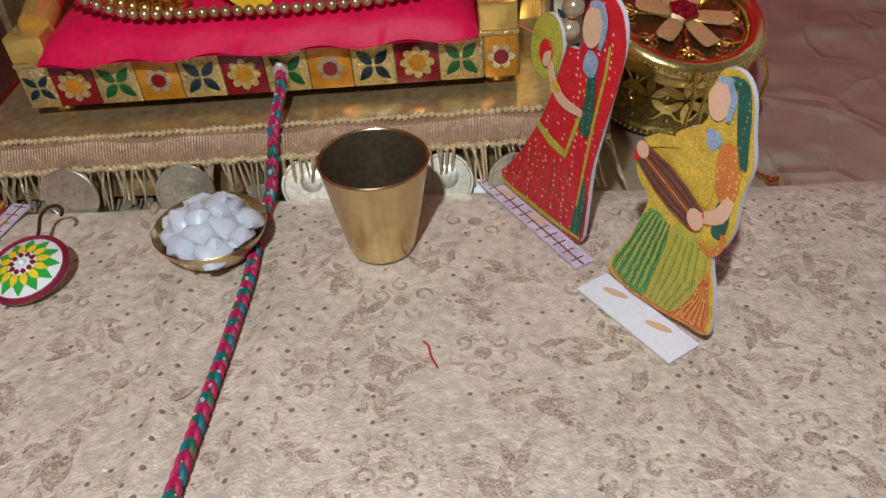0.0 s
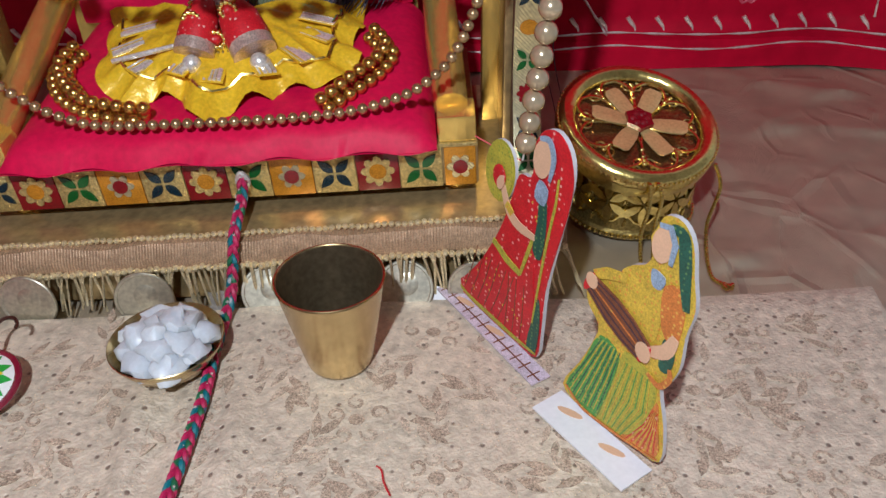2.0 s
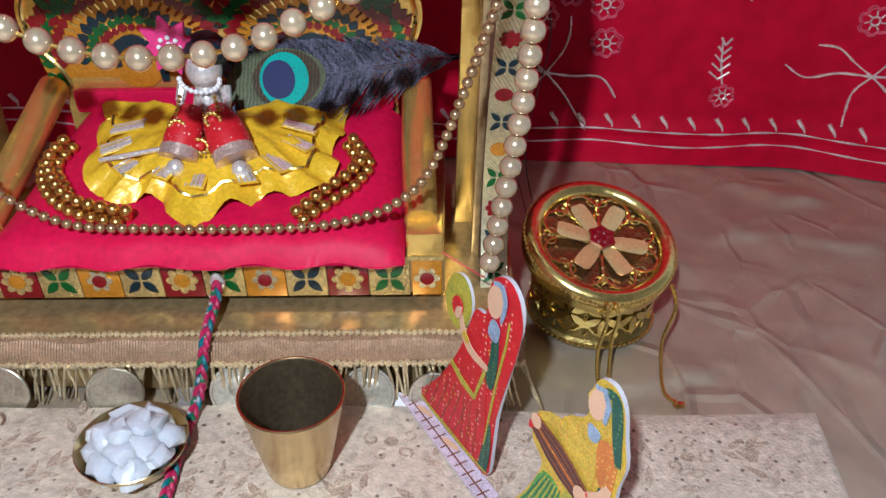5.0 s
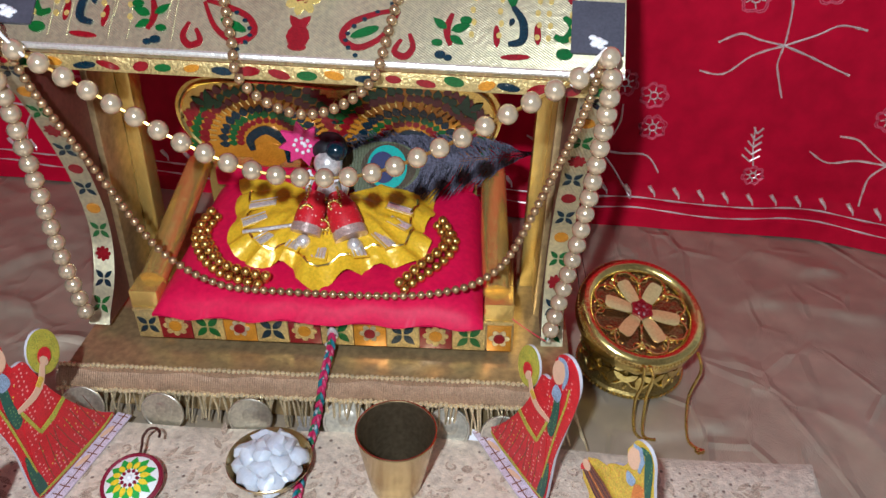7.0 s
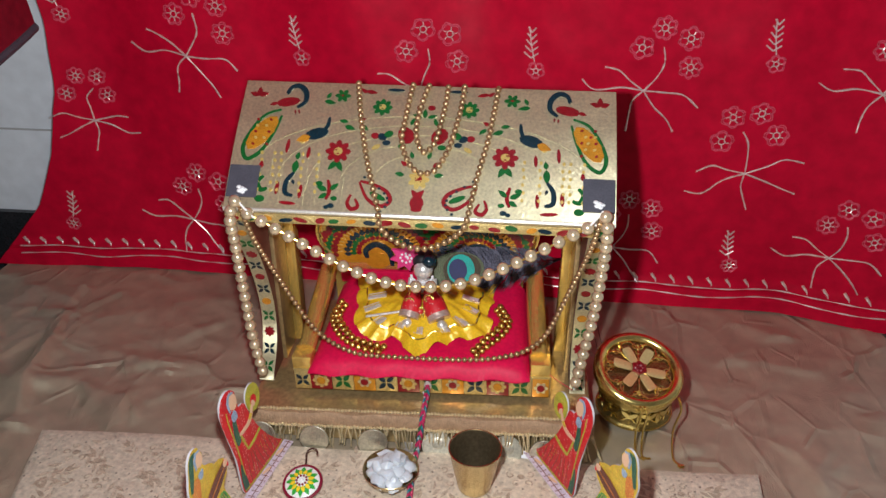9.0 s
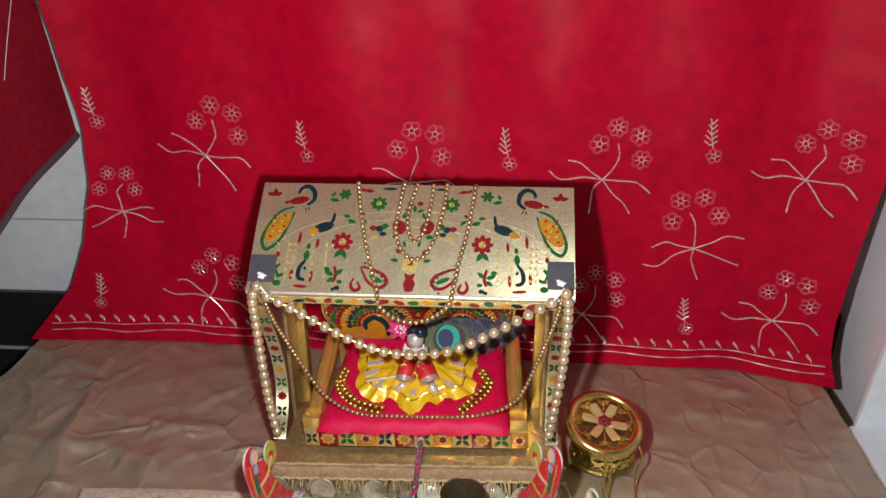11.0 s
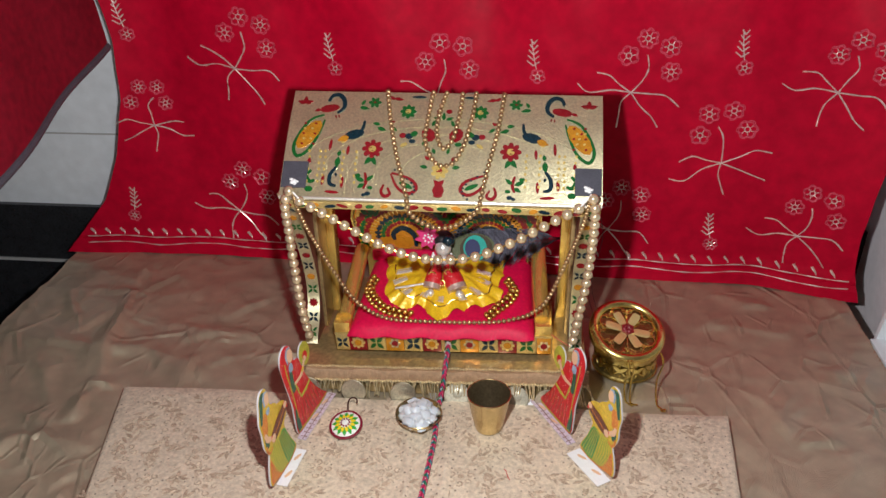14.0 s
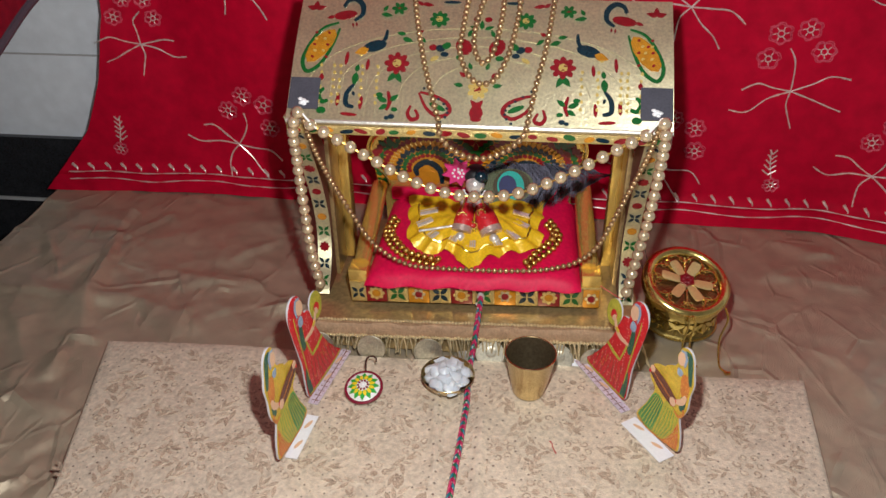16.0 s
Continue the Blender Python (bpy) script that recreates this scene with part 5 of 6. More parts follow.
def make_feather():
    """A peacock feather: barbed vane, eye in rings, slender shaft."""
    root = thing("peacock_feather", "grey peacock feather with a turquoise and blue eye", "feather")
    o = Vector((0.0335, 0.0950, 0.1110))
    du = Vector((0.97, 0.10, 0.12)).normalized()
    nn = Vector((0.0, -0.78, 0.62)).normalized()
    dv = nn.cross(du)

    def pl(u, v, h):
        return tuple(o + du * (u * 1.15) + dv * (v * 1.22) + nn * h)

    rnd = random.Random(3)
    bm = bm_new()
    for k in range(150):
        t = k / 149
        u = -0.024 + 0.122 * t
        w = 0.022 * math.sin(math.pi * min(0.12 + 0.95 * t, 1)) ** 0.6
        for s in (-1, 1):
            tip = w * rnd.uniform(0.75, 1.15)
            lean = 0.012 + 0.010 * rnd.random()
            prism(bm, [(u, s * 0.0004), (u - 0.0012, s * 0.001), (u - lean * 0.5 - 0.0008, s * tip * 0.6), (u - lean, s * tip), (u - lean * 0.5 + 0.0008, s * tip * 0.6)], pl, 0.0004)
    tagged(part("vane", bm, FEATHER, root), kind="stuff")
    for name, cu, a, b, h, m in (("vane_ground", 0.010, 0.034, 0.0175, 0.0003, FEATHER), ("eye_ring", -0.003, 0.024, 0.0150, 0.0010, F_OLIVE), ("eye_brown_ring", 0.002, 0.0165, 0.0135, 0.0014, F_BRONZE), ("eye_turquoise", 0.001, 0.0118, 0.0125, 0.0019, F_TEAL), ("eye_blue", -0.0015, 0.0078, 0.0090, 0.0025, F_BLUE)):
        bm = bm_new()
        prism(bm, ellipse(cu, 0, a, b, 0, 28), pl, h)
        part(name, bm, m, root)
    bm = bm_new()
    tube(bm, [pl(-0.030 + 0.105 * q / 8, 0, 0.0002) for q in range(9)], [0.0008 - 0.00006 * q for q in range(9)], 6)
    part("shaft", bm, FEATHER, root)
    bm = bm_new()
    for k in range(34):
        a = rnd.uniform(-0.4, 1.0)
        u0, v0 = -0.030 + 0.05 * rnd.random(), 0.012 + 0.010 * rnd.random()
        tube(bm, [pl(u0, v0, -0.002), pl(u0 + 0.012 * math.cos(a), v0 + 0.012 * math.sin(a), -0.003), pl(u0 + 0.026 * math.cos(a * 0.7), v0 + 0.022 * math.sin(a), -0.004)], 0.0006, 4)
    tagged(part("dark_plume", bm, PLUME, root), kind="stuff")


make_feather()


# ---- strings of pearls and beads ----
PEARL_MESH = ball_mesh("pearl", 0.0052, PEARL)
BEAD_MESH = ball_mesh("bead", 0.0025, BEAD, 10, 7)
ROOF_BEAD_MESH = ball_mesh("bead", 0.0027, BEAD, 10, 7)
GOLD_BEAD_MESH = ball_mesh("bead", 0.0033, BEAD_GOLD, 10, 7)
CHAIN_MESH = ball_mesh("bead", 0.0012, GOLD_BRIGHT, 7, 5)


def bead_string(name, label, points, mesh, bead_name, step, thread, group="", r=0.0005):
    root = thing(name, label, "necklace", group)
    line = smooth_path(points, 14)
    beads(bead_name, mesh, walk_along(line, step), root)
    bm = bm_new()
    tube(bm, line[::3] + [line[-1]], r, 5)
    part("string", bm, thread, root)
    return root


AL, AR = (-0.137, -0.030, 0.2395), (0.153, -0.030, 0.2405)
bead_string("pearl_garland", "large cream pearls draped across the shrine's front", [(-0.128, -0.030, 0.229), (-0.110, -0.0300, 0.2185), (-0.078, -0.031, 0.200), (-0.050, -0.032, 0.1845), (-0.020, -0.033, 0.1735), (0.010, -0.033, 0.1705), (0.045, -0.033, 0.176), (0.082, -0.032, 0.194), (0.112, -0.031, 0.2125), (0.142, -0.030, 0.231)], PEARL_MESH, "pearl", 0.0124, BEAD_GOLD, "garlands", 0.0010)
for pts in ([AL, (-0.1435, -0.028, 0.224), (-0.1465, -0.018, 0.190), (-0.1475, -0.012, 0.140), (-0.1460, -0.010, 0.090), (-0.1420, -0.008, 0.052)],
            [AR, (0.1560, -0.028, 0.225), (0.1570, -0.018, 0.190), (0.1550, -0.012, 0.140), (0.1500, -0.010, 0.095), (0.1450, -0.009, 0.054)]):
    bead_string("pearl_strand", "hanging strand of large cream pearls on a shrine post", pts, PEARL_MESH, "pearl", 0.0106, STRING, "garlands")
CZ = 0.0765
bead_string("bronze_bead_necklace", "long string of small bronze beads draped over the cushion", [(-0.134, -0.029, 0.2360), (-0.1300, -0.018, 0.200), (-0.1170, -0.004, 0.152), (-0.0930, -0.004, 0.106), (-0.0760, -0.004, 0.0880), (-0.0600, -0.004, 0.0790), (-0.0440, -0.0050, CZ - 0.0005), (-0.0110, -0.0060, CZ), (0.0290, -0.0060, CZ + 0.0007), (0.0620, -0.0050, CZ + 0.0025), (0.0820, -0.004, 0.0830), (0.1000, -0.004, 0.0910), (0.1170, -0.004, 0.1100), (0.1340, -0.006, 0.158), (0.1460, -0.018, 0.205), (0.150, -0.029, 0.2370)], BEAD_MESH, "bead", 0.0053, WIRE, "bead strings")


def roof_line(pts):
    return [on_roof((x - (C - 0.157)) / 0.314, min((v + 0.12) / 1.06, 1.0), 0.0034) for x, v in pts]


hang = [(-0.0220, -0.0285, 0.2235), (-0.0155, -0.0275, 0.2130), (-0.0030, -0.0260, 0.2045), (0.011, -0.0255, 0.2020), (0.025, -0.0260, 0.2065), (0.0375, -0.0275, 0.2155), (0.0455, -0.0285, 0.2260)]
back_l, back_r = (-0.0535, 0.0790, 0.2975), (0.0660, 0.0790, 0.2975)
bead_string("roof_bead_chain", "long bronze bead chain looped over the shrine roof", [back_l] + roof_line([(-0.0530, -0.10), (-0.047, 0.19), (-0.038, 0.52), (-0.029, 0.78), (-0.0240, 0.92)]) + hang + roof_line([(0.0480, 0.92), (0.053, 0.65), (0.060, 0.34), (0.0645, 0.0), (0.0655, -0.10)]) + [back_r], ROOF_BEAD_MESH, "bead", 0.0058, WIRE, "bead strings")
bead_string("roof_bead_chain", "bronze bead loop lying on the shrine roof", [(-0.006, 0.0790, 0.2975)] + roof_line([(-0.0065, -0.10), (-0.0095, 0.19), (-0.0105, 0.38), (-0.004, 0.54), (0.006, 0.63), (0.018, 0.61), (0.0255, 0.50), (0.0310, 0.34), (0.0360, 0.07), (0.0370, -0.10)]) + [(0.0375, 0.0790, 0.2975)], ROOF_BEAD_MESH, "bead", 0.0058, WIRE, "bead strings")
bead_string("roof_bead_chain", "short bronze bead loop lying on the shrine roof", [(0.0075, 0.0790, 0.2975)] + roof_line([(0.0070, -0.10), (0.0015, 0.13), (0.0005, 0.30), (0.0040, 0.42), (0.0095, 0.47), (0.0155, 0.41), (0.0190, 0.30), (0.0225, 0.07), (0.0235, -0.10)]) + [(0.0240, 0.0790, 0.2975)], ROOF_BEAD_MESH, "bead", 0.0058, WIRE, "bead strings")
for side, pts in ((-1, [(-0.083, 0.060), (-0.0855, 0.044), (-0.076, 0.024), (-0.060, 0.010), (-0.043, 0.0035), (-0.030, 0.0005)]), (1, [(0.079, 0.058), (0.0850, 0.044), (0.0790, 0.028), (0.0690, 0.016), (0.0600, 0.006), (0.0530, -0.003)])):
    root = thing("gold_bead_bunch", "bunch of shiny gold bead strands lying on the red cushion", "necklace", "gold bead bunches")
    for k, off in enumerate((0.0, 0.0075, 0.0038)):
        line = smooth_path([(x - side * off * (0.9 if y > 0.012 else 0.35), y + off * (0.25 if y > 0.03 else 0.85), seat(x, y) + 0.0035 + (0.0050 if k == 2 else 0.0)) for x, y in pts], 14)
        beads("bead", GOLD_BEAD_MESH, walk_along(line, 0.0068), root)
# ends of clear thread by the glue
for a, b in (((-0.1370, -0.0300, 0.2440), (-0.1225, -0.0320, 0.2265)), ((0.1510, -0.0300, 0.2450), (0.1370, -0.0320, 0.2270))):
    bm = bm_new()
    tube(bm, [a, ((a[0] + b[0]) / 2, -0.0325, (a[2] + b[2]) / 2 + 0.0005), b], 0.0009, 6)
    tagged(part("thread_end", bm, STRING), "short stiff white thread end tied at the roof corner", "thread")


# ---- the braided cord ----
def make_cord():
    root = thing("braided_cord", "braided crimson, teal and green cord hanging down onto the mat", "cord")
    spine = smooth_path([(0.0125, -0.0065, 0.0470), (0.0120, -0.0120, 0.0390), (0.0110, -0.0300, 0.0330), (0.0100, -0.0375, 0.0230), (0.0080, -0.0440, 0.0090), (0.0065, -0.0560, 0.0036), (0.0065, -0.0800, 0.0034), (0.0075, -0.1050, 0.0032), (0.0065, -0.1350, 0.0032), (0.0050, -0.1650, 0.0032), (0.0030, -0.2000, 0.0032), (0.0010, -0.2350, 0.0032)], 30)
    spine = walk_along(spine, 0.0009)
    mats = (CORD_RED, CORD_TEAL, CORD_RED, CORD_GREEN)
    rnd = random.Random(4)
    for k in range(4):
        pts = []
        for i, p in enumerate(spine):
            d = (spine[min(i + 1, len(spine) - 1)] - spine[max(i - 1, 0)]).normalized()
            side = d.cross(Vector((0, -0.5, 1))).normalized()
            up = side.cross(d)
            a = (i * 0.0009 + 0.0016 * math.sin(i * 0.043)) / 0.0185 * 2 * math.pi + k * math.pi / 2
            pts.append(p + side * 0.0016 * math.sin(a) + up * 0.0010 * math.sin(2 * a))
        bm = bm_new()
        tube(bm, pts, 0.00125, 6)
        part("strand", bm, mats[k], root)
    bm = bm_new()
    for i in range(0, len(spine) - 4, 7):
        p = spine[i]
        ball(bm, (p.x + 0.0017 * math.sin(i * 1.7), p.y - 0.0004, p.z + 0.0013), 0.0007 + 0.0003 * math.sin(i), 6, 4)
    tagged(part("silver_fleck", bm, SILVER, root), kind="stuff")
    bm = bm_new()
    tube(bm, smooth_path([(0.0125, -0.0050, 0.0410), (0.0100, -0.0060, 0.0450), (0.0120, -0.0060, 0.0500), (0.0150, -0.0060, 0.0460), (0.0128, -0.0055, 0.0405), (0.0080, -0.0070, 0.0370)], 5), 0.0013, 7)
    part("wire_loop", bm, SILVER, root, "bent silvery wire loop")


make_cord()


# ---- brass tumbler, dish of sugar, coins ----
def make_tumbler():
    root = thing("brass_tumbler", "plain tapered brass tumbler, empty, standing on the mat", "tumbler")
    root.location = (0.0610, -0.0812, 0.0002)
    root.scale = (1.04, 1.04, 0.93)
    bm = bm_new()
    lathe(bm, [(0, 0), (0.0118, 0), (0.0132, 0.0010), (0.0138, 0.0030), (0.0175, 0.0240), (0.0212, 0.0470), (0.0216, 0.0478), (0.0214, 0.0483)], 56)
    part("cup_wall", bm, BRASS, root)
    # inside wall, with the cup's shade painted in by a darker brass
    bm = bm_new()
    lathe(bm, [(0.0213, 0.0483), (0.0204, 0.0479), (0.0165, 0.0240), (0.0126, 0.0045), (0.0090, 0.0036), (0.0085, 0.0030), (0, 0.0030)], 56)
    part("cup_inside", bm, BRASS_IN, root, "brass inside, darkened for the shade in the cup")
    bm = bm_new()
    tube(bm, [(0.0211 * math.cos(a), 0.0211 * math.sin(a), 0.0483) for a in (2 * math.pi * k / 56 for k in range(57))], 0.0005, 6)
    part("rim", bm, BRASS, root)


def make_dish():
    root = thing("brass_dish", "small shallow brass dish on the mat", "dish")
    root.location = (-0.0115, -0.0805, 0.0002)
    root.scale = (0.89, 0.89, 0.95)
    bm = bm_new()
    lathe(bm, [(0, 0), (0.0150, 0), (0.0205, 0.0035), (0.0262, 0.0120), (0.0272, 0.0145), (0.0268, 0.0148), (0.0256, 0.0125), (0.0200, 0.0048), (0.0150, 0.0016), (0, 0.0014)], 48)
    part("bowl", bm, BRASS, root)
    rnd = random.Random(11)
    lumps = [(0.0165 * math.cos(a), 0.0165 * math.sin(a), 0.0125, 0.0080) for a in (2 * math.pi * w / 8 + 0.3 for w in range(8))]
    lumps += [(0.0088 * math.cos(a), 0.0088 * math.sin(a), 0.0160, 0.0088) for a in (0.9, 2.2, 3.4, 4.6, 5.8)]
    lumps += [(0.003, 0.004, 0.0195, 0.0086), (-0.005, -0.002, 0.0190, 0.0080)]
    for x, y, z, r in lumps:
        bm = bm_new()
        bmesh.ops.create_icosphere(bm, subdivisions=2, radius=1.0)
        seed = rnd.uniform(0, 50)
        a, b = rnd.uniform(0.95, 1.25), rnd.uniform(0.80, 1.05)
        for v in bm.verts:
            k = r * (1 + 0.45 * noise.noise(v.co * 1.7 + Vector((seed, 0, 0))) + 0.16 * noise.noise(v.co * 4.0 + Vector((0, seed, 0))))
            v.co = Vector((v.co.x * k * a, v.co.y * k * b, v.co.z * k * 0.62))
        ob = part("sugar_lump", bm, SUGAR)
        ob.matrix_world = pose(-0.0115 + x * 0.88, -0.0805 + y * 0.88, z * 0.95 + 0.0002, rnd.uniform(-8, 38), rnd.uniform(-25, 25), rnd.uniform(0, 360))
        tagged(ob, "cloudy white lump of rock sugar in a brass dish", "sugar", "sugar lumps")


def make_coins():
    bm = bm_new()
    lathe(bm, [(0, 0), (0.0134, 0), (0.0138, 0.0004), (0.0138, 0.0014), (0.0134, 0.0018), (0.0124, 0.0018), (0.0120, 0.0014), (0, 0.0014)], 40)
    ball(bm, (0.0010, 0.0020, 0.0012), 0.0062, 14, 6, 0, 0.09)
    me = mesh_of("coin", bm, COIN)
    for k, (x, turn, lean) in enumerate(((-0.1400, 3, 76), (-0.0890, -4, 78), (-0.0345, 5, 77), (0.0240, 3, 60), (0.0880, -3, 61), (0.1220, -6, 76))):
        ob = new("coin", me)
        ob.matrix_world = pose(x, -0.0435 + 0.0138 * math.cos(radians(lean)), TABLE + 0.0138 * math.sin(radians(lean)) + 0.0002, lean, 0, turn)
        tagged(ob, "worn silvery coin leaning against the shrine's base", "coin", "coins")


make_tumbler()
make_dish()
make_coins()


# ---- toy umbrella ----
def make_umbrella():
    root = thing("toy_umbrella", "tiny painted umbrella with green and yellow petals lying on the mat", "toy umbrella")
    m = pose(-0.0850, -0.0985, 0.0075, 14, -4, 4) @ Matrix.Scale(0.90, 4)
    root.matrix_world = m

    def dome(u, v, h):
        r = math.hypot(u, v)
        return (u, v, 0.0050 * (1 - (r / 0.0185) ** 2) + h)

    bm = bm_new()
    lathe(bm, [(0, 0.0050), (0.006, 0.0045), (0.012, 0.0029), (0.0165, 0.0010), (0.0172, 0.0006), (0.0172, -0.0006), (0.010, 0.0005), (0, 0.0022)], 40)
    part("canopy", bm, DISC_WHITE, root)
    bm = bm_new()
    tube(bm, [(0.0178 * math.cos(a), 0.0178 * math.sin(a), 0.0) for a in (2 * math.pi * k / 40 for k in range(41))], 0.0017, 8)
    part("rim", bm, DISC_MAROON, root, "maroon lacquered rim")
    for k in range(12):
        a = 30 * k
        for rad, ln, w, m2, nm in ((0.0062, 0.0098, 0.0052, DISC_GREEN, "green_petal"), (0.0058, 0.0066, 0.0036, DISC_YELLOW, "yellow_petal")):
            q = a if nm == "green_petal" else a + 15
            bm = bm_new()
            prism(bm, leaf(rad * math.cos(radians(q)), rad * math.sin(radians(q)), ln, w, q), dome, 0.0003 if nm == "green_petal" else 0.0005)
            part(nm, bm, m2, root)
    bm = bm_new()
    for k in range(10):
        a = 36 * k
        prism(bm, leaf(0.0035 * math.cos(radians(a)), 0.0035 * math.sin(radians(a)), 0.0030, 0.0024, a), dome, 0.0006)
    part("dark_star", bm, DISC_MAROON, root)
    bm = bm_new()
    ball(bm, (0, 0, 0.0052), 0.0020, 10, 7)
    part("knob", bm, GLUE, root)
    bm = bm_new()
    tube(bm, smooth_path([(0.0, 0.0165, -0.0010), (0.0, 0.0240, -0.0005), (-0.0005, 0.0310, 0.0002), (0.0020, 0.0360, 0.0005), (0.0070, 0.0365, 0.0005), (0.0100, 0.0330, 0.0005), (0.0100, 0.0300, 0.0005)], 5), 0.0009, 8)
    part("crook_handle", bm, WIRE, root, "thin bent dark handle")


make_umbrella()


# ---- round filigree box with a lid leaning on it ----
def make_trinket_box():
    root = thing("trinket_box", "round gilt filigree box with a flower on its tilted lid", "box")
    cx, cy = 0.2115, 0.0480
    bm = bm_new()
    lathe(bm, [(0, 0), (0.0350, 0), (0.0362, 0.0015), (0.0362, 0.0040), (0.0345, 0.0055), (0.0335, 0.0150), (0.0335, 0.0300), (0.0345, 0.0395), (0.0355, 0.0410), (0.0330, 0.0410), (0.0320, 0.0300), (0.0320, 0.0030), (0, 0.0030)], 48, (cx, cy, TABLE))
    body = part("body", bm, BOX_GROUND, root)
    for k in range(12):
        a0 = 2 * math.pi * k / 12

        def wall(u, v, h):
            return (cx + (0.0337 + h) * math.cos(a0 + u / 0.0337), cy + (0.0337 + h) * math.sin(a0 + u / 0.0337), TABLE + 0.0225 + v)

        bm = bm_new()
        for a in (35, 90, 145, 215, 270, 325):
            prism(bm, leaf(0.0012 * math.cos(radians(a)), 0.0012 * math.sin(radians(a)), 0.0135, 0.0046, a), wall, 0.0022)
        tube(bm, [wall(0.0084 * math.sin(2 * math.pi * i / 14), 0.0125 * math.cos(2 * math.pi * i / 14), 0.0012) for i in range(15)], 0.0009, 5)
        for q in (-0.0087, 0.0087):
            tube(bm, [wall(q + 0.0008 * math.sin(i), -0.0140 + 0.0028 * i, 0.0010) for i in range(11)], 0.0008, 5)
        part("filigree_leaf", bm, GOLD_BRIGHT, body)
    bm = bm_new()
    for k in range(70):
        a = 2 * math.pi * k / 70
        ball(bm, (cx + 0.0364 * math.cos(a), cy + 0.0364 * math.sin(a), TABLE + 0.0028), 0.0013, 6, 4)
    tagged(part("beaded_foot", bm, GOLD_BRIGHT, body), kind="stuff")
    # the lid, tilted towards the front
    lid = new("lid")
    lid.parent = root
    lid.matrix_world = pose(0.2075, 0.0330, 0.0465, 19, 6, 0)
    bm = bm_new()
    lathe(bm, [(0.0318, 0.0030), (0.0328, 0.0056), (0.0345, 0.0070), (0.0365, 0.0076), (0.0388, 0.0070), (0.0408, 0.0054), (0.0420, 0.0010), (0.0412, -0.0050), (0.0395, -0.0060), (0.0385, -0.0040), (0.0375, 0.0010), (0.0330, 0.0030)], 56)
    part("lid_rim", bm, GOLD_BRIGHT, lid)
    bm = bm_new()
    lathe(bm, [(0, 0.0020), (0.0335, 0.0020), (0.0335, 0.0004), (0, 0.0004)], 40)
    part("lid_plate", bm, LID_DARK, lid, "dark lining under the open filigree")
    bm = bm_new()
    for k in range(96):
        a = 2 * math.pi * k / 96
        ball(bm, (0.0413 * math.cos(a), 0.0413 * math.sin(a), 0.0040), 0.0010, 6, 4)
    tagged(part("beaded_edge", bm, GOLD_BRIGHT, lid), kind="stuff")
    for k in range(8):
        a = 45 * k + 22

        def top(u, v, h):
            return (u, v, 0.0026 + h)

        bm = bm_new()
        loop = [(0.006, 0), (0.014, 0.0060), (0.024, 0.0085), (0.0305, 0.0045), (0.0315, 0), (0.0305, -0.0045), (0.024, -0.0085), (0.014, -0.0060), (0.006, 0)]
        c, s = math.cos(radians(a)), math.sin(radians(a))
        tube(bm, smooth_path([(x * c - y * s, x * s + y * c, 0.0034) for x, y in loop], 4), 0.00095, 6)
        part("filigree_loop", bm, GOLD_BRIGHT, lid)
        if k < 6:
            pa = radians((62, 120, 174, 238, 300, 348)[k])
            pc, ps = math.cos(pa), math.sin(pa)
            bm = bm_new()
            rows = [(0.0055, 0.0030), (0.011, 0.0044), (0.017, 0.0048), (0.0225, 0.0046), (0.0245, 0.0030)]
            lift = (0.10, 0.06, 0.17, 0.12, 0.05, 0.15)[k]
            hi = [[bm.verts.new((r * pc - w * ps, r * ps + w * pc, 0.0046 + lift * r - 14 * w * w)) for w in (wd, wd * 0.4, -wd * 0.4, -wd)] for r, wd in rows]
            lo = [[bm.verts.new(v.co - Vector((0, 0, 0.0008))) for v in row] for row in hi]
            for g in (hi, lo):
                for p, q in zip(g, g[1:]):
                    for e in range(3):
                        bm.faces.new((p[e], p[e + 1], q[e + 1], q[e]))
            for e in (0, 3):
                for q in range(4):
                    bm.faces.new((hi[q][e], hi[q + 1][e], lo[q + 1][e], lo[q][e]))
            for q in (0, 4):
                for e in range(3):
                    bm.faces.new((hi[q][e], hi[q][e + 1], lo[q][e + 1], lo[q][e]))
            part("flower_petal", bm, PETAL, lid, "pale gold petal")
        for q in (-1, 1):  # small scrolls between the loops
            bm = bm_new()
            a2 = radians(a + 22.5 + q * 5)
            r0 = [(0.0270 + 0.0030 * math.cos(t2), q * 0.0030 * math.sin(t2)) for t2 in (math.pi * 1.6 * i / 9 for i in range(10))]
            tube(bm, [(x * math.cos(a2) - y * math.sin(a2), x * math.sin(a2) + y * math.cos(a2), 0.0034) for x, y in r0], 0.0006, 5)
            part("filigree_scroll", bm, GOLD_BRIGHT, lid)
        bm = bm_new()
        for q in range(3):
            r2 = 0.0180 + 0.0048 * q
            a2 = radians(a + 22.5)
            ball(bm, (r2 * math.cos(a2), r2 * math.sin(a2), 0.0034), 0.0014, 7, 5)
        part("filigree_dots", bm, GOLD_BRIGHT, lid).name = "filigree_dot"
    bm = bm_new()
    prism(bm, [(q * math.cos(a), q * math.sin(a)) for q, a in ((0.0078 if k % 2 else 0.0062, math.pi * k / 6) for k in range(12))], lambda u, v, h: (u, v, 0.0052 + h), 0.0026)
    for k in range(6):
        a = math.pi * k / 3
        ball(bm, (0.0034 * math.cos(a), 0.0034 * math.sin(a), 0.0078), 0.0022, 8, 5, 0, 0.6)
    part("flower_centre", bm, E_RED, lid, "dark red flower centre")
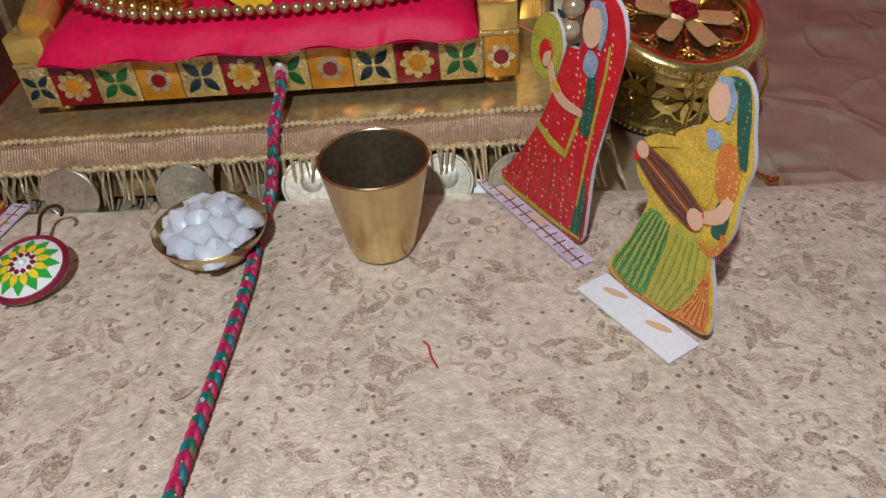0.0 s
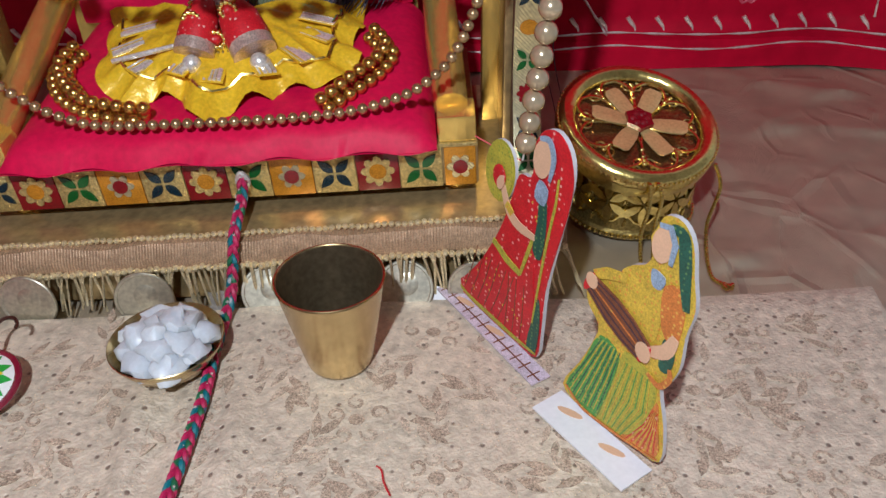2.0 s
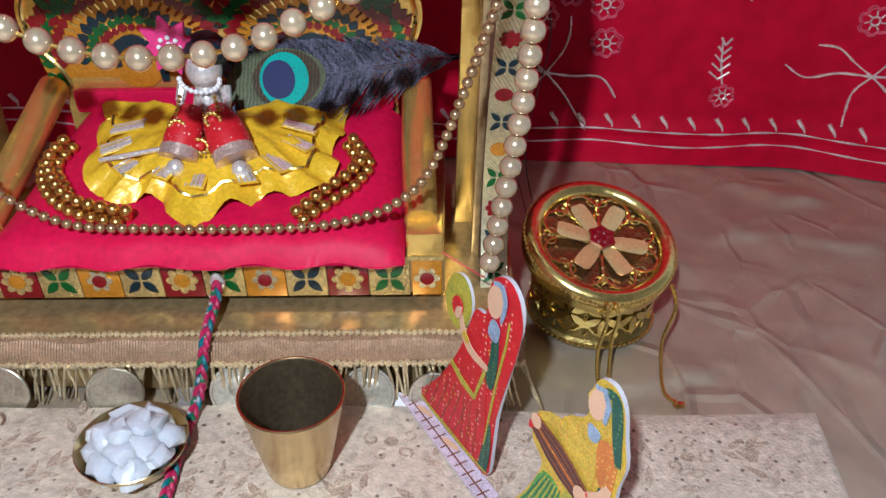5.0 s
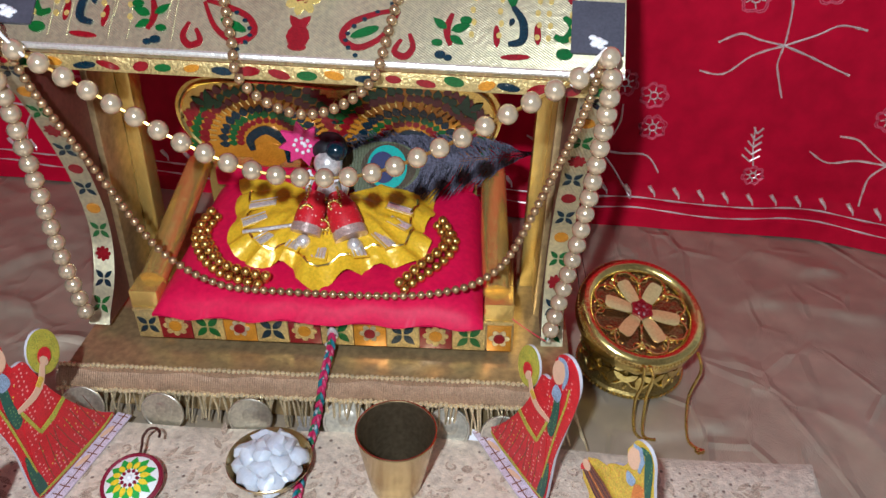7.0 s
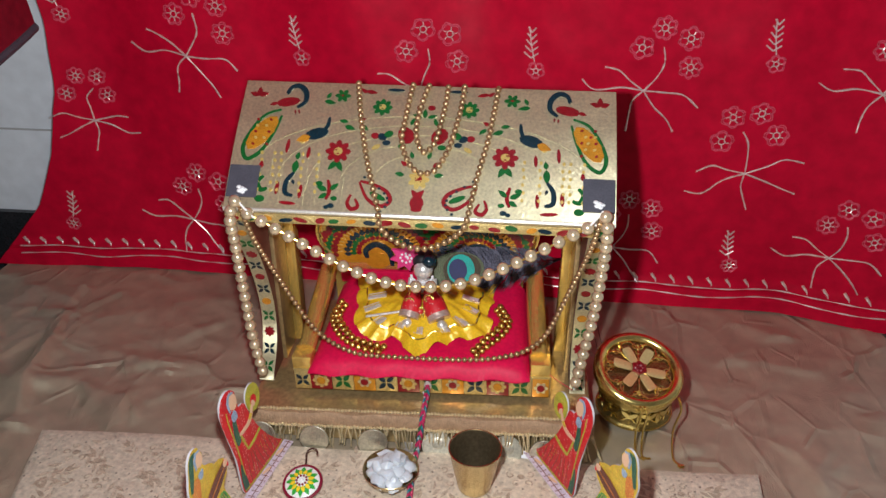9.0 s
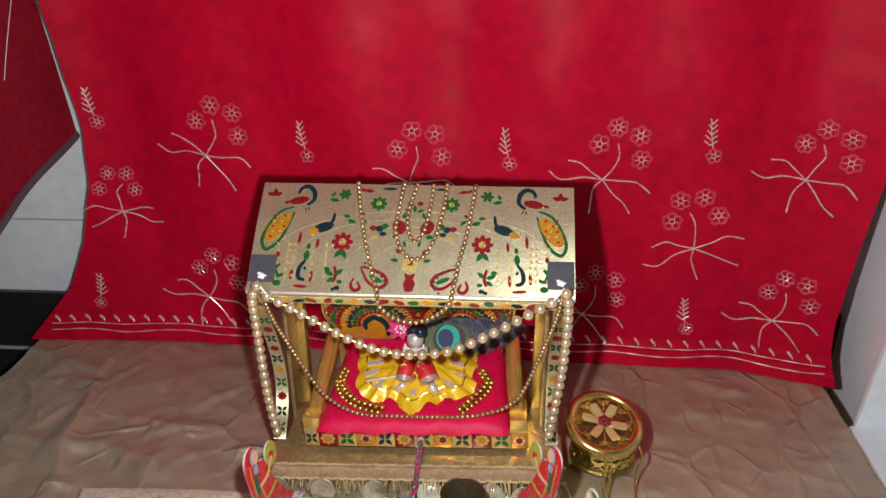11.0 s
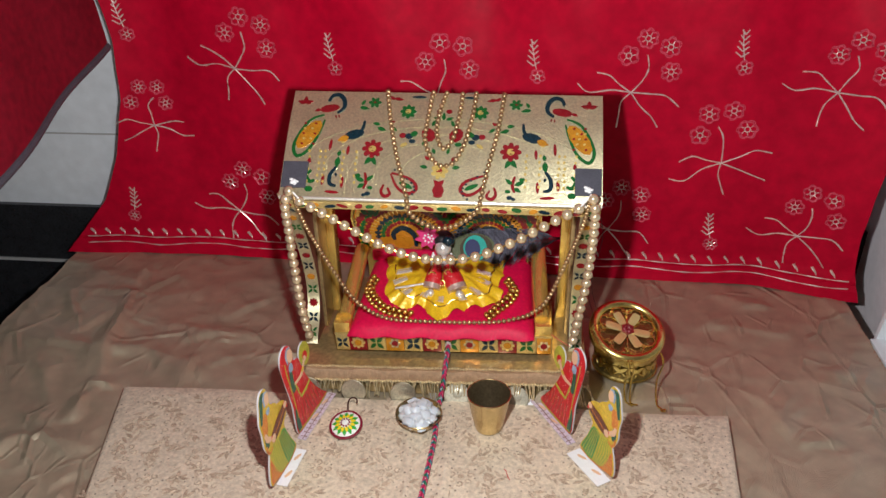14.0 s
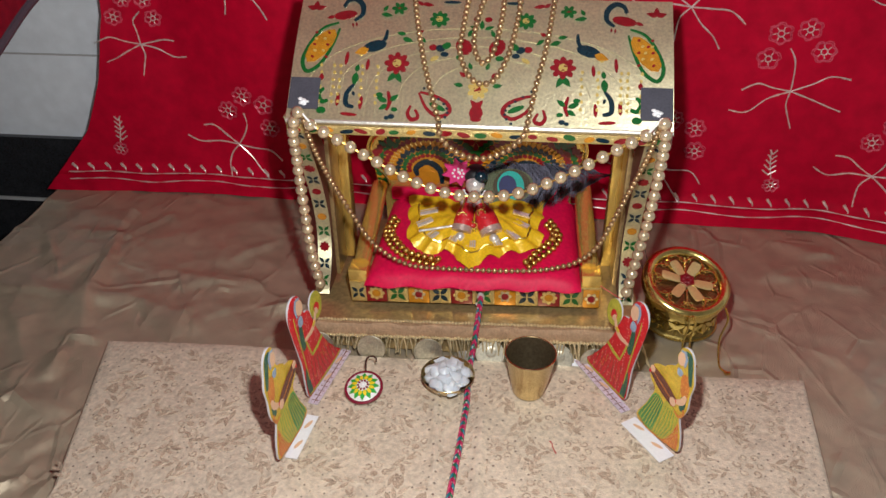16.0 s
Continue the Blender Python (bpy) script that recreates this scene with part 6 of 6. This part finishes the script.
    # fine bead chains that hang from the lid
    for pts in ([(0.2000, -0.0205, 0.0380), (0.2010, -0.0210, 0.0250), (0.1990, -0.0190, 0.0080), (0.2000, -0.0200, -0.0070), (0.2070, -0.0260, -0.0085)],
                [(0.2040, -0.0200, 0.0380), (0.2065, -0.0215, 0.0300), (0.2055, -0.0205, 0.0120), (0.2050, -0.0220, -0.0070), (0.2130, -0.0240, -0.0085)],
                [(0.2370, -0.0020, 0.0370), (0.2400, -0.0060, 0.0260), (0.2340, -0.0120, 0.0080), (0.2330, -0.0220, -0.0070), (0.2380, -0.0300, -0.0080)]):
        bm = bm_new()
        line = walk_along(smooth_path([(x + 0.0065, y + 0.0115 * min(max(z + 0.009, 0) / 0.02, 1), z) for x, y, z in pts], 12), 0.0017)
        for p in line:
            ball(bm, tuple(p), 0.0012, 6, 4)
        tube(bm, line, 0.0003, 4)
        part("bead_chain", bm, GOLD_BRIGHT, root)
    bm = bm_new()
    for k in range(8):
        ball(bm, (0.2450 + 0.002 * math.cos(k * 2.4), -0.0315 + 0.002 * math.sin(k * 2.4), -0.0082 + 0.0012 * (k % 3)), 0.0014, 6, 4)
    part("chain_tassel", bm, GOLD_BRIGHT, root)


make_trinket_box()


# ---- the four cut-out card figures: plain shapes, one mesh each ----
CARD_MATS = [CARD_EDGE, C_RED, C_OLIVE, C_SKIN, C_DGREEN, C_BLUE, C_YELLOW, CARD_WHITE, C_GREEN, C_ORANGE, C_BROWN, C_LILAC, C_DARK]
EDGE, RED, OLIVE, SKIN, DGREEN, BLUE, YEL, WHITE, GREEN, ORANGE, BROWNC, LILAC, DARK = range(13)


def stand(name, label, a, b, away, front, scale, draw):
    """A card that leans back a little on a folded foot. a, b: ends of its base line; away: the horizontal way it leans; front: how far its foot reaches."""
    a, b = Vector((*a, 0.0)), Vector((*b, 0.0))
    u = (b - a).normalized()
    n = Vector((-u.y, u.x, 0))
    if n.dot(Vector((*away, 0))) < 0:
        n = -n
    up = Vector((0, 0, math.cos(radians(1.5)))) + n * math.sin(radians(1.5))
    out = -(n - up * n.dot(up)).normalized()
    bm = bm_new()

    def place(s, v, h):
        return tuple(a + u * (s * scale[0]) + up * (v * scale[1]) + out * h + Vector((0, 0, 0.0010)))

    def foot(s, v, h):
        return tuple(a + u * s - n * v + Vector((0, 0, 0.0006 + h)))

    draw(bm, place, foot, front)
    ob = part(name, bm, CARD_MATS)
    return tagged(ob, label, "paper figure", "paper figures")


def layer(bm, place, outline, h, mi, thick=0.0003):
    prism(bm, outline, lambda s, v, k: place(s, v, h + k), thick, mi)


def sm(points):
    return [tuple(p) for p in smooth_path(points, 3, True)]


def draw_dancer(bm, place, foot, front):
    body = [(0.000, 0.003), (0.012, 0.001), (0.030, 0.001), (0.050, 0.002), (0.064, 0.004), (0.066, 0.020), (0.0665, 0.040), (0.070, 0.060), (0.0735, 0.078), (0.0755, 0.093), (0.073, 0.102), (0.066, 0.1065), (0.058, 0.104), (0.0535, 0.097), (0.0535, 0.090), (0.052, 0.083), (0.045, 0.081), (0.041, 0.070), (0.036, 0.056), (0.029, 0.042), (0.019, 0.026), (0.008, 0.012)]
    prism(bm, sm(body), lambda s, v, k: place(s, v, k - 0.0018), 0.0018, RED, EDGE)
    prism(bm, ellipse(0.032, 0.0765, 0.0100, 0.0140, -15, 20), lambda s, v, k: place(s, v, k - 0.0014), 0.0014, OLIVE, EDGE)
    dress = [(0.002, 0.0045), (0.013, 0.0025), (0.030, 0.003), (0.048, 0.0035), (0.057, 0.006), (0.060, 0.022), (0.058, 0.045), (0.0585, 0.062), (0.058, 0.080), (0.050, 0.0815), (0.0450, 0.079), (0.042, 0.070), (0.037, 0.056), (0.030, 0.042), (0.020, 0.026), (0.009, 0.013)]
    layer(bm, place, sm(dress), 0.0, RED)
    layer(bm, place, ribbon([tuple(p) for p in smooth_path([(0.0625, 0.024), (0.0645, 0.045), (0.0680, 0.064), (0.0715, 0.080), (0.0728, 0.093), (0.0690, 0.1020), (0.0635, 0.1030)], 4)], 0.0075), 0.0, RED)
    layer(bm, place, sm([(0.0575, 0.006), (0.0635, 0.006), (0.0650, 0.022), (0.0630, 0.034), (0.0600, 0.022)]), 0.0003, DGREEN)
    layer(bm, place, ribbon([tuple(p) for p in smooth_path([(0.0020, 0.0050), (0.013, 0.0032), (0.030, 0.0036), (0.048, 0.0042), (0.0640, 0.0060)], 4)], 0.0022), 0.0004, OLIVE)
    layer(bm, place, ribbon([(0.0602, 0.020), (0.0625, 0.040), (0.0650, 0.060), (0.0685, 0.080), (0.0690, 0.090)], 0.0013), 0.0005, OLIVE)
    layer(bm, place, ribbon([(0.0300, 0.0440), (0.0400, 0.0400), (0.0500, 0.0385)], 0.0038), 0.0005, OLIVE)
    layer(bm, place, ribbon([(0.0500, 0.0385), (0.0545, 0.0520), (0.0570, 0.0600)], 0.0020), 0.0005, OLIVE)
    layer(bm, place, sm([(0.0570, 0.054), (0.0620, 0.052), (0.0640, 0.064), (0.0630, 0.078), (0.0590, 0.079), (0.0585, 0.066)]), 0.0004, DGREEN)
    layer(bm, place, sm([(0.0560, 0.077), (0.0620, 0.076), (0.0635, 0.083), (0.0580, 0.085)]), 0.0006, BLUE)
    layer(bm, place, ellipse(0.0590, 0.0935, 0.0052, 0.0078, -12, 16), 0.0006, SKIN)
    layer(bm, place, ribbon([tuple(p) for p in smooth_path([(0.0570, 0.1010), (0.0625, 0.1020), (0.0655, 0.0960), (0.0640, 0.0870)], 4)], 0.0028), 0.0008, BLUE)
    layer(bm, place, ribbon([tuple(p) for p in smooth_path([(0.0350, 0.0740), (0.0400, 0.0640), (0.0470, 0.0600), (0.0580, 0.0600)], 4)], 0.0048), 0.0008, SKIN)
    layer(bm, place, ribbon([(0.0400, 0.0630), (0.0420, 0.0660)], 0.0060), 0.0010, YEL)
    layer(bm, place, ellipse(0.032, 0.0765, 0.0090, 0.0130, -15, 20), 0.0002, OLIVE)
    layer(bm, place, ellipse(0.0335, 0.0755, 0.0042, 0.0052, -15, 12), 0.0012, RED)
    layer(bm, place, ellipse(0.0350, 0.0735, 0.0022, 0.0036, -25, 10), 0.0016, SKIN)
    rnd = random.Random(5)
    for k in range(70):
        s, v = rnd.uniform(0.008, 0.058), rnd.uniform(0.006, 0.078)
        if v < 0.004 + (s - 0.002) * 1.35 and not 0.034 < v < 0.048:
            layer(bm, place, ellipse(s, v, 0.00045, 0.00055, 0, 5), 0.0003, YEL, 0.0002)
    for k in range(9):
        s = 0.008 + 0.0055 * k
        layer(bm, place, ribbon([(s, 0.006), (s + 0.005, 0.018), (s + 0.010, 0.034)] if k < 6 else [(s, 0.006), (s + 0.001, 0.018), (s + 0.001, 0.034)], 0.0005), 0.0003, BROWNC, 0.00015)
    # the folded foot with printed bricks
    prism(bm, [(-0.004, -0.001), (0.071, -0.001), (0.071, front), (-0.004, front)], foot, 0.0008, LILAC)
    for k in range(12):
        s = -0.002 + 0.0062 * k
        prism(bm, [(s, 0.001), (s + 0.0007, 0.001), (s + 0.0007, front - 0.001), (s, front - 0.001)], lambda x, y, h: foot(x, y, h + 0.0008), 0.0001, BROWNC)
    prism(bm, [(-0.004, front * 0.5), (0.071, front * 0.5), (0.071, front * 0.5 + 0.0007), (-0.004, front * 0.5 + 0.0007)], lambda x, y, h: foot(x, y, h + 0.0009), 0.0001, BROWNC)
    for s in (0.012, 0.036):
        prism(bm, ellipse(s, 0.0025, 0.0055, 0.0016, -14, 10), lambda x, y, h: foot(x, y, h + 0.0010), 0.0002, SKIN)


def draw_drummer(bm, place, foot, front):
    body = [(-0.002, 0.006), (0.010, 0.0015), (0.025, 0.002), (0.040, 0.005), (0.053, 0.008), (0.0515, 0.025), (0.0465, 0.040), (0.0500, 0.046), (0.0525, 0.055), (0.0520, 0.068), (0.0535, 0.080), (0.0505, 0.091), (0.0475, 0.102), (0.042, 0.1075), (0.035, 0.1065), (0.0320, 0.100), (0.0305, 0.096), (0.0325, 0.090), (0.030, 0.085), (0.024, 0.081), (0.019, 0.072), (0.010, 0.069), (0.0045, 0.063), (0.0065, 0.054), (0.013, 0.048), (0.012, 0.040), (0.006, 0.024)]
    prism(bm, sm(body), lambda s, v, k: place(s, v, k - 0.0018), 0.0018, YEL, EDGE)
    layer(bm, place, sm([(0.000, 0.0075), (0.010, 0.0030), (0.019, 0.0035), (0.023, 0.020), (0.026, 0.040), (0.0150, 0.044), (0.0080, 0.026)]), 0.0, GREEN)
    layer(bm, place, sm([(0.0195, 0.0035), (0.032, 0.0045), (0.040, 0.012), (0.045, 0.028), (0.0440, 0.042), (0.030, 0.046), (0.0265, 0.040), (0.0235, 0.020)]), 0.0, OLIVE)
    layer(bm, place, sm([(0.033, 0.0050), (0.051, 0.0090), (0.0495, 0.024), (0.0465, 0.034), (0.041, 0.014)]), 0.0002, ORANGE)
    for k in range(11):
        t = k / 10
        layer(bm, place, ribbon([(0.001 + 0.018 * t, 0.0075 - 0.004 * math.sin(math.pi * t) * 0.6), (0.009 + 0.014 * t, 0.026), (0.016 + 0.010 * t, 0.043)], 0.0005), 0.0003, YEL if k % 2 else DGREEN, 0.00015)
        layer(bm, place, ribbon([(0.022 + 0.012 * t, 0.0055), (0.025 + 0.018 * t, 0.024), (0.029 + 0.013 * t, 0.041)], 0.0005), 0.0003, GREEN if k % 2 else YEL, 0.00015)
        layer(bm, place, ribbon([(0.036 + 0.014 * t, 0.0065 + 0.003 * t), (0.043 + 0.006 * t, 0.020), (0.046 + 0.002 * t, 0.030)], 0.0005), 0.0004, YEL if k % 2 else RED, 0.00015)
    layer(bm, place, ribbon([tuple(p) for p in smooth_path([(0.0005, 0.0078), (0.010, 0.0032), (0.022, 0.0035), (0.036, 0.0055), (0.052, 0.0088)], 4)], 0.0014), 0.0005, ORANGE)
    layer(bm, place, sm([(0.021, 0.078), (0.030, 0.0835), (0.037, 0.086), (0.0410, 0.074), (0.040, 0.058), (0.030, 0.056), (0.0220, 0.064)]), 0.0001, YEL)
    layer(bm, place, sm([(0.0400, 0.082), (0.0480, 0.084), (0.0505, 0.074), (0.0490, 0.062), (0.0420, 0.066)]), 0.0003, ORANGE)
    layer(bm, place, ribbon([tuple(p) for p in smooth_path([(0.0385, 0.1040), (0.0435, 0.1035), (0.0460, 0.0960), (0.0480, 0.0870), (0.0505, 0.0780)], 4)], 0.0052), 0.0004, DGREEN)
    layer(bm, place, sm([(0.0440, 0.0620), (0.0495, 0.0600), (0.0490, 0.0500), (0.0440, 0.0500)]), 0.0002, DGREEN)
    layer(bm, place, ribbon([tuple(p) for p in smooth_path([(0.0400, 0.0440), (0.0460, 0.0420), (0.0500, 0.0480), (0.0490, 0.0520)], 4)], 0.0026), 0.0006, ORANGE)
    layer(bm, place, ellipse(0.0365, 0.0965, 0.0046, 0.0070, -8, 16), 0.0006, SKIN)
    layer(bm, place, ribbon([(0.0340, 0.1030), (0.0385, 0.1040), (0.0415, 0.0990), (0.0410, 0.0910)], 0.0026), 0.0008, BLUE)
    layer(bm, place, sm([(0.0340, 0.0860), (0.0400, 0.0850), (0.0390, 0.0800), (0.0350, 0.0800)]), 0.0005, BLUE)
    layer(bm, place, ribbon([tuple(p) for p in smooth_path([(0.0490, 0.0660), (0.0460, 0.0580), (0.0380, 0.0530)], 4)], 0.0056), 0.0008, SKIN)
    layer(bm, place, ribbon([(0.0240, 0.0760), (0.0150, 0.0730), (0.0085, 0.0690)], 0.0048), 0.0006, YEL)
    # the long drum
    c, s = math.cos(radians(-24)), math.sin(radians(-24))
    drum = [(0.0225 + x * c - y * s, 0.0585 + x * s + y * c) for x, y in ((-0.0165, -0.0042), (-0.0165, 0.0042), (-0.003, 0.0066), (0.006, 0.0066), (0.0165, 0.0050), (0.0165, -0.0050), (0.006, -0.0066), (-0.003, -0.0066))]
    layer(bm, place, drum, 0.0010, BROWNC, 0.0006)
    for k in (-0.0045, -0.0022, 0.0, 0.0022, 0.0045):
        pts = [(-0.0155, k * 0.7), (-0.003, k * 1.2), (0.006, k * 1.2), (0.0155, k * 0.9)]
        layer(bm, place, ribbon([(0.0225 + x * c - y * s, 0.0585 + x * s + y * c) for x, y in pts], 0.0005), 0.0016, DARK if k else ORANGE, 0.0002)
    for x, mi in ((-0.0168, RED), (0.0168, RED)):
        layer(bm, place, ellipse(0.0225 + x * c, 0.0585 + x * s, 0.0018, 0.0050, -24, 12), 0.0014, mi, 0.0004)
    layer(bm, place, ellipse(0.0375, 0.0525, 0.0036, 0.0042, 20, 12), 0.0019, SKIN)
    layer(bm, place, ellipse(0.0085, 0.0665, 0.0030, 0.0034, 20, 12), 0.0016, SKIN)
    # white folded foot
    prism(bm, [(-0.003, -0.001), (0.0460, -0.001), (0.0460, front), (-0.003, front)], foot, 0.0008, WHITE)
    for s0 in (0.008, 0.031):
        prism(bm, ellipse(s0, 0.0045, 0.0056, 0.0017, -20, 10), lambda x, y, h: foot(x, y, h + 0.0008), 0.0002, SKIN)


stand("paper_dancer", "cut-out card dancer in a red dress holding a mirror", (0.1125, -0.0360), (0.1465, -0.0935), (1, 0.6), 0.0085, (0.97, 1.03), draw_dancer)
stand("paper_drummer", "cut-out card drummer in a green and orange skirt", (0.1540, -0.1080), (0.1785, -0.1445), (1, 0.6), 0.0145, (0.92, 0.975), draw_drummer)
stand("paper_dancer", "cut-out card dancer in a red dress beside the toy umbrella", (-0.1175, -0.0460), (-0.1315, -0.1160), (-1, 0.2), 0.0085, (1.06, 1.06), draw_dancer)
stand("paper_drummer", "cut-out card drummer in a green skirt seen edge-on", (-0.1285, -0.1330), (-0.1345, -0.1800), (-1, 0.1), 0.0095, (1.06, 1.03), draw_drummer)


# ---- scraps tucked under the fringe ----
bm = bm_new()
box(bm, -0.011, 0.011, -0.0060, 0.0060, 0.0, 0.0005)
ob = part("paper_scrap", bm, CARD_WHITE)
ob.matrix_world = pose(0.1120, -0.0405, TABLE + 0.0062, 52, 0, -14)
tagged(ob, "small white paper scrap under the gold fringe", "paper")
rnd = random.Random(17)
bm = bm_new()
for i in range(5):
    for j in range(3):
        bm.verts.new((-0.007 + 0.0035 * i + rnd.uniform(-0.001, 0.001), -0.0385 + 0.0015 * j, TABLE + 0.0006 + 0.0058 * j + rnd.uniform(-0.001, 0.001)))
bm.verts.ensure_lookup_table()
for i in range(4):
    for j in range(2):
        bm.faces.new([bm.verts[k] for k in (i * 3 + j, i * 3 + 3 + j, i * 3 + 4 + j, i * 3 + 1 + j)])
bmesh.ops.solidify(bm, geom=list(bm.faces), thickness=0.0003)
tagged(part("foil_scrap", bm, SILVER), "crumpled scrap of silver foil under the fringe", "foil")


# ---- loose threads ----
bm = bm_new()
tube(bm, smooth_path([(0.0795, -0.1400, 0.0012), (0.0815, -0.1420, 0.0010), (0.0825, -0.1470, 0.0010), (0.0850, -0.1530, 0.0010)], 5), 0.0004, 5)
tagged(part("red_thread", bm, RED_THREAD), "tiny loose red thread lying on the mat", "thread")
for off in (0.0, 0.006):
    bm = bm_new()
    tube(bm, smooth_path([(0.1600, 0.060, 0.2050), (0.1700 + off, 0.070, 0.1500), (0.1640 + off, 0.085, 0.0800), (0.1760 + off, 0.100, 0.0250), (0.1850 + off * 2, 0.1050, TABLE + 0.001), (0.2050 + off, 0.1200, TABLE + 0.001)], 6), 0.00035, 4)
    tagged(part("black_thread", bm, BLACK_CLOTH), "fine black thread trailing from the shrine's post", "thread", "black threads")
bm = bm_new()
tube(bm, smooth_path([(0.1220, -0.0010, 0.0640), (0.1320, -0.0060, 0.0600), (0.1440, -0.0090, 0.0540)], 5), 0.0004, 5)
tagged(part("red_thread", bm, RED_THREAD), "thin red thread from the throne to the pearls", "thread")


# ---- woven sprays in the mat ----
def brocade():
    """Flowers of swirled petals ringed by slender leaf sprays, woven into the mat a hair above its ground."""
    rnd = random.Random(21)
    bm = bm_new()

    def place(u, v, h):
        return (u, v, -0.0006 + 0.5 * mat_z(u, v) + h)

    def ok(x, y):
        return -0.315 < x < 0.282 and -0.60 < y < -0.058

    def swirl(x, y, r, mi):
        a0 = rnd.uniform(0, 6.3)
        prism(bm, ribbon([(x + r * (1 - 0.09 * q) * math.cos(a0 + 0.75 * q), y + r * (1 - 0.09 * q) * math.sin(a0 + 0.75 * q)) for q in range(9)], r * 0.42), place, 0.00030, mi)

    def twig(x, y, turn, size):
        for q in range(4):
            a = turn + (34 if q % 2 else -34) + rnd.uniform(-12, 12)
            d = 0.0050 * size * (q - 1)
            px, py = x + d * math.cos(radians(turn)), y + d * math.sin(radians(turn))
            if ok(px, py):
                prism(bm, leaf(px, py, 0.0125 * size, 0.0040 * size, a, 4), place, 0.00030 + 0.00002 * q, q % 2)
        if ok(x, y):
            prism(bm, leaf(x + 0.012 * size * math.cos(radians(turn)), y + 0.012 * size * math.sin(radians(turn)), 0.012 * size, 0.0040 * size, turn, 4), place, 0.00036, 1)

    y, row = -0.590, 0
    while y < -0.045:
        x = -0.335 + (row % 2) * 0.034
        while x < 0.30:
            cx, cy = x + rnd.uniform(-0.007, 0.007), y + rnd.uniform(-0.006, 0.006)
            base = rnd.uniform(0, 360)
            count = rnd.choice((5, 6, 7))
            for q in range(count):
                a = radians(base + 360 * q / count)
                px, py = cx + 0.0092 * math.cos(a), cy + 0.0092 * math.sin(a)
                if ok(px, py):
                    swirl(px, py, 0.0040, q % 2)
            if ok(cx, cy):
                prism(bm, ellipse(cx, cy, 0.0034, 0.0030, 0, 8), place, 0.00030, 1)
            for q in range(4):
                a = base + 40 + 90 * q + rnd.uniform(-18, 18)
                twig(cx + 0.021 * math.cos(radians(a)), cy + 0.021 * math.sin(radians(a)), a + rnd.uniform(-50, 50), rnd.uniform(0.75, 1.1))
            x += 0.068
        y += 0.040
        row += 1
    ob = part("woven_spray", bm, [BROCADE_A, BROCADE_B], mat_ob)
    tagged(ob, kind="stuff")


BROCADE_A = mat("woven_taupe", (0.62, 0.495, 0.375), 0.45, 0.05, 0.35, 160, 0.6, 500)
BROCADE_B = mat("woven_beige", (0.555, 0.43, 0.32), 0.45, 0.05, 0.40, 160, 0.6, 500)
mat_ob = bpy.data.objects["brocade_mat"]
brocade()
